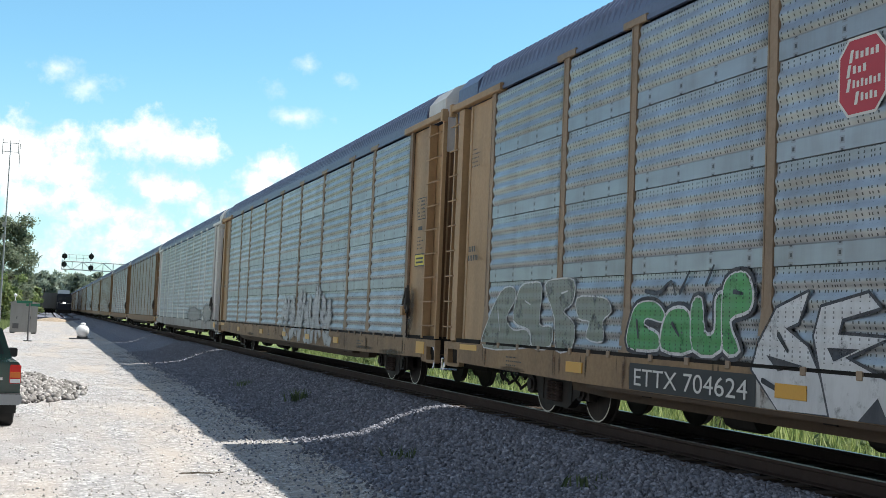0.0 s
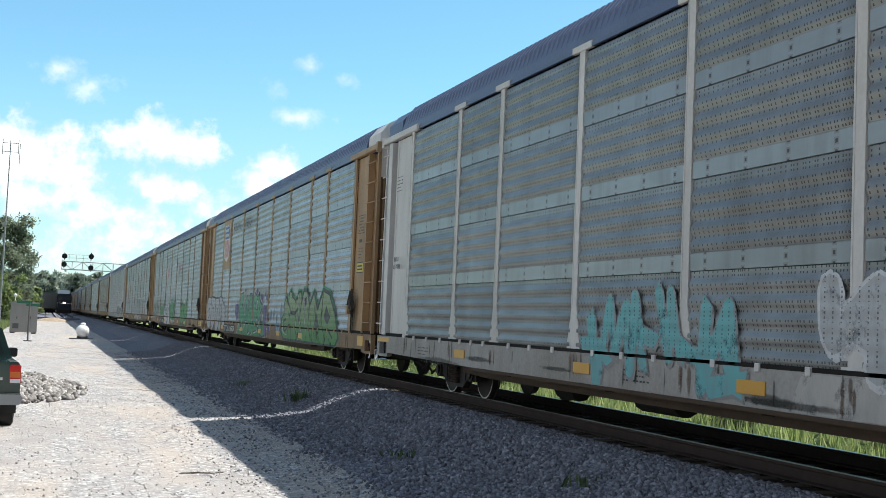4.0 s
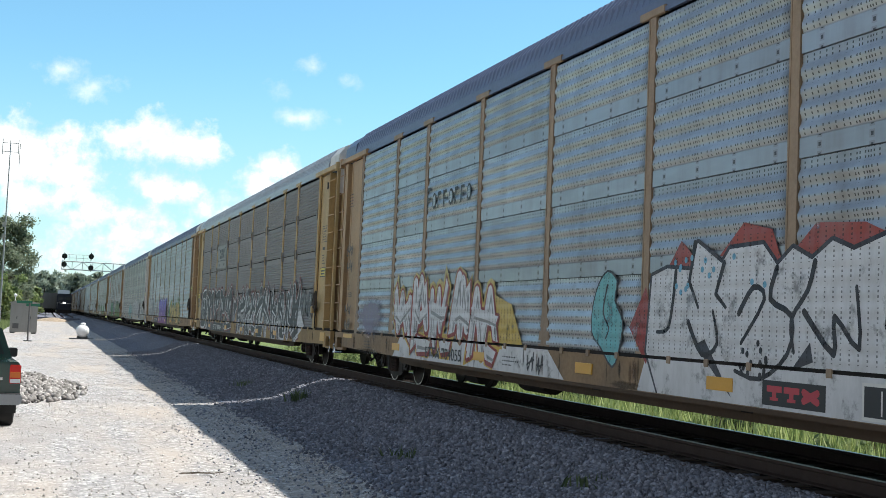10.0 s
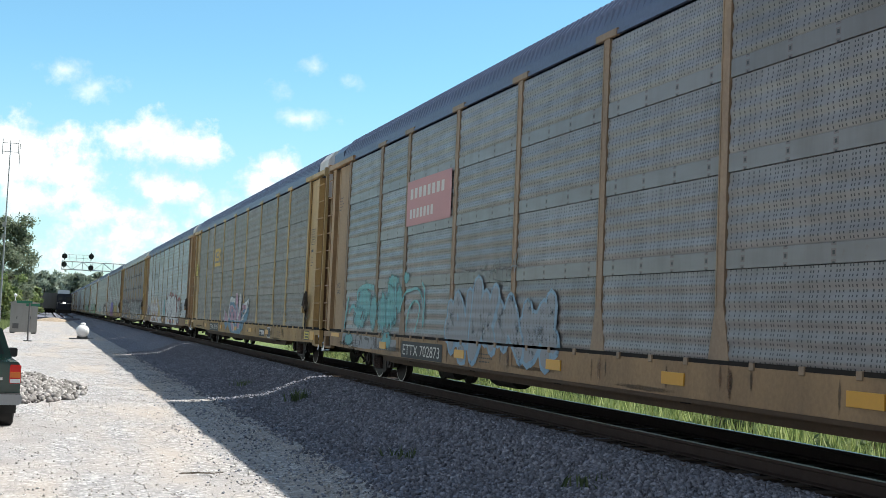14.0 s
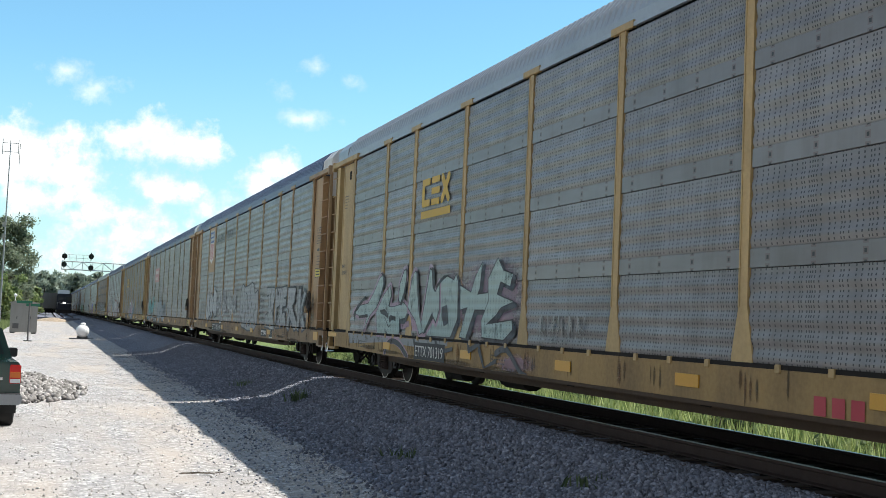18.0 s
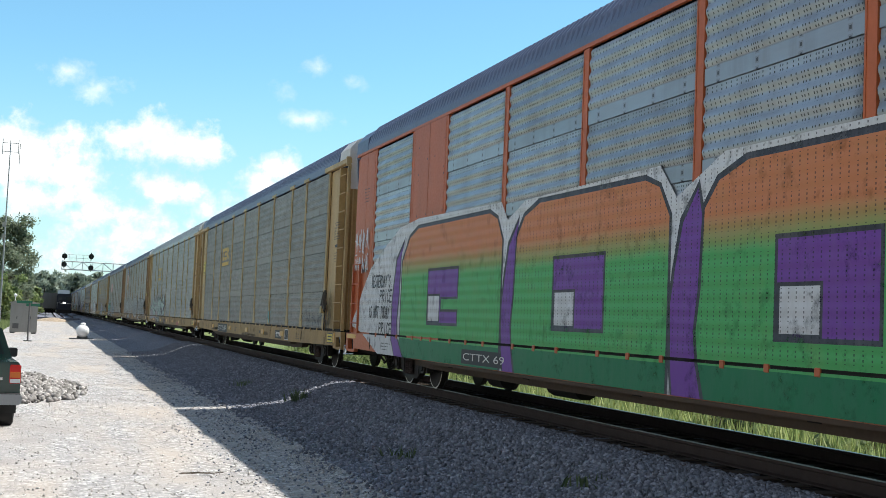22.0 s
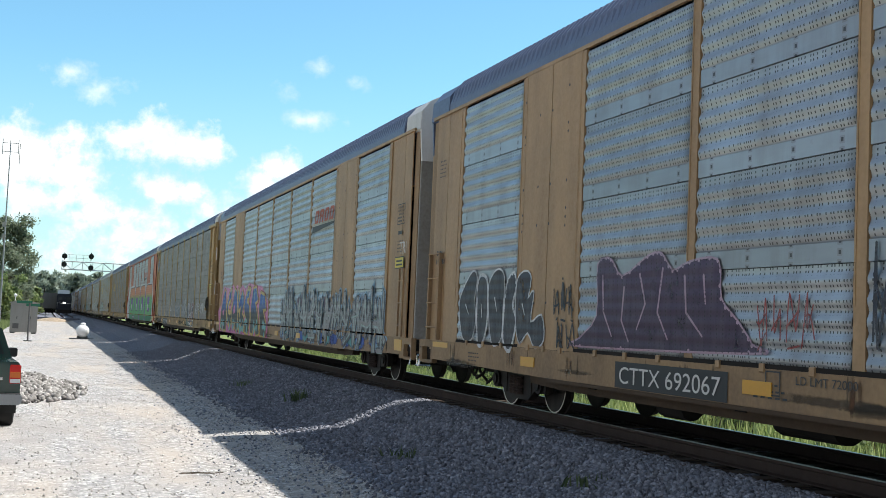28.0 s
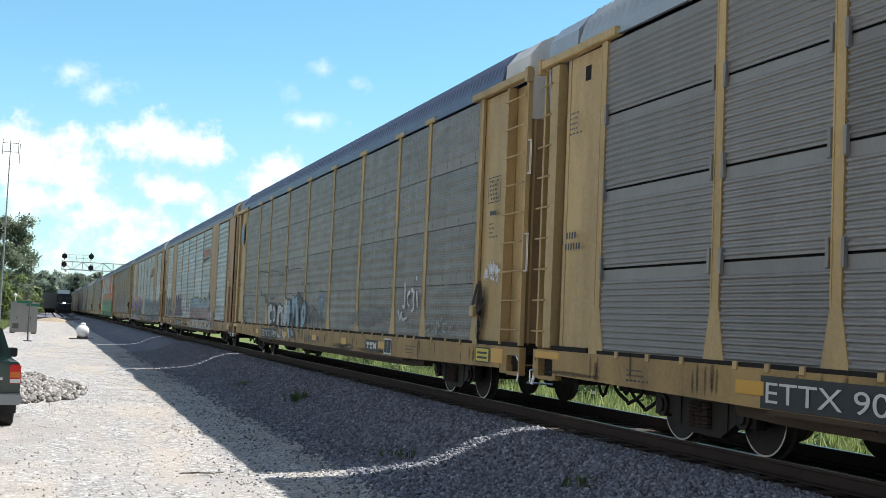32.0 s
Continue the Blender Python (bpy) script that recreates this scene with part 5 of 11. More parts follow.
# ---- the standing train on the second track ----
LOCO_DARK = worn("dark_locomotive_paint", (0.026, 0.029, 0.04), (0.045, 0.042, 0.04), 0.7, gloss=0.2)
PALE = worn("pale_grey_cab_paint", (0.42, 0.42, 0.43), (0.25, 0.24, 0.23), 0.5)
HOPPER = worn("grey_brown_hopper_paint", (0.14, 0.13, 0.12), (0.08, 0.07, 0.06), 0.7)
GLASS_DARK = plain("dark_cab_glass", (0.02, 0.025, 0.03), 0.1)
HEADLIGHT = plain("lit_headlight", (1.0, 0.97, 0.9), 0.3, 0.0, 1.0)
lo = tagged(new("locomotive"), "dark diesel locomotive with its headlight lit, standing on the second track", "locomotive")
lo.location = (3.5, 262, -0.15)
part("frame", Build().box(-1.5, 1.5, 0, 20, 0.9, 1.35).mesh("frame", LOCO_DARK), lo)
part("nose", Build().prism([(-1.05, 1.35), (1.05, 1.35), (1.05, 2.5), (0.7, 2.8), (-0.7, 2.8), (-1.05, 2.5)], 1.1, 3.0).mesh("nose", LOCO_DARK), lo)
cab = part("cab", Build().prism([(-1.5, 1.35), (1.5, 1.35), (1.5, 3.9), (1.2, 4.3), (-1.2, 4.3), (-1.5, 3.9)], 3.0, 5.4).mesh("cab", LOCO_DARK), lo)
for x in (-0.8, 0.8):
    part("windscreen", Build().box(x - 0.5, x + 0.5, 2.96, 3.0, 2.95, 3.65).mesh("windscreen", GLASS_DARK), cab)
part("roof_hood", Build().prism([(-1.45, 3.9), (1.45, 3.9), (1.3, 4.45), (0.9, 4.72), (-0.9, 4.72), (-1.3, 4.45)], 5.4, 19.5).mesh("roof_hood", LOCO_DARK), lo)
part("engine_hood", Build().box(-1.0, 1.0, 5.4, 19.5, 1.35, 3.9).mesh("engine_hood", LOCO_DARK), lo)
for x in (-0.16, 0.16):
    part("headlight", Build().lathe((x, 1.06, 2.35), [(0, 0.17), (0.05, 0.17)], 12, "y").mesh("headlight", HEADLIGHT), lo)
part("air_conditioner", Build().prism([(-1.4, 4.3), (1.0, 4.3), (1.0, 4.95), (0.85, 5.1), (-1.25, 5.1), (-1.4, 4.95)], 3.3, 5.2).mesh("air_conditioner", WHITE_TANK), lo, (0, 0, 0), "white housing on the cab roof")
part("plow", Build().prism([(-1.4, 0.2), (1.4, 0.2), (1.45, 0.95), (-1.45, 0.95)], -0.3, 0.1).mesh("plow", BLACK), lo)
part("handrail", Build().rod((-1.4, 0.1, 1.35), (-1.4, 0.1, 2.4), 0.03).rod((1.4, 0.1, 1.35), (1.4, 0.1, 2.4), 0.03).rod((-1.4, 0.1, 2.4), (-0.4, 0.1, 2.2), 0.03).rod((1.4, 0.1, 2.4), (0.4, 0.1, 2.2), 0.03).mesh("handrail", PALE), lo)
for y in (4.0, 16.0):
    part("truck", Build().box(-1.3, 1.3, y - 1.9, y + 1.9, 0.25, 0.95, 0.1).mesh("truck", BLACK), lo)
    for dy in (-1.3, 0, 1.3):
        part("wheel", Build().lathe((0, y + dy, 0.5), [(-0.8, 0.5), (-0.7, 0.5), (-0.69, 0.1), (0.69, 0.1), (0.7, 0.5), (0.8, 0.5)], 18).mesh("wheel", IRON), lo)
for i in range(4):
    hc = tagged(new("hopper_car"), "grey-brown hopper car standing on the siding", "rail car", "standing hopper cars")
    hc.matrix_world = pose(0.75 - i * 0.9, 268 + i * 15.5, -0.15, 0, 0, 3.3)
    part("body", Build().prism([(-1.5, 1.1), (1.5, 1.1), (1.5, 4.25), (1.3, 4.4), (-1.3, 4.4), (-1.5, 4.25)], 0, 14).mesh("body", HOPPER), hc)
    part("sill", Build().box(-1.2, 1.2, -0.4, 14.4, 0.85, 1.1).mesh("sill", BLACK), hc)
    for j in range(9):
        part("rib", Build().box(-1.56, -1.5, 0.5 + j * 1.6, 0.62 + j * 1.6, 1.15, 4.2).mesh("rib", HOPPER), hc)
    for y in (2.0, 12.0):
        part("truck", Build().box(-1.2, 1.2, y - 1.2, y + 1.2, 0.2, 0.8, 0.1).mesh("truck", BLACK), hc)
        for dy in (-0.9, 0.9):
            part("wheel", Build().lathe((0, y + dy, 0.42), [(-0.8, 0.42), (-0.7, 0.42), (-0.69, 0.08), (0.69, 0.08), (0.7, 0.42), (0.8, 0.42)], 16).mesh("wheel", IRON), hc)
tagged(new("siding_bed", Build().prism([(-4.5, -0.95), (6.0, -0.95), (5.2, -0.42), (-3.4, -0.42)], 205, 420).mesh("siding_bed", BALLAST)), "dark ballast bed of the second track", "ballast", kind="structure")
for x in (2.75, 4.25, 0.0, 1.5):
    tagged(new("siding_rail", Build().box(x - 0.035, x + 0.035, 206, 420, -0.42, -0.15).mesh("siding_rail", RAIL_SIDE)), "rusty steel rail of the second track", "rail", "siding rails", "structure")

EARTH = gravel("dry_tan_earth", [(0.0, (0.28, 0.22, 0.16)), (0.5, (0.37, 0.30, 0.22)), (1.0, (0.45, 0.38, 0.30))], 0.12, (0.18, 0.13, 0.09), 0.8)
heap = Build().lathe((0, 0, 0), [(-0.1, 3.0), (0.06, 2.7), (0.22, 2.2), (0.42, 1.5), (0.56, 0.8), (0.62, 0.05)], 28, "z")
o = tagged(new("earth_mound", heap.mesh("earth_mound", EARTH)), "low mound of dry tan earth beyond the gravel road", "earth")
o.location = (1.0, 190, -0.92)

# ---- twigs on the road ----
tw = Build()
rt = random.Random(9)
for i in range(14):
    a = rt.uniform(-0.4, 0.4)
    cx, cy = rt.uniform(-0.22, 0.22), rt.uniform(-0.06, 0.06)
    tw.rod((cx - 0.12 * math.cos(a), cy - 0.12 * math.sin(a), 0.008), (cx + 0.12 * math.cos(a), cy + 0.12 * math.sin(a), rt.uniform(0.008, 0.03)), 0.005, 5, 0.002)
o = tagged(new("dry_twigs", tw.mesh("dry_twigs", BARK)), "small bundle of dry grey twigs on the gravel", "twigs")
o.location = (2.13, 16.3, -0.865)

# ---- sky: cloud sheets far off, drifting ----
def cloud_sheet(name, blobs, seed, softness, far, label, dense=0.97, grain=75.0, ragged=1.7):
    m, n, l, b = nodes_of(name + "_vapour")
    n.remove(b)
    co = coords(n)
    sep = n.new("ShaderNodeSeparateXYZ")
    l.new(co, sep.inputs[0])
    total = None
    for cx, cy, rx, ry, w in blobs:
        dx = maths(n, l, "DIVIDE", maths(n, l, "SUBTRACT", sep.outputs[0], cx), rx)
        dy = maths(n, l, "DIVIDE", maths(n, l, "SUBTRACT", sep.outputs[1], cy), ry)
        d = maths(n, l, "SQRT", maths(n, l, "ADD", maths(n, l, "MULTIPLY", dx, dx), maths(n, l, "MULTIPLY", dy, dy)))
        g = maths(n, l, "MULTIPLY", maths(n, l, "SUBTRACT", 1.0, d), w)
        total = g if total is None else maths(n, l, "SMOOTH_MAX", total, g, 0.18)
    mp = n.new("ShaderNodeMapping")
    mp.inputs["Location"].default_value = (seed * 13.1, seed * 7.7, 0)
    l.new(co, mp.inputs[0])
    a = noise_node(n, l, mp.outputs[0], 1 / grain, 9, 0.62)
    big = noise_node(n, l, mp.outputs[0], 1 / 260.0, 4, 0.5)
    body = maths(n, l, "ADD", total, maths(n, l, "MULTIPLY", maths(n, l, "SUBTRACT", a, 0.5), ragged))
    fac = ramp_fac(n, l, body, 0.10, 0.10 + softness)
    mid = noise_node(n, l, mp.outputs[0], 1 / 130.0, 6, 0.6, (1, 1.5, 1))
    shade = maths(n, l, "ADD", ramp_fac(n, l, body, 0.0, 0.9), maths(n, l, "ADD", maths(n, l, "MULTIPLY", maths(n, l, "SUBTRACT", big, 0.5), 1.0), maths(n, l, "MULTIPLY", maths(n, l, "SUBTRACT", mid, 0.5), 2.0)), clamp=True)
    em = n.new("ShaderNodeEmission")
    l.new(mix(n, l, shade, (0.47, 0.60, 0.67), (0.88, 0.88, 0.88)), em.inputs[0])
    em.inputs[1].default_value = 1.0
    tr = n.new("ShaderNodeBsdfTransparent")
    ms = n.new("ShaderNodeMixShader")
    l.new(maths(n, l, "MULTIPLY", fac, dense), ms.inputs[0])
    l.new(tr.outputs[0], ms.inputs[1])
    l.new(em.outputs[0], ms.inputs[2])
    l.new(ms.outputs[0], n["Material Output"].inputs[0])
    o = new(name, mesh_from(name, [(-1800, -700, 0), (1800, -700, 0), (1800, 1000, 0), (-1800, 1000, 0)], [(0, 1, 2, 3)], m))
    tagged(o, label, "clouds", kind="structure")
    return o


FAR, NEARER = 3000.0, 2800.0
PER = FAR / 2119.17


def from_view(x, y, rx, ry, w=1.0):
    return ((x - 784) * PER, (441 - y) * PER, rx * PER, ry * PER, w)


def from_view_near(x, y, rx, ry, w=1.0):
    return tuple(v * NEARER / FAR for v in from_view(x, y, rx, ry)[:4]) + (w,)


CUMULUS = cloud_sheet("backdrop_cumulus", [from_view(*q) for q in ((40, 270, 150, 75), (110, 300, 110, 60), (285, 250, 120, 55), (340, 265, 80, 45), (225, 240, 60, 40), (60, 350, 130, 50, 0.8), (290, 335, 110, 40, 0.8), (480, 300, 62, 42), (455, 320, 50, 40), (200, 420, 330, 85, 0.5), (440, 380, 160, 60, 0.5), (560, 330, 100, 50, 0.6), (190, 380, 160, 45, 0.7))], 1, 0.45, FAR, "bright white cumulus clouds low in the sky", 0.93, 85.0, 2.1)
WISPS = cloud_sheet("backdrop_wisps", [from_view_near(*q) for q in ((110, 122, 62, 30, 0.75), (160, 152, 62, 32, 0.75), (545, 118, 42, 22, 0.8), (530, 208, 76, 24, 1.0), (485, 155, 25, 22, 0.6), (612, 145, 30, 18, 0.55))], 4, 0.9, FAR, "small thin white clouds drifting in the blue sky", 0.6, 60.0, 2.0)
CUMULUS_POSE, WISPS_POSE = CAMERA_POSE @ pose(0, 0, -FAR), CAMERA_POSE @ pose(0, 0, -NEARER)
# ---- the train, car by car ----
# metres by which each car's paint sits nearer to its leading coupler than the marks name
OFFSETS = {k: SLIP[t] for k, t in {0: 0, 1: 0, 2: 2, 3: 5, 4: 6, 5: 8, 6: 10, 7: 12, 8: 13, 9: 16, 10: 17, 11: 20, 12: 22, 13: 24, 14: 25, 15: 28, 16: 30, 17: 32}.items()}


def style(label, type_="A", sheet=None, post=None, roof=None, hood=None, **more):
    return dict(label=label, type=type_, sheet=sheet or GALV, post=post or TAN, roof=roof or ROOF, hood=hood or WHITEPAINT, **more)


CARS = {
    1: style("silver perforated autorack car with tan posts and a red octagonal emblem", post=DULL_TAN),
    2: style("silver perforated autorack car with striped shield and green graffiti"),
    3: style("grey perforated autorack car with dirty white posts", sheet=BLUEGREY, post=WHITEPAINT, end=WHITEPAINT),
    4: style("silver perforated autorack car with tan posts and purple graffiti", post=DULL_TAN),
    5: style("dark ribbed autorack car, yellow posts, black and white graffiti", "C", RIBBED, YELLOW, ROOF_LIGHT, end=GRIME),
    6: style("silver perforated autorack car with red-edged white graffiti", post=DULL_TAN, end=GRIME),
    7: style("weathered grey autorack car with yellow posts and a yellow railway emblem", sheet=GREY, post=YELLOW),
    8: style("grey autorack car with turquoise graffiti and a faded pink panel", sheet=MIDGREY, post=DULL_TAN),
    9: style("grey autorack car with a blue and red shield and silver graffiti", sheet=MIDGREY, post=TAN, end=GRIME),
    10: style("grey autorack car with yellow posts and pale green graffiti", sheet=MIDGREY, post=YELLOW, roof=ROOF_LIGHT, end=GRIME),
    11: style("dark weathered autorack car with yellow posts and a yellow emblem", sheet=GREY, post=YELLOW, end=YELLOW),
    12: style("orange autorack car covered by a green, orange and purple mural", "B", GALV, ORANGE, end=RIBBED_LIGHT),
    13: style("dark weathered autorack car with mustard posts and a round blue emblem", sheet=GREY, post=YELLOW, end=YELLOW),
    14: style("tan flush-sided autorack car with pink graffiti", "B", GALV, TAN, end=WHITEPAINT),
    15: style("tan flush-sided autorack car with dark bubble graffiti", "B", GALV, TAN, hood=TAN, end=TAN),
    16: style("dark weathered autorack car with mustard posts and pale blue graffiti", sheet=GREY, post=YELLOW, end=TAN),
    17: style("grey ribbed autorack car with yellow posts", "C", RIBBED_LIGHT, YELLOW, ROOF_LIGHT),
    0: style("silver perforated autorack car with tan posts and faint graffiti", post=DULL_TAN),
    -1: style("grey perforated autorack car with a dark door end", sheet=GALV, post=WHITEPAINT),
}
for k in range(-12, 19):
    if k not in CARS:
        CARS[k] = style("distant silver autorack car with tan ends", sheet=MIDGREY if k % 3 else GALV, post=GRIME, end=BROWN)
BUILT = {k: autorack(k, CARS[k], 0 <= k <= 17) for k in range(-12, 19)}
INDEX = {car.name: k for k, car in BUILT.items()}
# ---- paint on the cars: emblems, lettering and graffiti ----
def spray(name, low, high=None, z0=0.6, z1=2.2, wear=0.35, third=None):
    """Sprayed paint over ribbed, perforated steel: runs from low to high with the height."""
    m, n, l, b = nodes_of(name)
    co = coords(n)
    sep = n.new("ShaderNodeSeparateXYZ")
    l.new(co, sep.inputs[0])
    cloud = noise_node(n, l, co, 2.5, 5, 0.65)
    t = maths(n, l, "ADD", ramp_fac(n, l, sep.outputs["Z"], z0, z1), maths(n, l, "MULTIPLY", maths(n, l, "SUBTRACT", cloud, 0.5), 0.35), clamp=True)
    stops = [(0.0, low), (1.0, high or low)] if not third else [(0.0, low), (0.55, third), (1.0, high)]
    c = ramp(n, l, t, stops)
    fade = noise_node(n, l, co, 6.0, 6, 0.7, (1, 1, 0.4))
    c = mix(n, l, maths(n, l, "MULTIPLY", ramp_fac(n, l, fade, 0.42, 0.75), wear), c, (0.22, 0.22, 0.22))

    def tooth(v, period, width):
        fr = maths(n, l, "FRACT", maths(n, l, "DIVIDE", maths(n, l, "ADD", v, 40.0), period))
        return maths(n, l, "LESS_THAN", maths(n, l, "ABSOLUTE", maths(n, l, "SUBTRACT", fr, 0.5)), width)
    dot = maths(n, l, "MULTIPLY", tooth(sep.outputs["Y"], 0.122, 0.085), tooth(sep.outputs["Z"], 0.046, 0.24))
    dot = maths(n, l, "MULTIPLY", dot, maths(n, l, "MULTIPLY", tooth(sep.outputs["Z"], 0.184, 0.37), maths(n, l, "GREATER_THAN", sep.outputs["Z"], 1.0)))
    c = mix(n, l, maths(n, l, "MULTIPLY", dot, 0.7), c, (0.02, 0.02, 0.025))
    l.new(c, b.inputs["Base Color"])
    b.inputs["Roughness"].default_value = 0.5
    b.inputs["Specular IOR Level"].default_value = 0.2
    wave = maths(n, l, "MULTIPLY", maths(n, l, "SINE", maths(n, l, "MULTIPLY", sep.outputs["Z"], 41.9)), maths(n, l, "GREATER_THAN", sep.outputs["Z"], 1.0))
    relief(n, l, b, wave, 0.22, 0.02)
    # flaked spots let the steel show
    flake = noise_node(n, l, co, 3.2, 8, 0.72)
    ms, tr = n.new("ShaderNodeMixShader"), n.new("ShaderNodeBsdfTransparent")
    slot = maths(n, l, "LESS_THAN", maths(n, l, "ABSOLUTE", maths(n, l, "SUBTRACT", sep.outputs["Z"], 0.987)), 0.019)
    l.new(maths(n, l, "MAXIMUM", slot, maths(n, l, "MULTIPLY", ramp_fac(n, l, flake, 0.54, 0.66), 0.25 + wear)), ms.inputs[0])
    l.new(b.outputs[0], ms.inputs[1])
    l.new(tr.outputs[0], ms.inputs[2])
    l.new(ms.outputs[0], n["Material Output"].inputs[0])
    return m


S_WHITE = spray("white_spray", (0.56, 0.56, 0.57), (0.60, 0.61, 0.63))
S_SILVER = spray("silver_spray", (0.40, 0.41, 0.42), (0.47, 0.48, 0.50), wear=0.5)
S_DULLSILVER = spray("dull_silver_spray", (0.30, 0.305, 0.315), (0.35, 0.36, 0.375), wear=0.5)
S_FAINTGREEN = spray("washed_out_green_grey_spray", (0.19, 0.22, 0.185), (0.24, 0.265, 0.23), wear=0.75)
S_FAINTBLUE = spray("washed_out_blue_spray", (0.155, 0.19, 0.225), wear=0.7)
S_FAINTCHALK = spray("washed_out_faded_chalk_spray", (0.22, 0.218, 0.21), wear=0.8)
S_OXBLOOD = spray("oxblood_spray", (0.13, 0.022, 0.024), (0.16, 0.035, 0.035), wear=0.4)
S_PALESTEEL = spray("washed_out_silver_spray", (0.25, 0.265, 0.285), (0.28, 0.295, 0.32), wear=0.7)
S_ROSE = spray("washed_out_rose_spray", (0.20, 0.105, 0.115), (0.22, 0.12, 0.13), wear=0.5)
S_MOSS = spray("dull_moss_green_spray", (0.07, 0.11, 0.07), wear=0.4)
S_PITCH = spray("pitch_black_spray", (0.036, 0.038, 0.047), (0.03, 0.032, 0.042), wear=0.02)
S_GREY = spray("grey_spray", (0.24, 0.24, 0.24), (0.30, 0.31, 0.32), wear=0.6)
S_BLACK = spray("black_spray", (0.025, 0.027, 0.035), wear=0.25)
S_DARK = spray("charcoal_spray", (0.05, 0.053, 0.065), (0.035, 0.037, 0.05), wear=0.3)
S_GREEN = spray("green_spray", (0.05, 0.22, 0.07), (0.12, 0.36, 0.14))
S_LEAF = spray("leaf_green_spray", (0.03, 0.20, 0.07), (0.05, 0.30, 0.13), wear=0.2)
S_OLIVE = spray("fading_green_spray", (0.02, 0.20, 0.03), (0.30, 0.36, 0.20), 0.6, 1.9)
S_LIME = spray("lime_spray", (0.36, 0.42, 0.14), (0.42, 0.50, 0.18))
S_PURPLE = spray("purple_spray", (0.20, 0.05, 0.20), (0.16, 0.14, 0.52), 0.6, 1.8, 0.15)
S_VIOLET = spray("dull_violet_spray", (0.11, 0.075, 0.215), wear=0.3)
S_RED = spray("dark_red_spray", (0.24, 0.035, 0.035), (0.30, 0.07, 0.06), wear=0.4)
S_PINK = spray("pink_spray", (0.62, 0.13, 0.36), (0.60, 0.25, 0.42), wear=0.3)
S_TEAL = spray("turquoise_spray", (0.13, 0.38, 0.41), (0.16, 0.43, 0.44), wear=0.5)
S_SKY = spray("sky_blue_spray", (0.10, 0.30, 0.48), (0.16, 0.38, 0.52), wear=0.35)
S_BLUE = spray("blue_spray", (0.03, 0.09, 0.38), wear=0.25)
S_YELLOW = spray("yellow_spray", (0.55, 0.36, 0.05), (0.50, 0.40, 0.16), wear=0.3)
S_CHALK = spray("faint_chalk_spray", (0.30, 0.30, 0.29), wear=0.7)
S_MINT = spray("pale_mint_spray", (0.30, 0.40, 0.39), (0.38, 0.48, 0.45), wear=0.35)
S_LILAC = spray("faded_lilac_pink_spray", (0.40, 0.26, 0.33), (0.38, 0.28, 0.36), wear=0.4)
S_SOOT = spray("soot_and_grease", (0.028, 0.022, 0.018), wear=0.1)
S_RUST = spray("rust_runs", (0.13, 0.055, 0.025), wear=0.1)
S_INK = spray("black_to_blue_spray", (0.03, 0.032, 0.035), (0.05, 0.13, 0.42), 1.3, 1.7, wear=0.1)
S_PALEBLUE = spray("faded_pale_blue_spray", (0.20, 0.33, 0.45), (0.24, 0.36, 0.47), wear=0.4)
S_PALEPINK = spray("faded_pale_pink_spray", (0.46, 0.24, 0.34), wear=0.4)
S_PLUM = spray("dark_plum_spray", (0.05, 0.03, 0.055), (0.07, 0.045, 0.09), wear=0.2)
S_JADE = spray("jade_green_spray", (0.03, 0.24, 0.11), (0.10, 0.34, 0.20), 0.9, 2.0, wear=0.2)
S_ORANGE = spray("orange_spray", (0.52, 0.16, 0.05), wear=0.25)
S_MURAL = spray("mural_green_to_orange_spray", (0.072, 0.36, 0.108), (0.53, 0.19, 0.08), 2.12, 2.55, 0.08)
S_MURAL_DARK = spray("mural_dark_green_spray", (0.012, 0.16, 0.07), wear=0.1)
S_MURAL_VIOLET = spray("mural_violet_spray", (0.16, 0.05, 0.30), wear=0.15)
S_SILLGREY = spray("pale_sill_spray", (0.42, 0.40, 0.38), (0.45, 0.43, 0.40), wear=0.5)
P_RED = plain("emblem_red", (0.42, 0.03, 0.05), 0.5)
P_PINK = plain("faded_pink_panel", (0.52, 0.27, 0.27), 0.6)
P_BLUE = plain("emblem_blue", (0.03, 0.09, 0.30), 0.5)
P_CROSS = plain("sky_blue_emblem_cross", (0.10, 0.30, 0.56), 0.55)
RING_GREY = plain("dark_grey_emblem_ring", (0.10, 0.108, 0.112), 0.6)
MARK_PALE = plain("pale_emblem_field", (0.36, 0.36, 0.37), 0.6)
P_YELLOW = plain("emblem_yellow", (0.56, 0.33, 0.02), 0.5)
P_ORANGE = plain("emblem_orange_red", (0.42, 0.10, 0.055), 0.6)

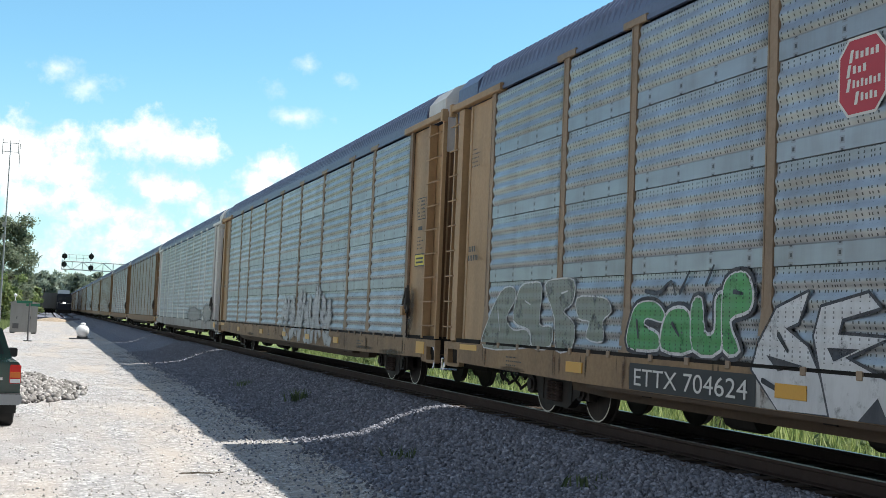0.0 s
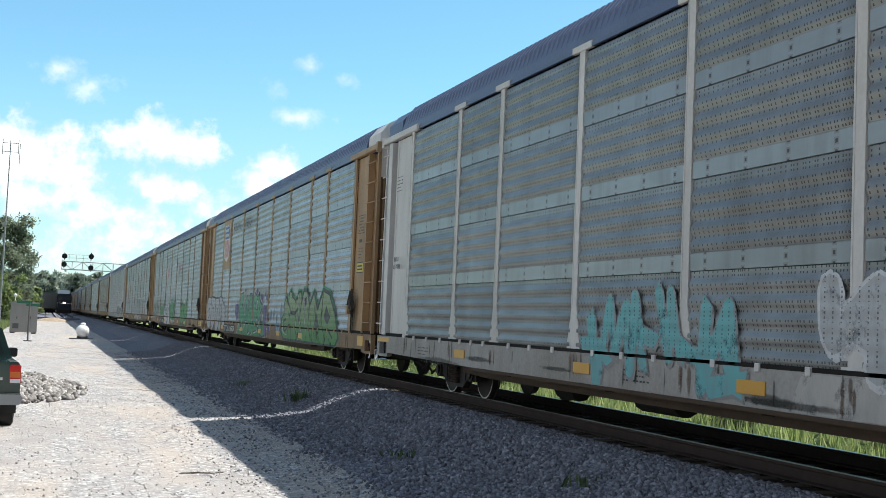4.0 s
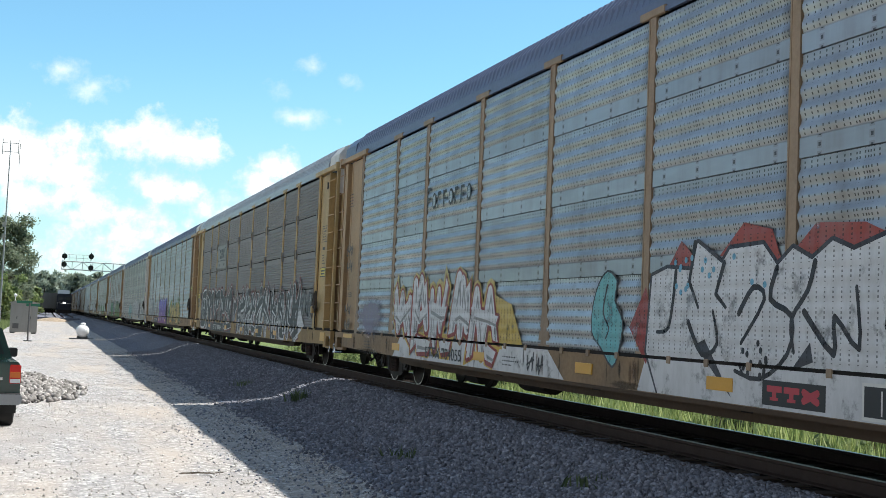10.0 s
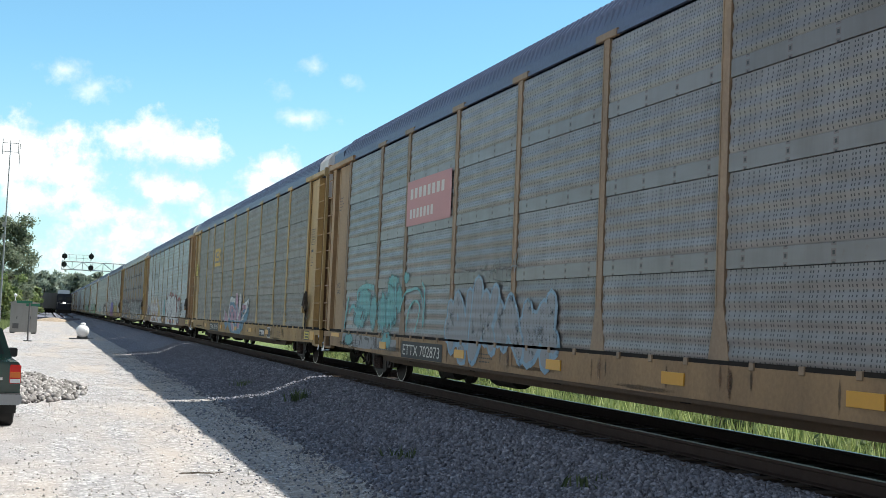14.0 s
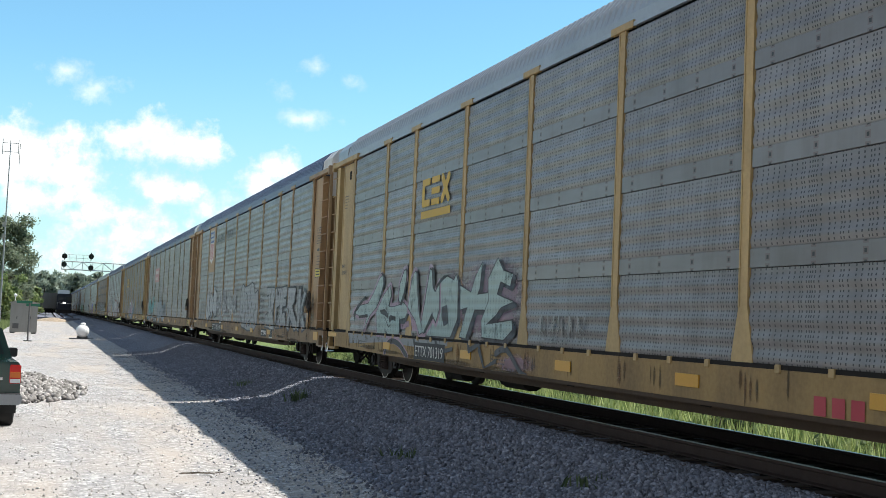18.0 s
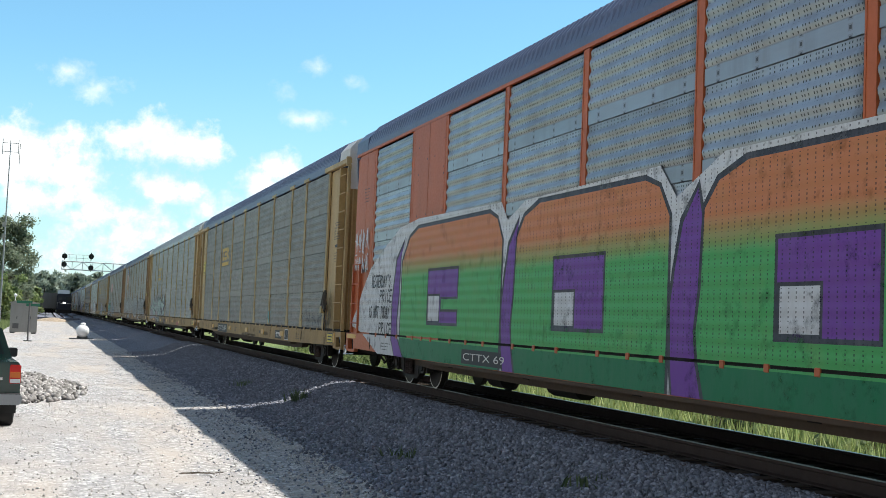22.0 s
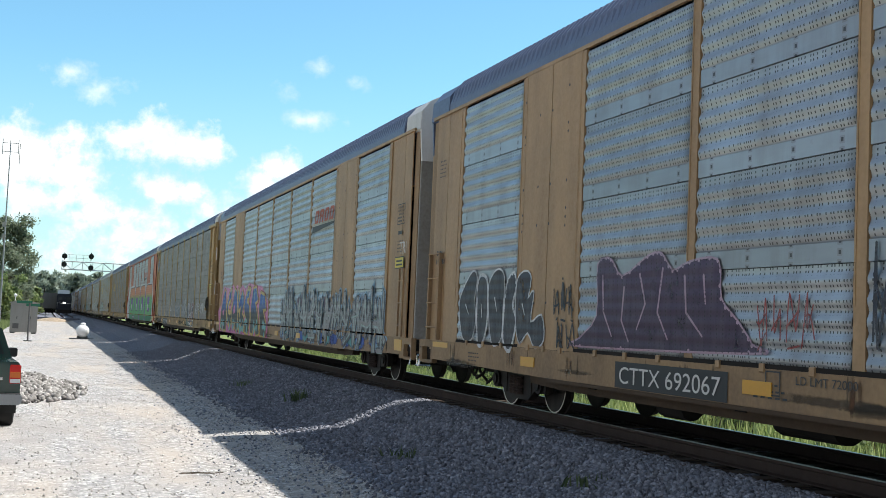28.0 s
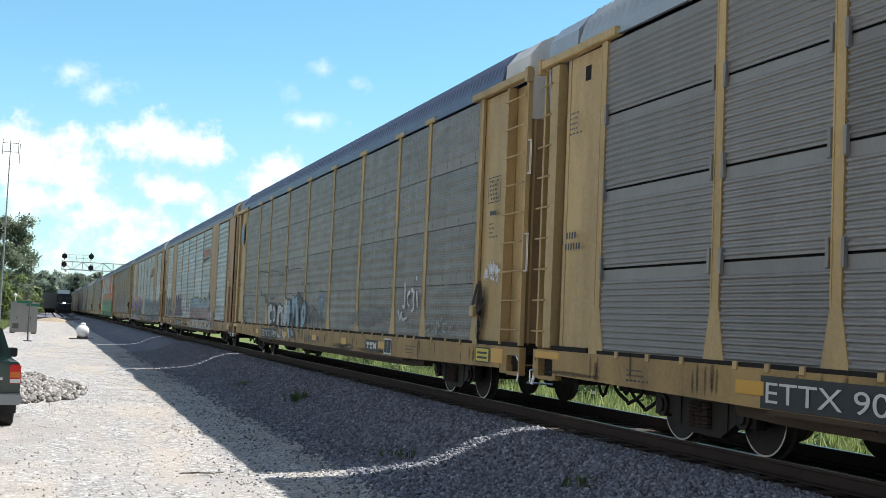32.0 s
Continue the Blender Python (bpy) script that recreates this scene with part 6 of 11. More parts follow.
MARK_GREY = plain("dull_grey_mark", (0.30, 0.29, 0.27), 0.6)
BASE_X = -SIDE - 0.030
SKELETON = {
    "A": "0,0 .5,1 1,0|.2,.4 .8,.4", "B": "0,0 0,1 .7,.95 .8,.7 .2,.52 .9,.35 .8,.03 0,0", "C": "1,.85 .5,1 0,.6 .1,.15 .5,0 1,.12",
    "D": "0,0 0,1 .7,.85 1,.5 .7,.1 0,0", "E": "1,1 0,1 0,0 1,0|0,.52 .8,.52", "I": ".5,0 .5,1", "K": "0,0 0,1|1,1 .1,.5 1,0",
    "M": "0,0 .1,1 .5,.4 .9,1 1,0", "N": "0,0 0,1 1,0 1,1", "O": ".5,0 .05,.3 .05,.7 .5,1 .95,.7 .95,.3 .5,0", "P": "0,0 0,1 .8,.95 .9,.65 .1,.5",
    "R": "0,0 0,1 .8,.95 .9,.65 .1,.5 1,0", "S": "1,.85 .5,1 .05,.75 .9,.35 .5,0 0,.15", "T": "0,1 1,1|.5,1 .5,0", "Y": "0,1 .5,.5 1,1|.5,.5 .4,0", "'": ".5,1 .4,.8",
}


def glyph(ch):
    return [[tuple(map(float, q.split(","))) for q in line.split()] for line in SKELETON[ch].split("|")]


def rounded(pts, steps=3):
    """A smooth line through the points."""
    if len(pts) < 3:
        return pts
    q = [pts[0]] + list(pts) + [pts[-1]]
    out = []
    for p0, p1, p2, p3 in zip(q, q[1:], q[2:], q[3:]):
        for i in range(steps):
            t = i / steps
            out.append(tuple(0.5 * (2 * p1[j] + (p2[j] - p0[j]) * t + (2 * p0[j] - 5 * p1[j] + 4 * p2[j] - p3[j]) * t * t + (3 * p1[j] - p0[j] - 3 * p2[j] + p3[j]) * t ** 3) for j in (0, 1)))
    return out + [pts[-1]]


def scrawl(rng, angular=False):
    """Strokes of a wild letter that cannot be read."""
    n = rng.choice((4, 5, 6))
    top = rng.random() < 0.5
    main = []
    for i in range(n):
        x = 0.05 + 0.9 * i / (n - 1) + rng.uniform(-0.22, 0.22)
        z = rng.uniform(0.72, 1.05) if (i % 2 == 0) == top else rng.uniform(-0.06, 0.34)
        main.append((x, z))
    second = [(rng.uniform(-0.15, 0.3), rng.uniform(0.3, 0.7)), (rng.uniform(0.3, 0.7), rng.uniform(0.35, 0.6)), (rng.uniform(0.8, 1.2), rng.uniform(0.1, 0.8))]
    strokes = [main, second]
    if rng.random() < 0.6:
        strokes.append([(rng.uniform(0.2, 0.9), rng.uniform(-0.1, 0.1)), (rng.uniform(0.7, 1.25), rng.uniform(-0.12, 0.25))])
    return [s if angular else rounded(s) for s in strokes]


class Paint:
    """Flat paint in layers on a car's near side; u back from the leading coupler, z up."""

    def __init__(self):
        self.v, self.f, self.mi, self.mats, self.k = [], [], [], [], 0

    def poly(self, pts, material, layer=0):
        if material not in self.mats:
            self.mats.append(material)
        x = BASE_X - 0.0012 * layer - 0.000012 * (self.k % 90)
        self.k += 1
        y = [(along(u), max(z, 0.585)) for u, z in pts]
        area = sum(a[0] * b[1] - b[0] * a[1] for a, b in zip(y, y[1:] + y[:1]))
        if area > 0:
            y = y[::-1]
        i = len(self.v)
        self.v += [(x, a, z) for a, z in y]
        self.f.append(tuple(range(i, i + len(y))))
        self.mi.append(self.mats.index(material))
        return self

    def rect(self, u0, u1, z0, z1, material, layer=0):
        return self.poly([(u0, z0), (u1, z0), (u1, z1), (u0, z1)], material, layer)

    def disc(self, u, z, ru, rz, material, layer=0, n=20, power=1.0):
        return self.poly([(u + ru * math.cos(2 * math.pi * i / n), z + rz * math.sin(2 * math.pi * i / n)) for i in range(n)], material, layer)

    def line(self, pts, w, material, layer=0, wild=0, taper=(1.0, 1.0), more=0.0):
        hs = [(w * (taper[0] + (taper[1] - taper[0]) * i / max(1, len(pts) - 1)) + more) / 2 for i in range(len(pts))]
        for ((a, b), g), ((c, d), h) in zip(zip(pts, hs), zip(pts[1:], hs[1:])):
            ln = math.hypot(c - a, d - b) or 1e-6
            nx, nz = -(d - b) / ln, (c - a) / ln
            self.poly([(a + nx * g, b + nz * g), (c + nx * h, d + nz * h), (c - nx * h, d - nz * h), (a - nx * g, b - nz * g)], material, layer)
        for i, (a, b) in enumerate(pts):
            if not wild or 0 < i < len(pts) - 1:
                self.disc(a, b, hs[i], hs[i], material, layer, 8)
        h = hs[-1]
        if wild:
            for (a, b), (c, d) in ((pts[1], pts[0]), (pts[-2], pts[-1])):
                ln = math.hypot(c - a, d - b) or 1e-6
                ex, ez = (c - a) / ln, (d - b) / ln
                nx, nz = -ez * h, ex * h
                s = wild if ex >= 0 else -wild
                self.poly([(c + nx, d + nz), (c - nx, d - nz), (c - nx + ex * h * (0.2 + 1.1 * (s < 0)), d - nz + ez * h * (0.2 + 1.1 * (s < 0))), (c + nx + ex * h * (0.2 + 1.1 * (s > 0)), d + nz + ez * h * (0.2 + 1.1 * (s > 0)))], material, layer)
        return self

    def put(self, car, name, label=""):
        me = mesh_from(name, self.v, self.f, self.mats)
        me.polygons.foreach_set("material_index", self.mi)
        ob = part(name, me, car, (0, -OFFSETS.get(INDEX[car.name], 0.0), 0), label)
        return tagged(ob, kind="stuff") if name.startswith("graffiti") else ob


def drawn(car, bodies, fill, edge, rim=0.03, outer=None, aura=0.05, dark=(), dark_paint=None, lines=(), line_paint=None, width=0.05, back=(), back_paint=None, label="", lift=0.0, soft=False):
    """A painted piece drawn shape by shape: bodies with an edge, dark shapes and lines within them, patches behind."""
    p = Paint()
    for q in back:
        p.poly(q, back_paint, 0)
    for i, q in enumerate(bodies):
        k = 1 + lift + 1.3 * i
        if soft:
            q = rounded([q[-1]] + list(q) + [q[0], q[1]])[3:-4]
        ring = list(q) + [q[0]]
        if outer:
            p.line(ring, 2 * (rim + aura), outer, 0.5 + lift)
        p.line(ring, 2 * rim, edge, k)
        p.poly(q, fill, k + 0.5)
    top = 2 + lift + 1.3 * len(bodies)
    for q in dark:
        p.poly(q, dark_paint or edge, top)
    for q in lines:
        p.line(rounded(q) if len(q) > 3 else q, width, line_paint or edge, top + 0.6, 0, (1.15, 0.7))
    return p.put(car, "graffiti", label)


def letters_of(text, count, rng, angular=False):
    return [glyph(c) if c in SKELETON else None for c in text] if text else [scrawl(rng, angular) for _ in range(count)]


def graffiti(car, u0, u1, z0, z1, fill, edge, halo=None, text="", count=5, w=0.2, seed=1, rim=0.035, shine=None, slant=0.12, name="graffiti", label="", aura=0.12, wild=1, inner=None, depth=0.0, solid=None):
    """Thick outlined letters between u0 and u1; halo: a colour sprayed round them."""
    rng = random.Random(seed)
    p = Paint()
    shapes = letters_of(text, count, rng, bool(wild))
    cell = (u1 - u0) / len(shapes)
    zt = z1 - z0 - w
    for i, shape in enumerate(shapes):
        if shape is None:
            continue
        lift, tall, tilt = rng.uniform(-0.05, 0.05) * zt, rng.uniform(0.88, 1.06), rng.uniform(-0.06, 0.1) + slant
        up = 1.25 * (i if i % 2 == 0 else len(shapes) - i)
        for stroke in shape:
            tp = (rng.uniform(0.8, 1.25), rng.uniform(0.6, 1.05)) if not text else (rng.uniform(0.95, 1.15), rng.uniform(0.75, 1.0))
            pts = []
            for a, b in stroke:
                z = z0 + w / 2 + lift + max(-0.05, b * tall) * zt
                pts.append((u0 + cell * i + cell * 0.1 + a * (cell * 0.98 - w * 0.6) + tilt * (b - 0.5) * 0.6, z))
            if halo:
                p.line(pts, w + 2 * rim + 2 * aura, halo, 0, wild)
            for s in range(1 + int(depth / 0.04)):
                p.line([(a + 0.03 + 0.04 * s, b - 0.035 - 0.02 * s) for a, b in pts], w, solid or edge, 0.9 + up, wild, tp, 2 * rim)
            p.line(pts, w, edge, 1 + up, wild, tp, 2 * rim)
            p.line(pts, w, fill, 2 + up, wild, tp)
            if inner:
                p.line([(a + w * 0.2, b - w * 0.24) for a, b in pts], w * 0.22, inner, 2.2 + up, wild, tp)
            if shine:
                p.line([(a - w * 0.22, b + w * 0.2) for a, b in pts[: max(2, len(pts) // 2)]], 0.025, shine, 2.2 + up)
    return p.put(car, name, label)


def tag(car, u0, u1, z0, z1, colour, count=4, w=0.03, seed=1, text="", label=""):
    rng = random.Random(seed)
    p = Paint()
    shapes = letters_of(text, count, rng)
    cell = (u1 - u0) / len(shapes)
    for i, shape in enumerate(shapes):
        if shape is None:
            continue
        dz = rng.uniform(-0.06, 0.06) * (z1 - z0)
        for s in shape:
            p.line([(u0 + cell * (i + 0.1 + 0.75 * a) + 0.1 * (b - 0.5) * cell, z0 + dz + (z1 - z0) * b) for a, b in s], w, colour, 4)
    return p.put(car, "graffiti_tag", label)


SOFT = {}


def softened(material):
    """The same paint, thinned towards a patch's rim and broken up by the weather."""
    if material.name not in SOFT:
        m = material.copy()
        m.name = "thin_" + material.name
        n, l = m.node_tree.nodes, m.node_tree.links
        at = n.new("ShaderNodeAttribute")
        at.attribute_name = "cover"
        grain = noise_node(n, l, coords(n), 9.0, 6, 0.7)
        f = ramp_fac(n, l, maths(n, l, "ADD", at.outputs["Fac"], maths(n, l, "MULTIPLY", maths(n, l, "SUBTRACT", grain, 0.5), 0.9)), 0.08, 0.42)
        ms, tr = n.new("ShaderNodeMixShader"), n.new("ShaderNodeBsdfTransparent")
        l.new(maths(n, l, "MULTIPLY", f, 0.5 if "grease" in material.name or "rust" in material.name or "faded" in material.name else 0.88), ms.inputs[0])
        l.new(tr.outputs[0], ms.inputs[1])
        l.new(n["Principled BSDF"].outputs[0], ms.inputs[2])
        l.new(ms.outputs[0], n["Material Output"].inputs[0])
        SOFT[material.name] = m
    return SOFT[material.name]


def haze(car, spots, material, label="", layer=0):
    """Ragged soft patches of sprayed colour: (u, z, ru, rz)."""
    rng = random.Random(len(spots) + int(spots[0][0] * 10))
    v, f, cover = [], [], []
    for j, (u, z, ru, rz) in enumerate(spots):
        n, k, x = 22, len(v), BASE_X - 0.0012 * layer - 0.00002 * j
        v.append((x, along(u), z))
        cover.append(1.0)
        for i in range(n):
            t, q = 6.283 * i / n, rng.uniform(0.85, 1.15)
            v.append((x, along(u + ru * q * 1.15 * math.cos(t)), z + rz * q * 1.15 * math.sin(t)))
            cover.append(0.0)
        f += [(k, k + 1 + i, k + 1 + (i + 1) % n) for i in range(n)]
    me = mesh_from("graffiti_patch", v, f, softened(material))
    me.attributes.new("cover", "FLOAT", "POINT").data.foreach_set("value", cover)
    return tagged(part("graffiti_patch" if "graffiti" in label or not label else "stain", me, car, (0, -OFFSETS.get(INDEX[car.name], 0.0), 0), label), kind="stuff")


def bars(p, u0, u1, z0, z1, count, material, gaps=(), layer=2, fill=0.68):
    step = (u1 - u0) / count
    for i in range(count):
        if i not in gaps:
            p.rect(u0 + i * step, u0 + (i + fill) * step, z0, z1, material, layer)


def number_panel(car, text, u0, u1, z0=0.58, z1=0.90, dark=True):
    p = Paint()
    if dark:
        p.rect(u0, u1, z0, z1, PLATE_BLACK, 4)
    if dark:
        p.put(car, "number_panel", "black number panel")
    words(car, text, u0 + 0.05 * (u1 - u0), u1 - 0.05 * (u1 - u0), z0 + 0.06, z1 - 0.06, LETTER_WHITE if dark else LETTER_DARK, "car number", 0.012)


def small_print(car, rng, flush):
    p = Paint()
    # data box on the trailing end
    u, z = 27.25, 3.22
    for a, b, c, d in ((0, 0.55, 0, 0.015), (0, 0.55, 0.40, 0.415), (0, 0.015, 0, 0.41), (0.535, 0.55, 0, 0.41)):
        p.rect(u + a, u + b, z + c, z + d, LETTER_DARK, 1)
    for i in range(5):
        bars(p, u + 0.06, u + 0.5, z + 0.05 + i * 0.07, z + 0.085 + i * 0.07, 6, LETTER_DARK, (rng.randrange(6),), 1, 0.6)
    p.rect(27.36, 27.62, 3.02, 3.09, LETTER_DARK, 1)
    for i in range(4):
        bars(p, 27.34, 27.34 + rng.uniform(0.2, 0.4), 2.66 + i * 0.07, 2.685 + i * 0.07, rng.randrange(4, 7), LETTER_DARK, (), 1, 0.6)
    # initials and number as bars on the leading end
    lines = MARKS.get(INDEX[car.name])
    if lines:
        for i, text in enumerate(lines):
            mu, mz = MARK_AT.get(INDEX[car.name], (1.32, 2.60))
            words(car, text, mu, mu + 0.03 + 0.078 * len(text), mz - 0.11 - 0.155 * i, mz - 0.155 * i, LETTER_DARK, "stencilled mark")
    else:
        bars(p, 1.30, 1.64, 2.48, 2.57, 4, LETTER_DARK, (), 1, 0.55)
        bars(p, 1.28, 1.78, 2.33, 2.42, 6, LETTER_DARK, (), 1, 0.55)
    for i in range(5):
        bars(p, 1.3, 1.3 + rng.uniform(0.25, 0.45), 3.9 + i * 0.07, 3.922 + i * 0.07, rng.randrange(4, 8), LETTER_DARK, (), 1, 0.6)
    # load limits on the sill
    for u in (3.2, 11.6, 23.0):
        for i in range(3):
            bars(p, u, u + rng.uniform(0.4, 0.7), 0.68 + i * 0.06, 0.70 + i * 0.06, rng.randrange(5, 9), LETTER_DARK, (), 1, 0.6)
    tagged(p.put(car, "stencil_print"), "small dark stencilled bars", kind="stuff")
    q = Paint()
    high = rng.random() < 0.6 or INDEX[car.name] == 13
    u, z = (27.22, 2.33) if high else (26.95, 0.68)
    q.rect(u, u + 0.62, z, z + 0.24, LETTER_DARK, 4)
    q.rect(u + 0.02, u + 0.60, z + 0.02, z + 0.22, SIGN_YELLOW, 5)
    for i in range(2):
        q.rect(u + 0.09, u + 0.53, z + 0.06 + i * 0.075, z + 0.095 + i * 0.075, LETTER_DARK, 6)
    q.put(car, "notice_panel", "small yellow notice with dark bars")


def words(car, text, u0, u1, z0, z1, material, label="", out=0.010):
    cu = bpy.data.curves.new("lettering", "FONT")
    cu.body = text
    cu.offset = 0.0
    ob = bpy.data.objects.new("lettering", cu)
    scene.collection.objects.link(ob)
    me = bpy.data.meshes.new_from_object(ob.evaluated_get(bpy.context.evaluated_depsgraph_get()))
    bpy.data.objects.remove(ob)
    xs, ys = [v.co.x for v in me.vertices], [v.co.y for v in me.vertices]
    sx, sy = (u1 - u0) / (max(xs) - min(xs)), (z1 - z0) / (max(ys) - min(ys))
    x_lo, y_lo = min(xs), min(ys)
    for v in me.vertices:
        v.co = (BASE_X - out, along(u0 + (v.co.x - x_lo) * sx), z0 + (v.co.y - y_lo) * sy)
    me.materials.append(material)
    tagged(part("lettering", me, car, (0, -OFFSETS.get(INDEX[car.name], 0.0), 0), label), kind="stuff")


def octagon(car, u0, u1, z0, z1):
    p = Paint()
    cu, cz, ru, rz = (u0 + u1) / 2, (z0 + z1) / 2, (u1 - u0) / 2, (z1 - z0) / 2
    for s, m, layer in ((1.0, LETTER_WHITE, 0), (0.93, P_RED, 1)):
        c = 0.42
        p.poly([(cu + ru * s * a, cz + rz * s * b) for a, b in ((-1, -1 + c), (-1 + c, -1), (1 - c, -1), (1, -1 + c), (1, 1 - c), (1 - c, 1), (-1 + c, 1), (-1, 1 - c))], m, layer)
    for i, (a, b, k) in enumerate(((-0.55, 0.75, 5), (-0.65, 0.25, 3), (-0.65, 0.82, 7), (-0.3, 0.7, 4))):
        z = cz + rz * (0.52 - i * 0.36)
        p.poly([(cu + ru * a, z - rz * 0.15), (cu + ru * (a + 0.13), z - rz * 0.15), (cu + ru * (a + 0.2), z + rz * 0.17), (cu + ru * (a + 0.07), z + rz * 0.17)], LETTER_WHITE, 2)
        for j in range(k):
            c = a + 0.27 + (b - a - 0.27) * j / k
            p.rect(cu + ru * c, cu + ru * (c + 0.6 * (b - a - 0.27) / k), z - rz * 0.08, z + rz * (0.08 if j % 2 else 0.12), LETTER_WHITE, 2)
    p.put(car, "octagon_emblem", "red octagonal emblem with white bars")


def shield(car, u0, u1, z0, z1):
    p = Paint()
    p.rect(5.18, 6.98, 3.05, 4.98, TAN, 0)
    cu, w, h = (u0 + u1) / 2, (u1 - u0) / 2, z1 - z0
    out = [(-0.85, 1.0), (-0.45, 0.93), (0, 1.0), (0.45, 0.93), (0.85, 1.0), (1.0, 0.86), (0.93, 0.62), (1.0, 0.3), (0.8, 0.12), (0.3, 0.05), (0, 0), (-0.3, 0.05), (-0.8, 0.12), (-1.0, 0.3), (-0.93, 0.62), (-1.0, 0.86)]
    p.poly([(cu + a * w, z0 + b * h) for a, b in out], LETTER_WHITE, 1)
    up = [(a * 0.9, 0.03 + b * 0.94) for a, b in out if b >= 0.6]
    p.poly([(cu + a * w, z0 + b * h) for a, b in up], P_BLUE, 2)
    for i in range(6):
        a = -0.74 + i * 0.262
        lo = 0.16 - 0.06 * (1 - abs(a + 0.08) / 0.8)
        p.rect(cu + a * w, cu + (a + 0.15) * w, z0 + lo * h, z0 + 0.585 * h, P_RED, 2)
    for i, (a, n) in enumerate(((0.62, 5), (0.72, 7))):
        bars(p, cu - a * w, cu + a * w, z0 + (0.80 - i * 0.13) * h, z0 + (0.88 - i * 0.13) * h, n, LETTER_WHITE, (), 3)
    p.put(car, "shield_emblem", "blue, red and white striped shield on a tan panel")


def three_blocks(car, u0, u1, z0, z1, material, underline=True):
    p = Paint()
    if underline:
        p.rect(u0, u1, z0, z0 + 0.14, material, 1)
        z0 += 0.22
    s, h = (u1 - u0) / 3, z1 - z0
    for i in range(3):
        a, b = u0 + s * i + 0.03, u0 + s * (i + 1) - 0.06
        if i == 0:
            for q in ((a, b, z1 - 0.13, z1), (a, b, z0, z0 + 0.13), (a, a + 0.16, z0, z1)):
                p.rect(*q, material, 1)
        elif i == 1:
            for q in ((a, b, z1 - 0.12, z1), (a, b, z0 + h / 2 - 0.06, z0 + h / 2 + 0.06), (a, b, z0, z0 + 0.12)):
                p.rect(*q, material, 1)
        else:
            p.line([(a + 0.06, z0 + 0.06), (b - 0.06, z1 - 0.06)], 0.15, material, 1).line([(a + 0.06, z1 - 0.06), (b - 0.06, z0 + 0.06)], 0.15, material, 2)
    p.put(car, "railway_emblem", "yellow block emblem over a bar" if underline else "dark block emblem")


def slanted_blocks(car, u0, u1, z0, z1, tilt=0.18):
    p = Paint()
    s = (u1 - u0 - 0.3) / 4
    for i in range(4):
        a = u0 + 0.25 + s * i
        h = z1 - z0 - 0.24
        for e, f, lo, hi in ((0.0, 0.24, 0.0, 1.0), (0.52, 0.76, 0.0 if i % 2 else 0.1, 0.9), (0.2, 0.7, 0.78, 1.0), (0.2, 0.7, 0.0, 0.22) if i != 1 else (0.2, 0.6, 0.4, 0.6)):
            p.poly([(a + s * e + 0.12 * lo, z0 + 0.24 + h * lo), (a + s * f + 0.12 * lo, z0 + 0.24 + h * lo), (a + s * f + 0.12 * hi, z0 + 0.24 + h * hi), (a + s * e + 0.12 * hi, z0 + 0.24 + h * hi)], P_ORANGE, 1)
    p.poly([(u0, z0), (u0 + 0.06, z0 + 0.17), (u1, z0 + 0.19), (u1 - 0.1, z0 + 0.13)], LETTER_DARK, 1)
    p.put(car, "railway_emblem", "orange-red slanted blocks over a dark swoosh")


def thin_name(car, u0, u1, z0, z1):
    p = Paint()
    s = (u1 - u0) / 8
    for i in range(8):
        a, h = u0 + s * i, (z1 - z0) * (1.0 if i in (0,) else 0.72)
        if i % 3 == 1:
            p.disc(a + s * 0.36, z0 + h / 2, s * 0.34, h / 2, LETTER_DARK, 1, 14).disc(a + s * 0.36, z0 + h / 2, s * 0.22, h * 0.34, GALV, 2, 14)
        elif i % 3 == 2:
            p.rect(a, a + s * 0.16, z0, z0 + h, LETTER_DARK, 1).rect(a, a + s * 0.55, z0 + h * 0.78, z0 + h, LETTER_DARK, 1)
        else:
            p.rect(a, a + s * 0.16, z0, z0 + h, LETTER_DARK, 1).rect(a, a + s * 0.62, z0 + h * 0.84, z0 + h, LETTER_DARK, 1).rect(a, a + s * 0.55, z0 + h * 0.42, z0 + h * 0.56, LETTER_DARK, 1)
    p.put(car, "railway_name", "dark name drawn as thin bars")


def round_emblem(car, u, z, r):
    p = Paint()
    p.disc(u, z, r, r * 1.12, RING_GREY, 1, 32)
    for i in range(24):
        if i in (0, 1, 11, 12, 13, 23):
            continue
        t = 6.283 * i / 24
        p.line([(u + r * 0.76 * math.cos(t), z + r * 0.86 * math.sin(t)), (u + r * 0.92 * math.cos(t), z + r * 1.03 * math.sin(t))], 0.035, LETTER_WHITE, 2)
    p.disc(u, z, r * 0.64, r * 0.72, MARK_PALE, 3, 28)
    w = r * 0.24
    p.rect(u - r * 0.60, u + r * 0.60, z - w, z + w, P_CROSS, 4).rect(u - w, u + w, z - r * 0.69, z + r * 0.69, P_CROSS, 5)
    p.put(car, "round_emblem", "round grey emblem with a sky-blue cross")


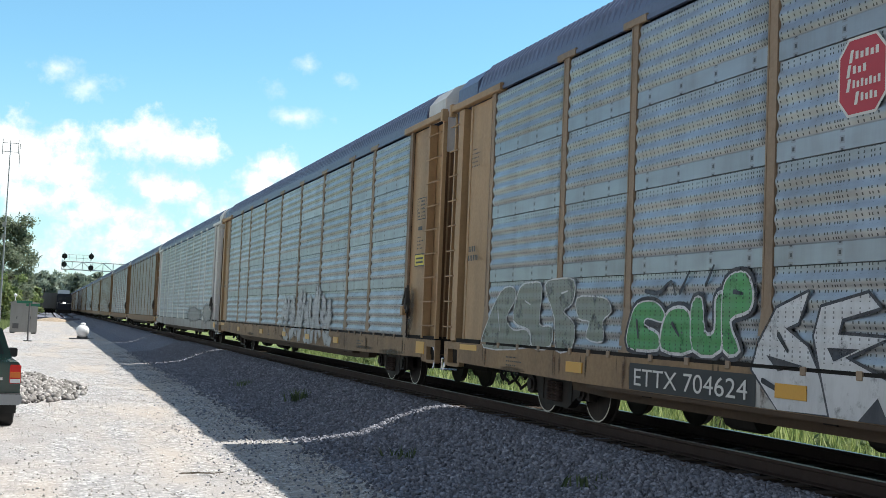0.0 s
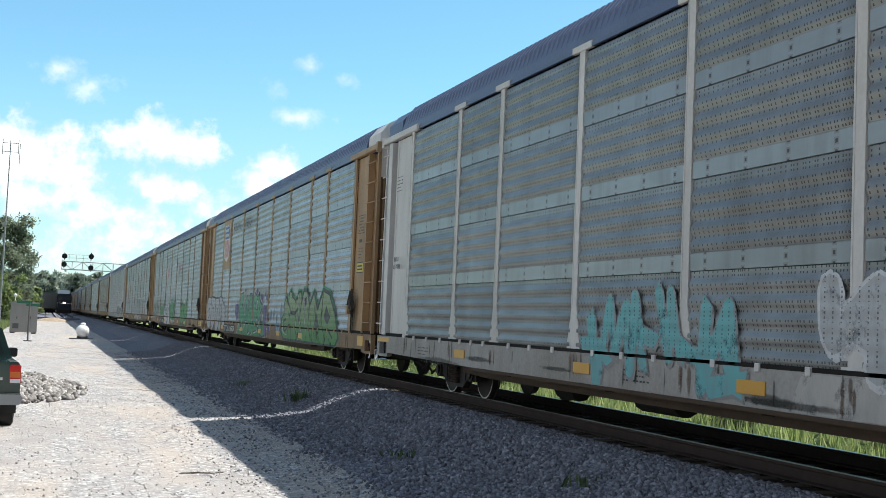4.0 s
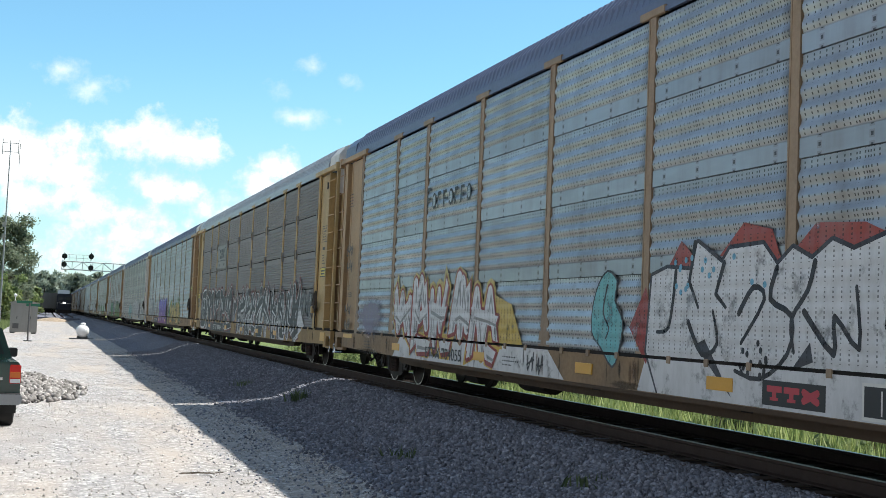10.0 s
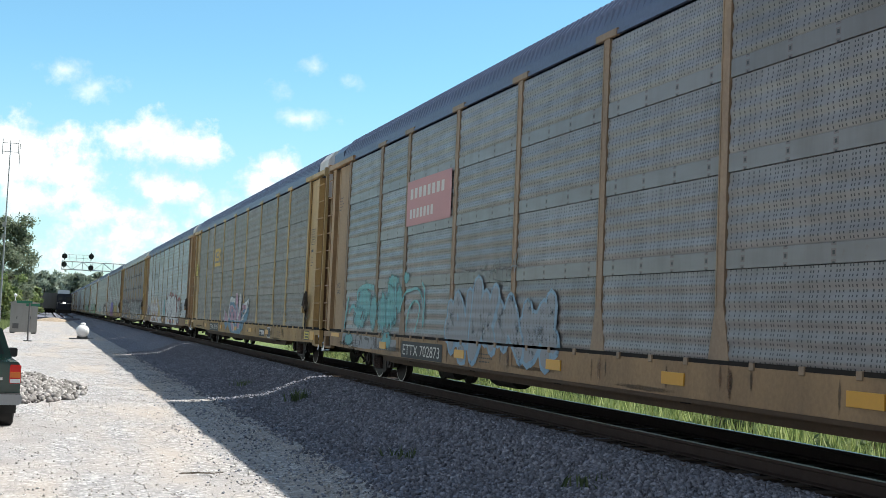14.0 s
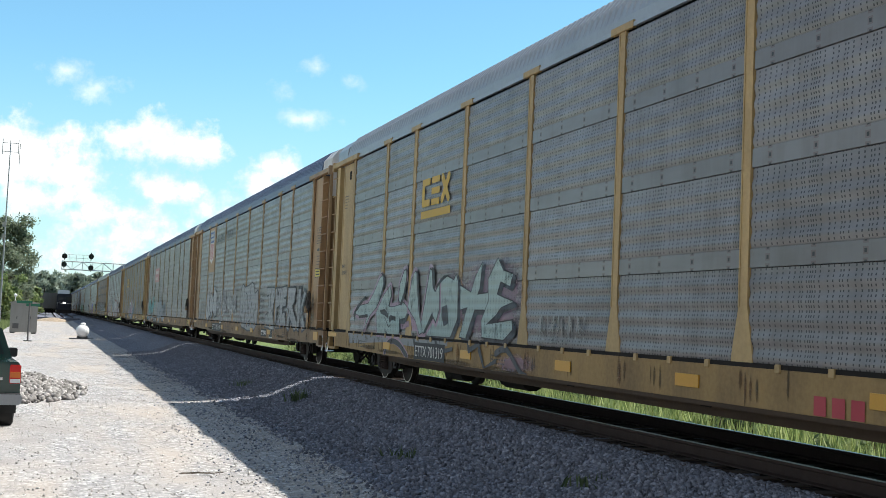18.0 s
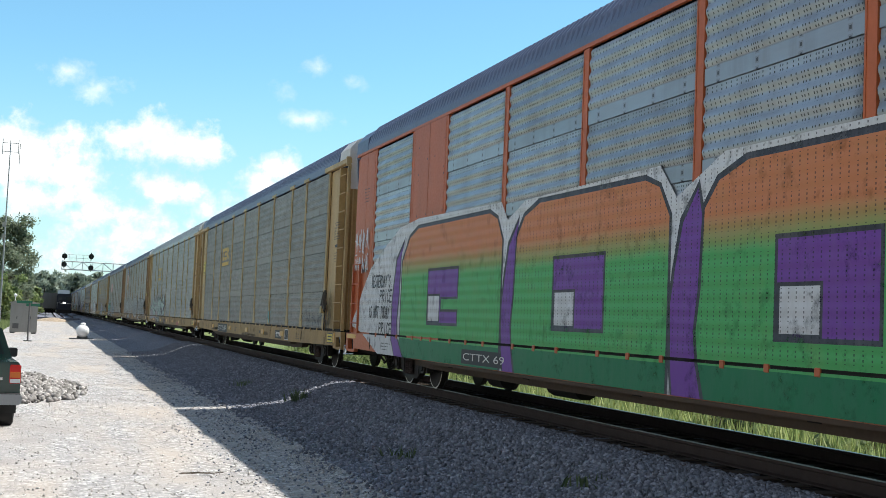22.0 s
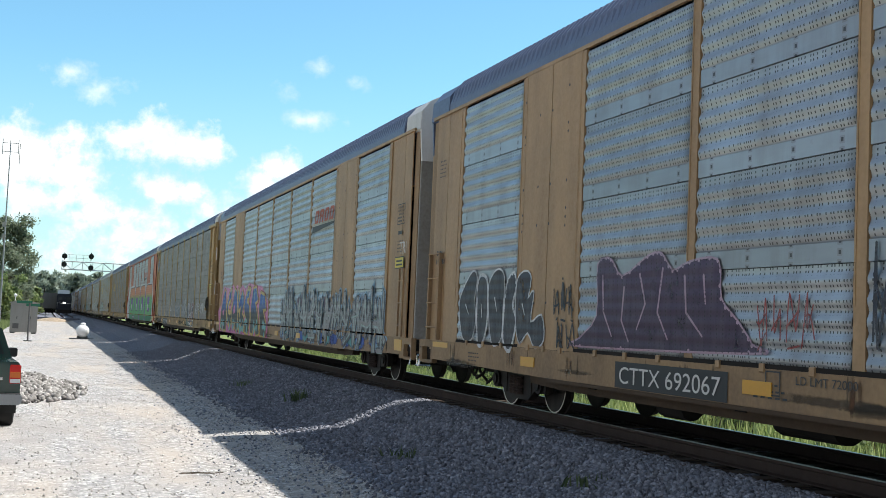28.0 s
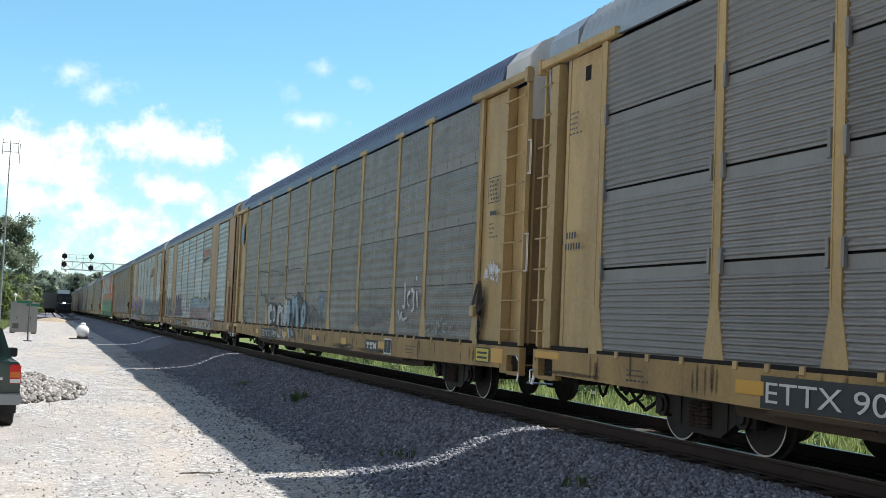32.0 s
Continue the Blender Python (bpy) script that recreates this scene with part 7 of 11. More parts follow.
def ttx_block(car, u0, u1, z0, z1, colour):
    p = Paint()
    p.rect(u0, u1, z0, z1, PLATE_BLACK, 4)
    w, a, b = (u1 - u0 - 0.16) / 3, z0 + 0.05, z1 - 0.05
    for i in (0, 1):
        u = u0 + 0.08 + i * w
        p.rect(u, u + 0.88 * w, b - 0.06, b, colour, 5).rect(u + 0.32 * w, u + 0.56 * w, a + 0.03, b - 0.03, colour, 5.2).rect(u + 0.2 * w, u + 0.68 * w, a, a + 0.03, colour, 5.4)
    u = u0 + 0.08 + 2 * w
    p.line([(u + 0.12 * w, a + 0.03), (u + 0.85 * w, b - 0.03)], 0.07, colour, 5).line([(u + 0.12 * w, b - 0.03), (u + 0.85 * w, a + 0.03)], 0.07, colour, 5.2)
    p.put(car, "owner_mark", "black block with three bars")
    q = Paint()
    q.rect(u1 + 0.5, u1 + 1.05, z0 - 0.02, z1 + 0.06, LETTER_WHITE, 4).rect(u1 + 0.53, u1 + 1.02, z0 + 0.01, z1 + 0.03, PLATE_BLACK, 5)
    q.rect(u1 + 0.75, u1 + 0.77, z0 + 0.03, z1, LETTER_WHITE, 6)
    q.put(car, "test_label", "black inspection label with a white frame")


C = BUILT
MARKS = {4: ("FXE", "310366"), 6: ("FXE", "310581"), 8: ("NKCR", "6483"), 11: ("T9645",), 14: ("BNSF", "34547")}
MARK_AT = {4: (1.36, 2.14), 6: (1.42, 2.06), 8: (1.48, 2.13), 14: (1.60, 2.96), 11: (1.45, 2.56)}
rnd = random.Random(77)
for k in range(0, 18):
    small_print(C[k], rnd, CARS[k]["type"] == "B")
NUMBERS = {1: "ETTX 704624", 2: "ETTX 716809", 4: "ETTX 703943", 5: "ETTX 909684", 6: "ETTX 704055", 7: "ETTX 711915", 8: "ETTX 702873", 9: "ETTX 851174", 10: "ETTX 701319", 11: "ETTX 711874", 13: "ETTX 711486", 15: "CTTX 692067", 16: "ETTX 711799", 17: "ETTX 90"}
for k, (a, b) in {1: (7.25, 9.93), 2: (6.3, 9.2), 4: (7.32, 9.83), 6: (7.6, 9.8), 7: (7.32, 9.92), 8: (7.17, 9.71), 9: (7.3, 9.94), 10: (7.46, 9.29), 11: (7.05, 9.62), 13: (6.35, 9.05), 15: (8.58, 11.13), 16: (6.6, 9.3), 17: (6.05, 8.05), 5: (7.0, 9.6)}.items():
    number_panel(C[k], NUMBERS[k], a, b, dark=k not in (6,))
for k, u in ((7, 19.75), (9, 19.35), (11, 19.9), (13, 19.7), (16, 19.9), (6, 18.6)):
    ttx_block(C[k], u, u + 1.0, 0.62, 0.86, P_RED if k == 6 else LETTER_WHITE)

# bolts on the flush cars' solid panels
for k in (12, 14, 15):
    p = Paint()
    for a in (POSTS[1], POSTS[7]):
        for i, du in enumerate((0.22, 0.78, 1.22, 1.78)):
            for z in (4.62, 4.1, 3.98, 3.3, 2.92, 2.80, 2.68, 1.95, 1.32, 1.2) if i % 3 == 0 else (4.35, 3.3, 2.74, 1.62, 1.26):
                p.disc(a + du, z, 0.022, 0.022, LETTER_DARK, 0, 8)
    tagged(p.put(C[k], "bolt_heads"), "dark bolt heads on the plain panels", kind="stuff")

# grease round the hand brakes, soot and rust on the sills
for k in range(0, 18):
    if CARS[k]["type"] == "A":
        haze(C[k], [(27.12, 1.55, 0.2, 0.42), (27.0, 1.2, 0.12, 0.3)], S_SOOT, "greasy stain by the hand brake")
    haze(C[k], [(rnd.uniform(1.5, 26), rnd.uniform(0.60, 0.72), rnd.uniform(0.3, 1.2), rnd.uniform(0.03, 0.07)) for _ in range(5)], S_SOOT, "sooty smears along the sill")
    haze(C[k], [(u + rnd.uniform(-0.2, 0.2), rnd.uniform(0.74, 0.84), rnd.uniform(0.02, 0.05), rnd.uniform(0.10, 0.20)) for u in POSTS * 3], S_RUST, "narrow rusty runs down the sill")
    haze(C[k], [(rnd.uniform(2.0, 26.5), rnd.uniform(0.72, 0.86), rnd.uniform(0.012, 0.035), rnd.uniform(0.10, 0.18)) for _ in range(26)], S_SOOT, "narrow dark runs down the sill")

# car 0 and the one ahead of it
graffiti(C[0], 13.9, 20.2, 0.62, 2.05, S_SILVER, S_CHALK, None, count=6, w=0.22, seed=3)
haze(C[-1], [(20.5, 1.2, 3.2, 0.4), (25.5, 1.3, 1.8, 0.45)], S_CHALK)

# car 1
octagon(C[1], 11.12, 11.78, 3.24, 3.95)
octagon(C[1], 16.98, 17.68, 3.26, 3.96)
drawn(C[1], [[(2.2, 0.93), (2.36, 1.34), (2.87, 1.79), (3.34, 1.86), (3.49, 1.7), (3.13, 1.4), (3.46, 1.21), (3.96, 1.22), (4.06, 0.99)], [(3.45, 1.35), (3.65, 1.83), (4.14, 1.91), (4.49, 1.84), (4.43, 1.32), (4.88, 1.28), (4.84, 1.01), (4.22, 0.99), (4.08, 1.22)], [(4.61, 1.86), (5.04, 1.94), (5.57, 1.91), (5.55, 1.63), (5.25, 1.5), (5.62, 1.33), (5.56, 1.03), (5.06, 0.98), (4.98, 1.41)], [(5.69, 1.67), (6.17, 1.69), (6.58, 1.65), (6.7, 1.51), (6.48, 1.39), (6.49, 1.14), (6.02, 1.17), (6.1, 1.38), (5.77, 1.42)]], S_FAINTGREEN, S_WHITE, 0.02, lines=[[(2.8, 1.5), (2.9, 1.2)], [(3.9, 1.65), (4.1, 1.6)], [(5.2, 1.75), (5.4, 1.78)]], line_paint=S_WHITE, width=0.025, soft=True, label="washed-out green-grey letters with thin white edges")
drawn(C[1], [[(7.19, 1.09), (7.22, 1.39), (7.4, 1.59), (7.79, 1.62), (8.03, 1.51), (8.0, 1.4), (7.65, 1.44), (7.58, 1.35), (7.92, 1.26), (7.91, 1.07)], [(8.01, 1.08), (8.03, 1.4), (8.24, 1.55), (8.6, 1.51), (8.69, 1.09)], [(8.72, 1.09), (8.66, 1.58), (8.86, 1.65), (8.94, 1.31), (9.13, 1.32), (9.14, 1.65), (9.3, 1.68), (9.27, 1.11)], [(9.33, 1.11), (9.28, 1.68), (9.41, 1.88), (9.71, 1.9), (9.85, 1.71), (9.78, 1.52), (9.44, 1.42), (9.63, 1.12)]], S_GREEN, S_WHITE, 0.018, S_DARK, 0.045, lines=[[(7.4, 1.4), (7.45, 1.2)], [(8.25, 1.38), (8.4, 1.25)], [(9.5, 1.72), (9.65, 1.7)], [(7.6, 1.75), (7.9, 1.72), (8.2, 1.85), (8.3, 1.7)], [(8.4, 1.72), (8.6, 1.95)], [(8.95, 1.8), (9.1, 2.0)]], line_paint=S_DARK, width=0.045, soft=True, label="green letters with thin white edges")
drawn(C[1], [[(9.85, 0.95), (9.95, 1.2), (10.25, 1.55), (10.75, 1.7), (10.6, 1.42), (10.4, 1.36), (10.75, 1.2), (10.9, 1.0), (11.1, 0.6), (10.3, 0.58)], [(10.85, 1.3), (10.95, 1.56), (11.6, 1.68), (11.75, 1.56), (11.25, 1.46), (11.2, 1.32), (11.85, 1.3), (11.3, 1.12), (11.85, 0.95), (12.0, 0.58), (11.1, 0.58), (10.95, 1.0)], [(12.0, 1.5), (12.3, 1.75), (12.9, 1.7), (12.6, 1.45), (13.1, 1.3), (13.2, 0.9), (13.0, 0.58), (12.1, 0.58), (12.4, 1.0), (12.0, 1.2)]], S_WHITE, S_DARK, 0.03, None, 0, [[(10.1, 1.1), (10.7, 1.02), (10.3, 0.95)], [(11.05, 1.2), (11.5, 1.2), (11.15, 1.08)], [(11.5, 0.58), (11.75, 0.8), (11.9, 0.58)]], S_DARK, [[(10.05, 0.85), (10.4, 0.75), (10.75, 0.8)], [(10.3, 1.3), (10.45, 1.15)], [(12.3, 1.5), (12.5, 1.2), (12.2, 0.8)]], S_BLACK, 0.05, label="white letters with black edges")
p = Paint()
p.poly([(9.7, 0.56), (13.3, 0.56), (13.2, 0.95), (9.9, 0.95)], S_SILLGREY, 0)
p.put(C[1], "graffiti_patch")
graffiti(C[1], 13.2, 16.0, 0.68, 1.95, S_GREEN, S_WHITE, S_DARK, count=5, w=0.3, seed=8, wild=0, rim=0.025, aura=0.05)
tag(C[1], 16.2, 17.0, 0.7, 1.45, S_CHALK, 2, 0.04, 3)
graffiti(C[1], 19.0, 21.9, 0.6, 1.85, S_GREEN, S_BLACK, None, count=4, w=0.36, seed=9, wild=0, rim=0.03)
tag(C[1], 18.9, 20.0, 1.5, 1.9, S_BLACK, 4, 0.03, 11)

# car 2
shield(C[2], 5.35, 6.75, 3.32, 4.83)
words(C[2], "BUILDING", 7.78, 9.60, 4.43, 4.72, LETTER_DARK, "dark block lettering")
words(C[2], "AMERICA", 10.28, 12.1, 4.43, 4.72, LETTER_DARK, "dark block lettering")
drawn(C[2], [[(1.0, 1.09), (1.01, 1.8), (1.7, 1.97), (2.31, 1.82), (2.31, 1.47), (2.19, 0.8), (1.77, 0.67), (1.16, 0.81)], [(2.3, 1.86), (2.78, 1.97), (3.49, 1.89), (3.58, 1.48), (3.49, 0.96), (2.84, 0.59), (2.41, 0.69)], [(3.61, 1.85), (4.35, 1.87), (4.71, 1.8), (4.82, 1.34), (4.68, 0.85), (4.29, 0.62), (3.71, 0.67), (3.79, 1.26)], [(4.76, 1.9), (5.34, 1.93), (5.72, 1.75), (6.44, 1.49), (6.39, 0.88), (5.72, 0.89), (5.76, 1.35), (5.4, 1.32), (5.28, 0.67), (4.8, 0.68), (4.89, 1.27)]], S_SILVER, S_PLUM, 0.035, lines=[[(1.45, 1.4), (1.8, 1.5), (1.9, 1.2), (1.5, 1.1)], [(2.75, 1.5), (3.1, 1.55), (3.05, 1.2)], [(2.8, 1.0), (3.1, 0.95)], [(4.1, 1.5), (4.35, 1.45), (4.3, 1.1), (4.05, 1.0)], [(5.1, 1.6), (5.4, 1.65)]], line_paint=S_PLUM, width=0.05, soft=True, label="faded silver bubble letters with dark purple edges")
drawn(C[2], [[(9.11, 1.56), (9.26, 1.66), (9.5, 1.6), (9.63, 1.69), (9.86, 1.56), (9.81, 1.19), (9.52, 1.1), (9.4, 1.3), (9.18, 1.24)], [(14.59, 1.86), (14.79, 1.98), (14.93, 1.91), (15.01, 1.72)], [(13.68, 2.09), (13.91, 2.18), (14.0, 2.01), (13.77, 1.94)], [(15.39, 1.9), (15.5, 2.15), (15.61, 1.96)], [(15.58, 1.9), (15.88, 1.89), (15.83, 1.71)], [(15.28, 1.59), (15.6, 1.56), (15.78, 1.46), (15.74, 1.1), (15.94, 0.74), (15.83, 0.66), (15.53, 0.66), (15.25, 1.08)], [(15.97, 1.29), (16.08, 1.35), (16.23, 1.26), (16.09, 1.14)], [(16.1, 0.93), (16.38, 0.89), (16.34, 0.71), (16.15, 0.76)]], S_VIOLET, S_VIOLET, 0.01, soft=True, label="dull violet flecks round the letters")
haze(C[2], [(16.6, 1.3, 0.18, 0.2), (17.1, 1.35, 0.14, 0.2), (17.6, 1.2, 0.14, 0.16), (18.25, 1.4, 0.2, 0.3)], S_PALEBLUE)
drawn(C[2], [], S_WHITE, S_WHITE, lines=[[(15.85, 1.55), (15.87, 1.0)], [(15.7, 1.25), (16.02, 1.25)], [(15.98, 1.1), (16.03, 0.62)], [(15.85, 0.86), (16.15, 0.86)], [(15.68, 1.05), (15.7, 0.7)], [(15.58, 0.84), (15.82, 0.84)]], width=0.04, label="white sparkles")
drawn(C[2], [[(9.7, 0.56), (15.55, 0.6), (15.2, 1.1), (12.4, 1.04), (10.2, 1.0)]], S_LEAF, S_BLACK, 0.04, S_WHITE, 0.03, lines=[[(10.4, 1.0), (10.8, 0.75), (11.0, 0.6)], [(12.2, 1.0), (12.9, 0.72), (13.0, 0.58)], [(13.8, 1.0), (14.4, 0.8), (14.8, 0.6)]], line_paint=S_BLACK, width=0.1, label="dark green foot of the painted letters")
drawn(C[2], [[(10.2, 1.25), (10.35, 2.0), (10.92, 2.05), (11.25, 1.59), (11.0, 1.5), (11.35, 1.1), (11.15, 0.8), (10.8, 1.26), (10.63, 0.9), (10.3, 0.8)], [(11.39, 1.0), (11.38, 1.76), (11.92, 1.99), (12.04, 1.75), (12.17, 1.44), (12.38, 1.13), (12.51, 0.76), (12.23, 0.67), (11.9, 1.12), (11.61, 1.11)], [(12.14, 1.28), (12.52, 1.67), (12.36, 1.98), (12.85, 2.0), (12.97, 1.59), (12.76, 1.37), (12.92, 1.15), (13.04, 0.71), (12.7, 0.62), (12.39, 0.98)]], S_JADE, S_BLACK, 0.05, S_WHITE, 0.035, [[(10.7, 1.72), (10.95, 1.62), (10.75, 1.52)], [(11.6, 1.55), (11.8, 1.7), (11.78, 1.4)]], S_BLACK, [[(11.3, 2.12), (11.45, 2.2), (11.6, 2.12)], [(12.2, 1.95), (12.25, 1.6), (12.1, 1.35)], [(12.6, 1.4), (12.7, 1.1)]], S_BLACK, 0.055, lift=2, label="slender green letters with black and white edges")
drawn(C[2], [[(13.22, 1.74), (13.44, 2.02), (13.69, 1.94), (14.01, 1.87), (13.78, 1.73), (13.65, 1.45), (13.96, 1.45), (13.97, 1.24), (13.75, 1.13), (13.9, 0.8), (13.43, 0.75), (13.25, 1.34)], [(14.04, 1.45), (14.08, 1.93), (14.32, 2.03), (14.45, 1.79), (14.95, 1.62), (14.89, 1.46), (14.56, 1.32), (14.78, 1.06), (15.12, 1.08), (15.51, 0.84), (15.56, 0.66), (14.95, 0.62), (14.42, 1.19), (14.2, 1.0), (14.05, 0.8)]], S_JADE, S_BLACK, 0.05, S_WHITE, 0.035, [[(14.4, 1.6), (14.65, 1.55), (14.45, 1.42)]], S_BLACK, [[(13.45, 1.7), (13.6, 1.7)], [(13.5, 1.2), (13.7, 1.25)], [(13.0, 0.66), (13.15, 1.0), (13.1, 1.3)], [(12.95, 1.75), (13.05, 1.4)]], S_BLACK, 0.055, lift=2, label="slender green letters with black and white edges")
drawn(C[2], [[(16.29, 1.0), (16.48, 1.09), (16.57, 0.98), (16.49, 0.83), (16.33, 0.85)], [(17.44, 0.78), (17.46, 0.94), (17.65, 1.06), (17.91, 1.07), (18.09, 0.97), (17.92, 0.81)]], S_PALEBLUE, S_PALEBLUE, 0.01, lines=[[(17.79, 0.96), (17.86, 0.86), (17.96, 1.0)], [(17.84, 0.8), (17.95, 0.7), (18.1, 0.84)]], line_paint=S_BLACK, width=0.018, soft=True, label="pale blue bubbles on the sill")
drawn(C[2], [[(18.4, 1.2), (18.85, 1.32), (18.75, 1.62), (19.0, 1.84), (19.45, 1.62), (19.45, 1.94), (19.7, 2.02), (19.85, 1.84), (20.35, 1.72), (20.65, 1.8), (20.75, 1.96), (21.15, 1.96), (21.25, 1.72), (21.5, 2.02), (21.95, 2.0), (22.3, 1.6), (22.8, 1.96), (23.3, 1.5), (23.9, 2.0), (24.6, 1.9), (25.3, 1.4), (25.7, 0.8), (25.4, 0.58), (18.75, 0.6), (18.3, 0.88)]], S_OLIVE, S_BLACK, 0.055, S_LEAF, 0.05,
      [[(19.7, 1.46), (20.45, 1.44), (20.75, 1.56), (20.75, 1.44), (20.3, 1.32), (19.75, 1.36)], [(21.55, 1.78), (21.9, 1.84), (21.9, 1.64), (21.65, 1.52), (21.8, 1.2), (21.65, 1.28)], [(23.1, 1.5), (23.5, 1.1), (23.4, 0.75), (23.0, 1.1)], [(24.3, 1.6), (24.8, 1.3), (24.5, 1.1), (24.1, 1.3)]], S_DARK,
      [[(19.15, 1.82), (19.3, 1.66), (19.5, 1.6), (19.7, 1.48), (19.65, 1.28)], [(19.05, 1.2), (18.7, 1.12), (18.8, 0.9), (19.1, 0.88), (19.7, 1.06), (19.95, 0.74)], [(20.85, 1.3), (21.15, 1.0), (21.5, 0.7)], [(21.25, 1.72), (21.05, 1.24), (21.25, 1.08)], [(20.55, 1.36), (20.45, 1.0), (20.85, 0.64)], [(22.3, 1.6), (22.2, 1.1), (22.6, 0.7)], [(23.9, 1.9), (23.8, 1.2), (24.3, 0.7)], [(24.6, 1.0), (25.1, 0.8)]], S_BLACK, 0.07, label="large olive-green letters shaded to dark green")
drawn(C[2], [[(18.55, 1.15), (18.7, 0.8), (19.3, 0.75), (18.85, 0.78)]], S_WHITE, S_WHITE, 0.005, lines=[[(18.9, 1.3), (18.85, 1.6), (19.05, 1.75)], [(20.6, 1.4), (20.55, 1.0), (20.95, 0.66)], [(20.8, 1.9), (20.95, 1.4), (21.2, 1.0), (21.6, 0.66)], [(21.6, 1.9), (21.7, 1.3), (21.95, 0.9)]], line_paint=S_WHITE, width=0.03, lift=4)

# car 3
graffiti(C[3], 10.4, 14.1, 0.55, 1.95, S_TEAL, S_GREY, None, count=4, w=0.2, seed=15, rim=0.02)
p = Paint()
p.poly([(15.0, 0.55), (24.0, 0.55), (23.6, 0.95), (15.2, 0.95)], S_SILLGREY, 0)
p.put(C[3], "graffiti_patch")
graffiti(C[3], 15.5, 21.8, 0.9, 2.1, S_SILVER, S_WHITE, None, count=5, w=0.3, seed=16, wild=0, rim=0.04)
haze(C[3], [(22.5, 1.35, 0.55, 0.5), (22.3, 1.0, 0.8, 0.3)], S_DARK)
tag(C[3], 27.05, 27.8, 2.5, 3.0, S_BLACK, 4, 0.035, 17)

# car 4
thin_name(C[4], 7.3, 9.75, 3.38, 3.82)
drawn(C[4], [[(2.18, 2.03), (2.81, 2.12), (3.28, 1.97), (3.21, 1.64), (3.45, 1.33), (2.99, 0.97), (2.58, 1.05)], [(3.34, 1.99), (3.86, 2.02), (3.98, 1.63), (4.43, 1.63), (4.37, 2.01), (4.83, 1.98), (4.76, 1.3), (4.62, 0.92), (4.12, 0.91), (3.98, 1.29), (3.48, 1.5)], [(4.89, 1.98), (5.48, 2.02), (5.51, 1.79), (5.2, 1.71), (5.25, 1.39), (5.63, 1.47), (5.6, 1.15), (5.03, 1.01), (4.85, 1.47)], [(5.56, 1.99), (6.07, 2.02), (6.3, 1.24), (6.25, 0.69), (5.36, 0.58), (5.68, 1.11), (5.44, 1.55)]], S_SILVER, S_BLACK, 0.04, lines=[[(2.65, 1.75), (2.9, 1.7), (2.8, 1.4)], [(5.75, 1.6), (5.95, 1.1), (5.7, 0.8)]], line_paint=S_BLACK, width=0.05, soft=True, label="silver letters with black edges")
tag(C[4], 8.7, 9.4, 1.0, 1.9, S_RED, 3, 0.025, 19)
p = Paint()
p.poly([(9.55, 0.55), (10.6, 0.55), (10.9, 1.5), (10.3, 1.75), (9.9, 1.2)], S_LIME, 0).poly([(14.9, 0.6), (16.3, 0.58), (15.9, 1.3), (15.4, 1.7), (15.2, 1.1)], S_LIME, 0)
p.put(C[4], "graffiti_patch")
drawn(C[4], [[(10.45, 1.92), (11.6, 2.12), (11.55, 1.92), (12.65, 2.08), (12.65, 1.9), (13.8, 2.14), (13.75, 1.9), (15.15, 2.13), (14.85, 1.1), (15.35, 1.04), (15.6, 0.58), (9.9, 0.56), (9.75, 0.88), (10.3, 0.92), (10.15, 1.15)]], S_PURPLE, S_DARK, 0.01, None, 0,
      [[(11.6, 2.12), (11.7, 2.0), (11.35, 1.44), (11.15, 1.36), (11.55, 1.92)], [(10.6, 1.14), (10.7, 1.3), (11.3, 1.48), (11.45, 1.36), (10.85, 1.24)], [(12.65, 2.08), (12.85, 1.96), (12.6, 1.4), (12.1, 1.28), (12.5, 1.48)], [(11.05, 0.94), (11.75, 0.96), (11.5, 0.68)],
       [(13.8, 2.14), (14.0, 2.0), (13.8, 1.5), (13.1, 1.4), (13.65, 1.56)], [(15.15, 2.15), (15.4, 2.0), (15.1, 1.04), (15.55, 1.02), (15.95, 0.58), (15.6, 0.58), (15.35, 1.04), (14.65, 1.08)], [(14.15, 1.04), (14.55, 1.04), (15.15, 0.58), (14.45, 0.68)], [(13.6, 1.06), (13.75, 1.24), (14.4, 1.44), (14.35, 1.3), (14.0, 1.24), (13.85, 1.04)], [(12.25, 0.94), (12.75, 1.0), (12.25, 0.64), (12.0, 0.8)], [(13.15, 1.0), (13.55, 1.04), (13.2, 0.76)]], S_DARK,
      [[(10.3, 1.16), (10.45, 1.92), (11.6, 2.12)], [(11.5, 1.38), (11.6, 1.92), (12.65, 2.08)], [(12.6, 1.4), (12.65, 1.88), (13.8, 2.12)], [(13.75, 1.52), (13.8, 1.92), (15.05, 2.12)], [(11.55, 0.68), (11.15, 1.32), (10.7, 1.28)], [(12.0, 0.78), (12.35, 1.0), (12.5, 1.4)], [(13.05, 0.72), (13.45, 1.04), (13.6, 1.44)], [(14.2, 0.74), (13.85, 1.1), (14.35, 1.44)], [(14.35, 1.0), (15.05, 0.6), (15.2, 0.98)]], S_WHITE, 0.035, label="purple slanting block letters with black depth")
tag(C[4], 15.5, 16.2, 1.35, 1.8, S_RED, 4, 0.03, 21)
drawn(C[4], [[(16.8, 1.33), (17.03, 1.4), (17.15, 1.68), (17.47, 1.71), (17.65, 1.64), (17.67, 1.83), (17.85, 1.88), (17.88, 1.75), (17.71, 1.45), (17.48, 1.29), (17.26, 1.3), (17.3, 1.09), (16.84, 1.07)]], S_GREEN, S_DARK, 0.03, soft=True, label="small green shape with a dark edge")
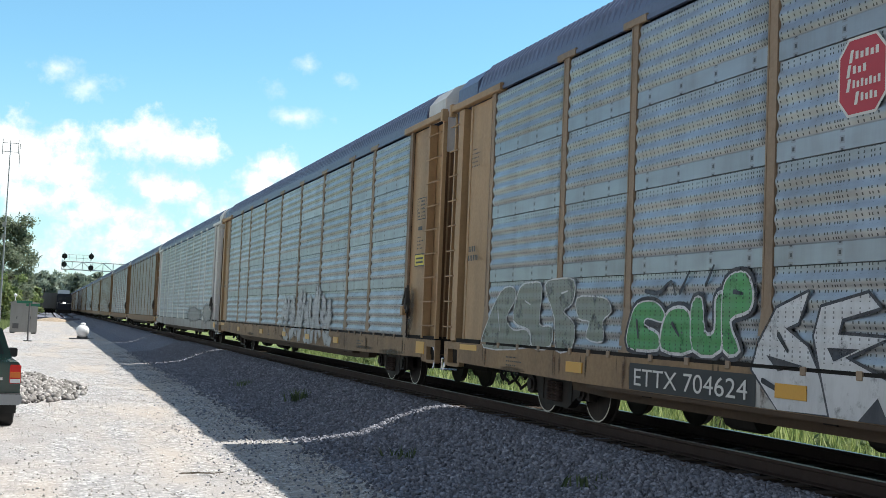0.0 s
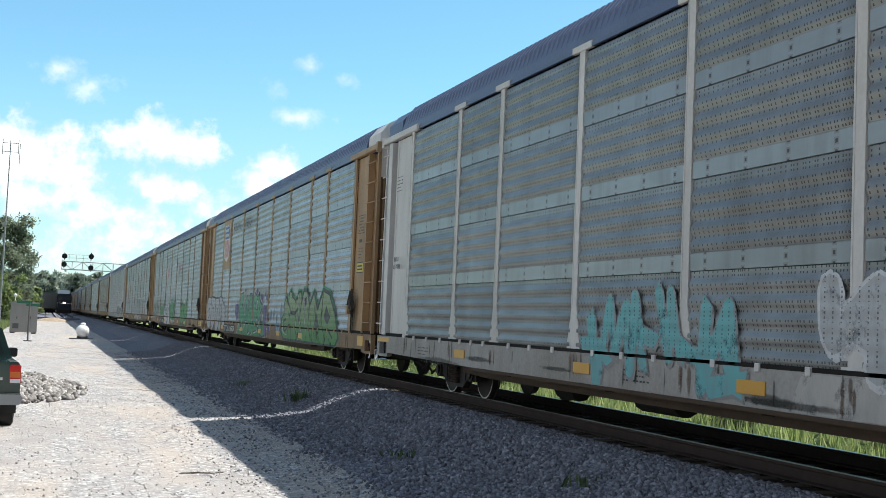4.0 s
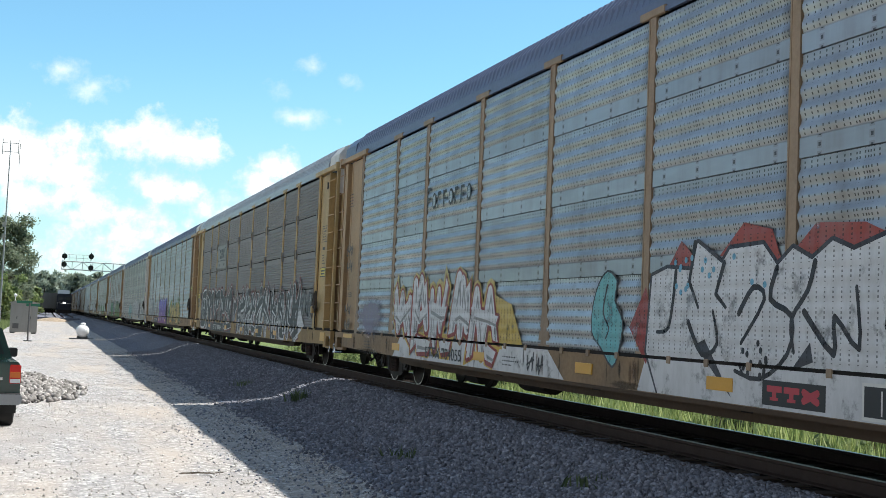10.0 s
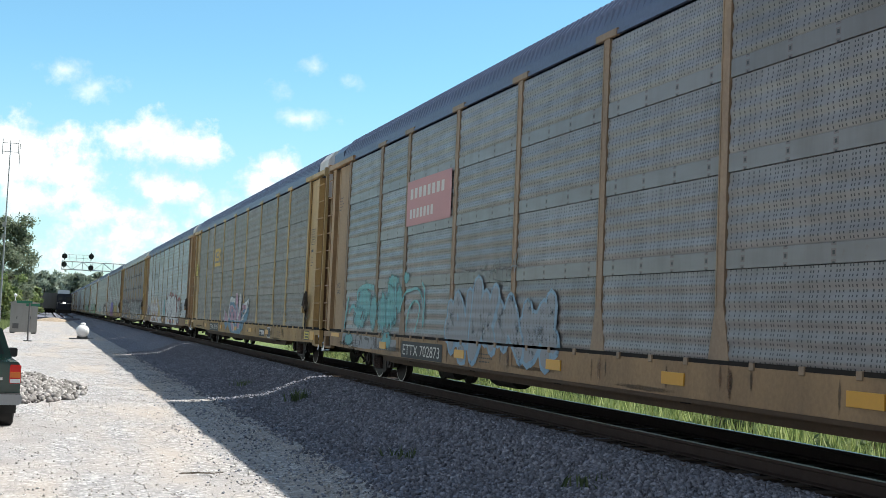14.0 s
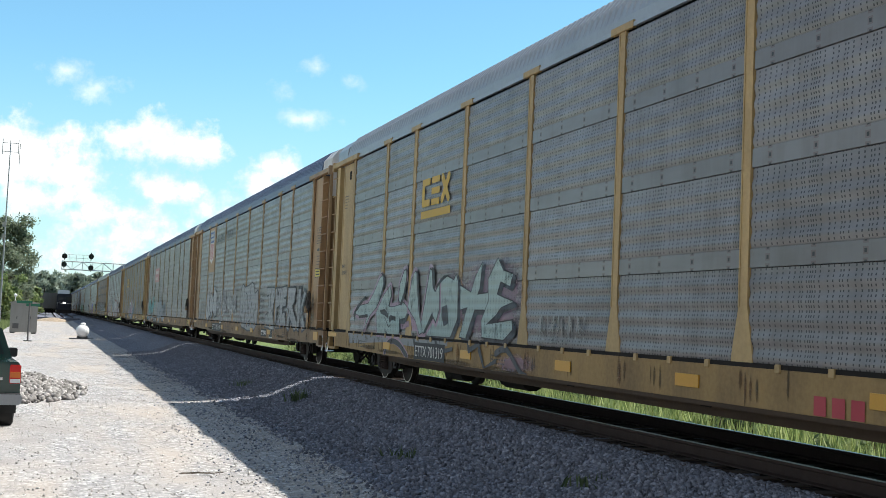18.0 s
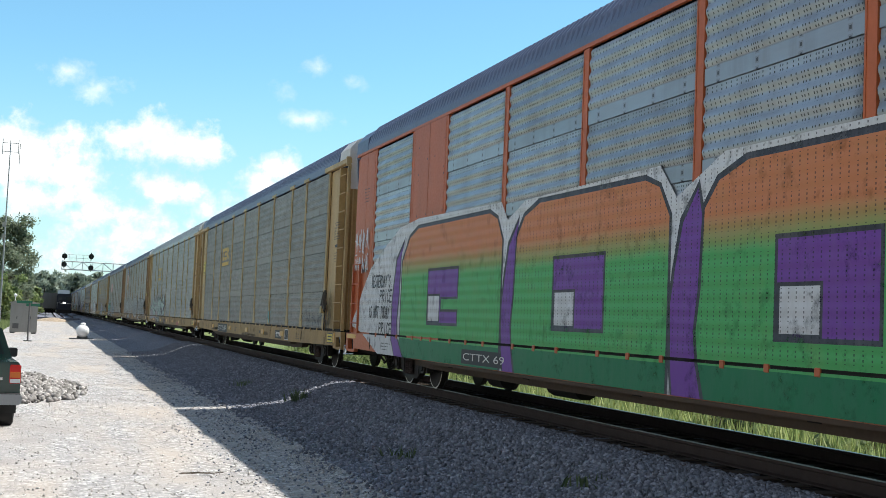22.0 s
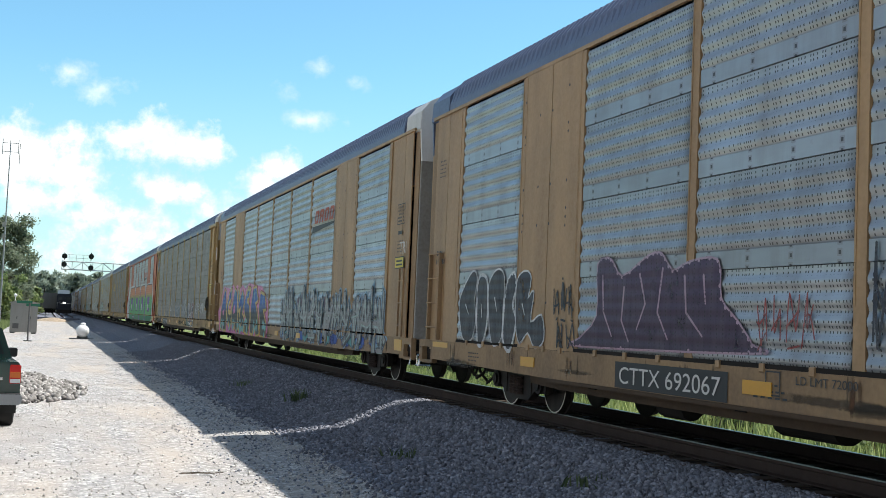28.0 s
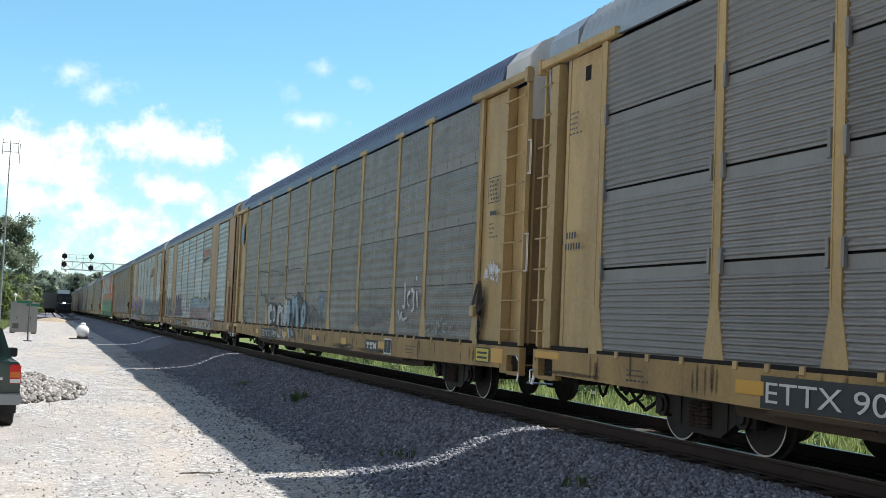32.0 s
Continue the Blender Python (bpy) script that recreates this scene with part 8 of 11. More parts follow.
tag(C[4], 16.3, 16.9, 1.1, 1.65, S_BLACK, 3, 0.03, 23)
graffiti(C[4], 17.4, 22.6, 0.58, 1.95, S_YELLOW, S_DARK, S_GREEN, count=5, w=0.32, seed=24, inner=S_DARK, rim=0.04, aura=0.05)

# car 5
p = Paint()
p.rect(7.3, 9.82, 3.13, 4.05, RIBBED_LIGHT, 0)
for a, s in ((7.55, 1), (9.55, -1)):
    p.rect(a, a + 0.06, 3.4, 3.95, LETTER_DARK, 1).rect(min(a, a + s * 0.22), max(a, a + s * 0.22), 3.9, 3.95, LETTER_DARK, 2).rect(min(a, a + s * 0.22), max(a, a + s * 0.22), 3.4, 3.45, LETTER_DARK, 2)
p.rect(7.95, 9.2, 3.42, 3.46, LETTER_DARK, 1).disc(7.8, 3.27, 0.07, 0.06, LETTER_DARK, 1).disc(8.0, 3.27, 0.07, 0.06, LETTER_DARK, 1).disc(9.1, 3.27, 0.07, 0.06, LETTER_DARK, 1).disc(9.3, 3.27, 0.07, 0.06, LETTER_DARK, 1)
p.put(C[5], "emblem_panel", "pale panel with dark bracket shapes")
three_blocks(C[5], 7.85, 9.3, 3.52, 3.9, LETTER_DARK, False)
for i, (a, b, n) in enumerate(((13.3, 17.3, 4), (17.3, 21.6, 3), (21.6, 24.7, 3))):
    graffiti(C[5], a, b, 0.55, 2.3, S_PITCH, S_WHITE, S_OXBLOOD, count=n, w=0.34, inner=S_WHITE, seed=25 + i, rim=0.035, aura=0.06, label="black and white wild lettering edged dark red")
BLACK_RIMMED = "black letter with a white rim and a dark red surround"
drawn(C[5], [[(2.73, 0.72), (2.7, 1.48), (2.8, 1.86), (3.11, 2.17), (3.61, 2.29), (4.07, 2.29), (4.28, 2.25), (4.32, 0.83)]], S_PITCH, S_WHITE, 0.04, S_OXBLOOD, 0.13, lines=[[(3.01, 1.27), (3.08, 1.69), (3.29, 1.9), (3.7, 1.93), (4.01, 1.9)], [(3.32, 1.07), (3.35, 1.48), (3.71, 1.56), (4.02, 1.49)], [(3.7, 1.93), (3.79, 1.58), (3.64, 1.28), (3.73, 0.99)], [(4.02, 1.49), (4.11, 1.2), (4.26, 0.92)]], line_paint=S_WHITE, width=0.07, soft=True, label=BLACK_RIMMED)
graffiti(C[5], 4.35, 5.0, 0.6, 2.2, S_PITCH, S_WHITE, S_OXBLOOD, count=1, w=0.34, inner=S_WHITE, seed=25, rim=0.035, aura=0.06, label=BLACK_RIMMED)
tag(C[5], 1.34, 2.02, 1.51, 1.71, S_BLACK, 3, 0.03, 93)
tag(C[5], 1.34, 2.02, 1.73, 1.94, S_BLACK, 3, 0.03, 94)
p = Paint()
p.rect(1.41, 1.92, 1.95, 2.18, LETTER_DARK, 4).rect(1.43, 1.9, 1.97, 2.16, SIGN_YELLOW, 5)
bars(p, 1.47, 1.86, 2.01, 2.05, 4, LETTER_DARK, (), 6)
bars(p, 1.47, 1.86, 2.07, 2.11, 4, LETTER_DARK, (), 6)
p.put(C[5], "notice_panel", "small yellow notice with dark bars")
p = Paint()
p.poly([(4.6, 0.585), (12.0, 0.585), (11.9, 0.92), (4.7, 0.92)], S_DARK, 0.2)
p.put(C[5], "graffiti_patch", "dark paint sprayed over the sill")
drawn(C[5], [[(5.01, 1.93), (5.2, 2.27), (5.64, 2.21), (6.14, 1.91), (6.24, 1.67), (5.91, 1.55), (5.7, 1.55), (5.85, 1.11), (6.13, 0.72), (5.89, 0.67), (5.31, 1.1), (5.06, 1.43)], [(6.02, 2.07), (6.25, 2.27), (6.36, 2.1), (6.45, 2.24), (6.74, 2.21), (6.75, 1.59), (6.9, 0.98), (6.56, 0.97), (6.38, 1.44), (6.25, 1.12), (6.06, 1.03), (6.06, 1.43), (6.2, 1.67)]], S_PITCH, S_WHITE, 0.03, S_OXBLOOD, 0.09, [[(5.28, 1.89), (5.56, 1.88), (5.75, 1.72), (5.49, 1.55), (5.31, 1.59)]], S_SILVER, label=BLACK_RIMMED)
drawn(C[5], [[(6.91, 1.9), (6.96, 2.16), (7.18, 2.31), (7.45, 2.22), (7.43, 2.07), (7.72, 2.14), (8.27, 2.24), (8.58, 2.17), (8.72, 1.93), (8.47, 1.66), (8.25, 1.52), (7.72, 1.48), (7.71, 1.16), (7.82, 0.8), (7.4, 0.71), (7.1, 1.14), (6.99, 1.44)]], S_PITCH, S_WHITE, 0.03, S_OXBLOOD, 0.09, [[(7.82, 1.84), (8.22, 1.87), (8.16, 1.7), (7.84, 1.55)], [(7.32, 1.74), (7.52, 1.89), (7.28, 1.15), (7.14, 1.29)]], S_SILVER, [[(7.05, 1.6), (7.2, 1.7), (7.5, 1.95)]], S_WHITE, 0.03, label=BLACK_RIMMED)
drawn(C[5], [[(8.76, 2.24), (9.08, 2.27), (9.36, 2.19), (9.57, 2.01), (9.84, 1.92), (10.15, 1.91), (10.38, 2.01), (10.33, 1.83), (10.17, 1.56), (10.09, 1.31), (9.74, 1.33), (9.35, 1.33), (9.43, 1.14), (9.24, 0.93), (8.95, 1.05), (8.86, 1.29), (9.07, 1.46), (8.77, 1.56), (8.83, 1.86)]], S_PITCH, S_WHITE, 0.03, S_OXBLOOD, 0.09, [[(9.01, 1.86), (9.18, 1.87), (9.27, 1.46), (9.14, 1.46)], [(9.39, 1.75), (9.56, 1.75), (9.61, 1.46), (9.46, 1.36)], [(9.85, 1.3), (10.1, 1.5), (10.1, 1.28)]], S_SILVER, label=BLACK_RIMMED)
drawn(C[5], [[(10.44, 1.95), (10.82, 2.23), (10.86, 2.0), (11.1, 1.99), (11.59, 2.31), (11.77, 2.35), (11.96, 1.99), (11.88, 1.64), (11.72, 1.48), (11.75, 1.26), (11.6, 0.98), (11.45, 0.95), (11.34, 1.19), (11.14, 1.13), (10.98, 1.24), (10.75, 1.35), (10.47, 1.38), (10.29, 1.47)]], S_PITCH, S_WHITE, 0.03, S_OXBLOOD, 0.09, [[(10.84, 1.88), (11.05, 1.87), (11.01, 1.7), (10.8, 1.47), (10.64, 1.44)], [(11.41, 1.75), (11.66, 1.81), (11.71, 1.64), (11.48, 1.47), (11.23, 1.3), (11.32, 1.56)]], S_SILVER, [[(11.0, 1.5), (11.15, 1.2), (11.4, 1.25)]], S_WHITE, 0.03, label=BLACK_RIMMED)
drawn(C[5], [[(10.3, 1.28), (10.93, 1.09), (11.1, 0.93), (11.35, 0.94), (11.64, 0.98), (11.98, 0.79), (10.39, 0.68), (9.9, 0.78), (10.2, 0.98)], [(12.26, 1.87), (12.42, 1.89), (12.67, 1.74), (12.87, 1.73), (12.98, 1.83), (13.27, 2.06), (13.31, 2.11), (13.33, 1.49), (13.18, 1.49), (12.92, 1.29), (12.85, 1.09), (12.69, 1.03), (12.6, 1.28), (12.64, 1.48), (12.47, 1.53)]], S_PITCH, S_WHITE, 0.03, S_OXBLOOD, 0.06, [[(10.72, 1.0), (10.99, 1.01), (11.04, 0.93), (10.78, 0.91), (10.84, 0.77), (10.73, 0.76)]], S_WHITE, label=BLACK_RIMMED)
graffiti(C[5], 24.8, 26.4, 1.3, 2.0, S_DARK, S_CHALK, None, count=5, w=0.1, seed=31, rim=0.02)
p = Paint()
p.poly([(24.5, 0.7), (25.5, 1.05), (24.9, 1.5), (24.4, 1.2)], S_WHITE, 3)
p.put(C[5], "graffiti_patch")

# car 6
thin_name(C[6], 7.4, 9.95, 3.36, 3.78)
haze(C[6], [(3.6, 1.35, 1.2, 0.42)], spray("faded_lilac_spray", (0.27, 0.24, 0.36), wear=0.6))
p = Paint()
p.poly([(5.5, 0.55), (13.9, 0.55), (13.3, 0.98), (6.0, 0.98)], S_WHITE, 0).poly([(10.9, 1.0), (12.4, 0.98), (11.9, 1.6), (11.2, 1.75)], S_YELLOW, 0)
p.put(C[6], "graffiti_patch")
graffiti(C[6], 5.5, 11.2, 0.75, 2.15, S_WHITE, S_RED, S_YELLOW, count=5, w=0.26, seed=33, inner=S_GREY, rim=0.045, aura=0.05)
tag(C[6], 12.6, 13.2, 0.62, 0.9, S_BLACK, 2, 0.03, 34)
drawn(C[6], [[(15.13, 2.0), (15.38, 1.88), (15.34, 1.64), (15.56, 1.39), (15.5, 1.07), (15.33, 0.84), (15.01, 1.06), (14.74, 1.24), (14.74, 1.55), (14.89, 1.84)]], S_TEAL, S_DARK, 0.03, lines=[[(15.14, 1.83), (15.04, 1.5), (15.21, 1.31), (15.13, 1.17)]], line_paint=S_DARK, width=0.035, soft=True, label="turquoise leaf shape with a dark edge")
p = Paint()
p.poly([(16.0, 0.55), (23.5, 0.55), (23.2, 1.0), (16.2, 1.0)], S_WHITE, 0)
p.put(C[6], "graffiti_patch")
drawn(C[6], [[(16.3, 1.92), (16.65, 2.0), (17.2, 1.96), (17.3, 2.26), (17.8, 2.02), (17.95, 2.16), (18.55, 2.18), (18.8, 1.96), (19.05, 2.12), (19.35, 2.0), (19.65, 2.16), (19.95, 2.06), (20.5, 2.2), (20.9, 1.95), (21.3, 2.1), (21.9, 1.9), (21.95, 1.2), (21.8, 0.56), (16.5, 0.56), (16.2, 1.05)]], S_WHITE, S_DARK, 0.045, None, 0,
      [[(17.3, 1.16), (17.5, 1.22), (17.75, 0.96), (18.05, 0.64), (17.75, 0.84)], [(19.05, 0.96), (19.35, 1.24), (19.4, 1.06)], [(20.2, 0.6), (20.5, 1.0), (20.6, 0.6)]], S_DARK,
      [[(16.85, 1.96), (16.8, 1.62), (16.7, 1.32), (16.45, 1.28)], [(17.25, 2.26), (17.15, 1.84), (17.35, 1.56)], [(17.85, 2.02), (17.7, 1.7), (17.9, 1.56)], [(17.15, 1.4), (17.45, 1.06), (17.75, 1.18), (17.65, 1.52)], [(18.15, 1.5), (18.4, 1.76), (18.6, 1.64), (18.2, 1.2)], [(18.8, 1.94), (18.7, 1.64), (19.05, 1.48), (19.0, 1.12), (18.55, 0.86), (18.1, 0.92)], [(19.4, 1.98), (19.3, 1.72), (19.05, 1.44), (19.1, 1.14)], [(19.25, 1.52), (19.7, 1.14), (19.7, 1.48), (20.05, 1.2), (20.0, 1.74)], [(20.5, 2.0), (20.4, 1.4), (20.8, 1.1)], [(21.2, 1.9), (21.0, 1.4), (21.3, 0.9)]], S_BLACK, 0.06,
      [[(16.6, 1.95), (16.95, 2.3), (17.25, 2.1), (17.2, 1.9)], [(17.75, 2.1), (18.2, 2.42), (18.7, 2.32), (18.9, 1.95)], [(15.75, 1.32), (16.15, 1.8), (16.4, 1.2), (16.2, 0.9)], [(19.0, 2.05), (19.4, 2.34), (20.1, 2.3), (20.5, 2.15), (19.6, 2.0)], [(20.8, 1.9), (21.2, 2.3), (22.1, 2.1), (22.2, 1.0), (21.8, 1.0)]], S_RED, label="white bubble letters outlined in black with red patches")
rr = random.Random(8)
p = Paint()
for i in range(16):
    p.disc(18.45 + rr.gauss(0, 0.16), 0.98 + rr.gauss(0, 0.09), 0.03, 0.035, S_BLACK, 6, 8)
    p.disc(16.2 + rr.uniform(0.5, 2.4), rr.uniform(1.7, 2.1), 0.035, 0.035, S_SKY, 4.6, 8)
p.put(C[6], "graffiti_dots")
graffiti(C[6], 22.2, 23.4, 0.58, 1.95, S_SILVER, S_DARK, S_RED, count=1, w=0.34, seed=37, wild=0, rim=0.04, aura=0.16)
tag(C[6], 24.0, 24.9, 1.2, 1.85, S_BLACK, 4, 0.04, 38)
for i, z in enumerate((2.75, 2.38, 1.35, 1.02)):
    tag(C[6], 1.25 + 0.05 * (i % 2), 1.85, z, z + 0.28, S_BLACK, 3, 0.025, 39 + i)

# car 7
three_blocks(C[7], 7.82, 9.55, 3.25, 3.98, P_YELLOW)
tag(C[7], 2.8, 12.0, 1.05, 1.8, S_FAINTCHALK, 8, 0.022, 40)
S_STEELBLUE = spray("faded_steel_blue_spray", (0.10, 0.225, 0.34), (0.12, 0.25, 0.36), wear=0.3)
drawn(C[7], [[(13.0, 1.85), (13.6, 1.78), (14.2, 1.62), (15.3, 1.5), (15.84, 1.4), (16.1, 1.25), (17.35, 1.56), (17.4, 1.4), (17.04, 1.1), (16.4, 0.96), (16.2, 0.8), (15.57, 0.6), (14.3, 0.58), (13.3, 0.62), (12.7, 0.85), (12.73, 1.1)], [(11.5, 1.0), (12.6, 1.0), (12.5, 0.86), (11.95, 0.68), (11.8, 0.84)]], S_STEELBLUE, S_STEELBLUE, 0.015, label="faded blue ground of painted letters")
drawn(C[7], [[(13.0, 1.6), (13.6, 1.62), (14.2, 1.45), (14.3, 1.1), (13.3, 1.06), (12.9, 1.2)], [(15.2, 1.06), (15.1, 1.35), (15.45, 1.5), (15.84, 1.4), (15.7, 1.06)], [(14.35, 2.05), (14.77, 2.06), (14.8, 1.85), (14.92, 1.8), (14.9, 1.5), (15.0, 1.06), (14.25, 1.06), (14.4, 1.5)], [(13.28, 0.98), (13.78, 0.68), (14.13, 0.67), (13.96, 0.92)], [(14.9, 1.0), (15.5, 1.0), (15.39, 0.79), (14.92, 0.79)], [(11.5, 1.05), (11.7, 1.4), (12.47, 1.19), (12.6, 1.02)], [(16.06, 1.65), (16.9, 1.68), (17.3, 1.62), (17.0, 1.4), (16.6, 1.35), (16.1, 1.4)]], S_PALEPINK, S_WHITE, 0.016, lines=[[(13.2, 1.1), (13.35, 1.38), (13.8, 1.42), (14.1, 1.15)], [(14.85, 1.6), (14.75, 1.4), (14.85, 1.2)], [(16.2, 1.35), (16.6, 1.45), (16.9, 1.42)]], line_paint=S_STEELBLUE, width=0.11, label="faded pink strokes of painted letters", lift=2)
drawn(C[7], [[(13.13, 1.96), (14.27, 1.86), (14.25, 1.7), (13.9, 1.75), (13.5, 1.72), (13.1, 1.78), (12.85, 1.4), (12.78, 1.1), (12.62, 0.95), (12.7, 1.45), (12.95, 1.79)], [(15.3, 2.03), (15.63, 2.04), (15.79, 1.83), (15.75, 1.5), (15.35, 1.3), (15.0, 1.06), (14.75, 1.06), (15.2, 1.5)], [(16.1, 1.65), (16.93, 1.75), (17.36, 1.85), (17.43, 1.68), (17.02, 1.38), (16.61, 1.27), (16.55, 1.36), (16.95, 1.5), (16.9, 1.62)], [(15.9, 0.98), (16.1, 1.2), (16.5, 1.3), (16.43, 1.08), (16.1, 1.1)], [(14.4, 1.0), (14.85, 1.0), (14.8, 0.86)], [(11.45, 1.05), (11.6, 1.5), (11.75, 1.35), (11.8, 1.1)], [(14.0, 0.9), (14.15, 0.96), (14.42, 0.66), (14.33, 0.64)]], S_WHITE, S_STEELBLUE, 0.01, lines=[[(13.5, 1.55), (13.55, 1.2)], [(15.6, 1.4), (15.9, 1.1)], [(12.1, 1.28), (12.2, 1.05)]], line_paint=S_LILAC, width=0.09, label="faded white strokes of painted letters", lift=12)
drawn(C[7], [], S_CHALK, S_CHALK, lines=[[(19.23, 1.13), (19.3, 1.24), (19.51, 1.28), (19.34, 1.47), (19.3, 1.6)], [(19.51, 1.15), (19.86, 1.52), (20.29, 1.65), (20.68, 1.58), (20.67, 1.28), (20.75, 1.15), (20.95, 1.15)], [(19.78, 1.14), (19.83, 1.34), (19.99, 1.14)], [(20.25, 1.37), (20.42, 1.14), (20.55, 1.3), (20.4, 1.42)], [(17.81, 1.21), (18.03, 1.49), (18.15, 1.42), (18.31, 1.13)], [(16.2, 1.9), (16.35, 2.1)], [(11.0, 1.1), (11.1, 1.5), (11.3, 1.6), (11.4, 1.2)], [(11.7, 1.5), (11.85, 1.62), (12.0, 1.4)]], line_paint=S_CHALK, width=0.03, label="thin chalky outlines of unfinished letters", lift=1)
tag(C[7], 17.3, 17.8, 0.68, 0.78, S_DARK, 5, 0.012, 45)
tag(C[7], 21.4, 24.6, 1.1, 1.6, S_FAINTCHALK, 4, 0.022, 42)
def rack_notice(car):
    p = Paint()
    p.rect(1.38, 1.98, 2.98, 3.58, LETTER_DARK, 0).rect(1.40, 1.96, 3.0, 3.56, SIGN_YELLOW, 1)
    bars(p, 1.48, 1.88, 3.42, 3.50, 4, LETTER_DARK)
    p.put(car, "quality_notice", "yellow notice panel with black print")
    words(car, "Quality", 1.47, 1.90, 3.22, 3.36, LETTER_DARK, "black lettering", 0.006)
    words(car, "Auto Rack", 1.43, 1.94, 3.05, 3.16, LETTER_DARK, "black lettering", 0.006)


rack_notice(C[7])
rack_notice(C[11])

# car 8
p = Paint()
p.rect(7.12, 9.85, 3.14, 4.02, P_PINK, 0)
bars(p, 7.35, 9.55, 3.66, 3.86, 8, LETTER_WHITE, (), 1, 0.6)
bars(p, 7.35, 8.9, 3.28, 3.46, 7, LETTER_WHITE, (), 1, 0.6)
p.put(C[8], "railway_name", "faded pink panel with white bars")
p = Paint()
p.poly([(2.22, 0.955), (5.07, 0.92), (6.75, 0.9), (6.76, 0.69), (4.17, 0.65), (2.14, 0.69)], S_PALESTEEL, 0)
p.put(C[8], "graffiti_patch", "pale paint sprayed over the sill")
haze(C[8], [(4.09, 1.66, 0.71, 0.44), (3.69, 1.33, 0.59, 0.26), (4.89, 1.45, 0.32, 0.41), (5.66, 1.46, 0.46, 0.45), (6.23, 1.59, 0.48, 0.53), (6.39, 2.09, 0.47, 0.14), (7.32, 2.13, 0.21, 0.13), (6.84, 1.71, 0.25, 0.3), (6.03, 0.89, 0.43, 0.19), (2.83, 0.82, 0.46, 0.14)], S_TEAL)
p = Paint()
for q in [[(2.35, 1.08), (2.48, 1.43), (2.65, 1.75)], [(2.77, 1.44), (3.14, 1.59), (3.61, 1.3), (4.05, 1.16)], [(3.49, 1.74), (3.56, 1.93), (4.23, 2.02), (4.85, 1.97)], [(6.07, 1.21), (6.07, 1.59), (6.09, 1.9)], [(6.32, 1.22), (6.26, 1.53), (6.32, 1.84)], [(6.62, 1.22), (6.62, 1.59), (6.55, 2.02)]]:
    p.line(rounded(q, 5), 0.11, S_TEAL, 1, 0, (0.8, 1.1))
for q in [[(6.89, 1.47), (7.25, 1.82), (7.66, 1.89), (8.05, 1.91), (8.33, 1.8), (8.47, 1.58), (8.48, 1.19)], [(7.39, 1.1), (7.53, 1.47), (7.77, 1.64), (8.06, 1.67), (8.25, 1.56), (8.17, 1.32), (7.99, 1.1)], [(8.36, 2.01), (8.5, 1.9), (8.55, 1.64), (8.51, 1.22)]]:
    p.line(rounded(q, 5), 0.055, S_TEAL, 1.2, 0, (1.1, 0.8))
p.put(C[8], "graffiti", "soft turquoise strokes, half worn away")
drawn(C[8], [], S_DARK, S_DARK, lines=[[(3.48, 0.74), (3.55, 0.96), (3.73, 0.93)], [(3.83, 0.72), (3.98, 0.94), (4.08, 0.76)], [(4.31, 0.88), (4.63, 0.86), (4.6, 0.76)], [(3.18, 1.14), (3.25, 1.33), (3.42, 1.44)], [(3.87, 1.3), (4.02, 1.45), (4.12, 1.3)]], width=0.06, label="dark strokes on the sill")
graffiti(C[8], 10.0, 14.5, 0.7, 1.95, S_PALESTEEL, S_PALEBLUE, None, count=4, w=0.32, seed=45, wild=0, rim=0.055)
tag(C[8], 10.4, 13.4, 2.0, 2.35, S_FAINTCHALK, 4, 0.022, 46)

# car 9
shield(C[9], 5.25, 6.6, 3.42, 4.89)
words(C[9], "BUILDING", 7.65, 9.6, 4.24, 4.55, LETTER_DARK, "dark block lettering")
words(C[9], "AMERICA", 10.15, 12.0, 4.26, 4.58, LETTER_DARK, "dark block lettering")
tag(C[9], 2.9, 4.6, 0.9, 1.9, S_FAINTCHALK, 2, 0.06, 48)
graffiti(C[9], 5.1, 8.3, 1.0, 2.3, S_SILVER, S_DARK, None, count=3, w=0.36, seed=47, wild=0, rim=0.05)
graffiti(C[9], 8.6, 13.6, 1.0, 2.2, S_GREY, S_WHITE, None, count=4, w=0.2, seed=49, wild=0, rim=0.022)
drawn(C[9], [[(15.1, 2.36), (15.65, 2.24), (16.45, 2.28), (17.15, 2.38), (17.55, 2.3), (17.75, 1.98), (18.4, 2.1), (18.5, 1.48), (18.4, 1.0), (17.9, 0.8), (16.6, 0.76), (15.1, 0.88), (14.7, 1.36), (14.7, 2.06)]], S_DULLSILVER, S_DARK, 0.05, None, 0, (), None, [[(15.9, 2.05), (16.3, 1.9), (16.4, 1.2), (16.3, 0.85)], [(16.9, 2.3), (16.95, 1.9), (16.85, 1.65)], [(16.7, 1.05), (17.0, 1.1), (16.95, 0.9), (16.75, 0.95), (16.7, 1.05)], [(15.1, 1.2), (15.3, 0.95)]], S_DARK, 0.05, label="silver bubble shape with a dark dripping outline")
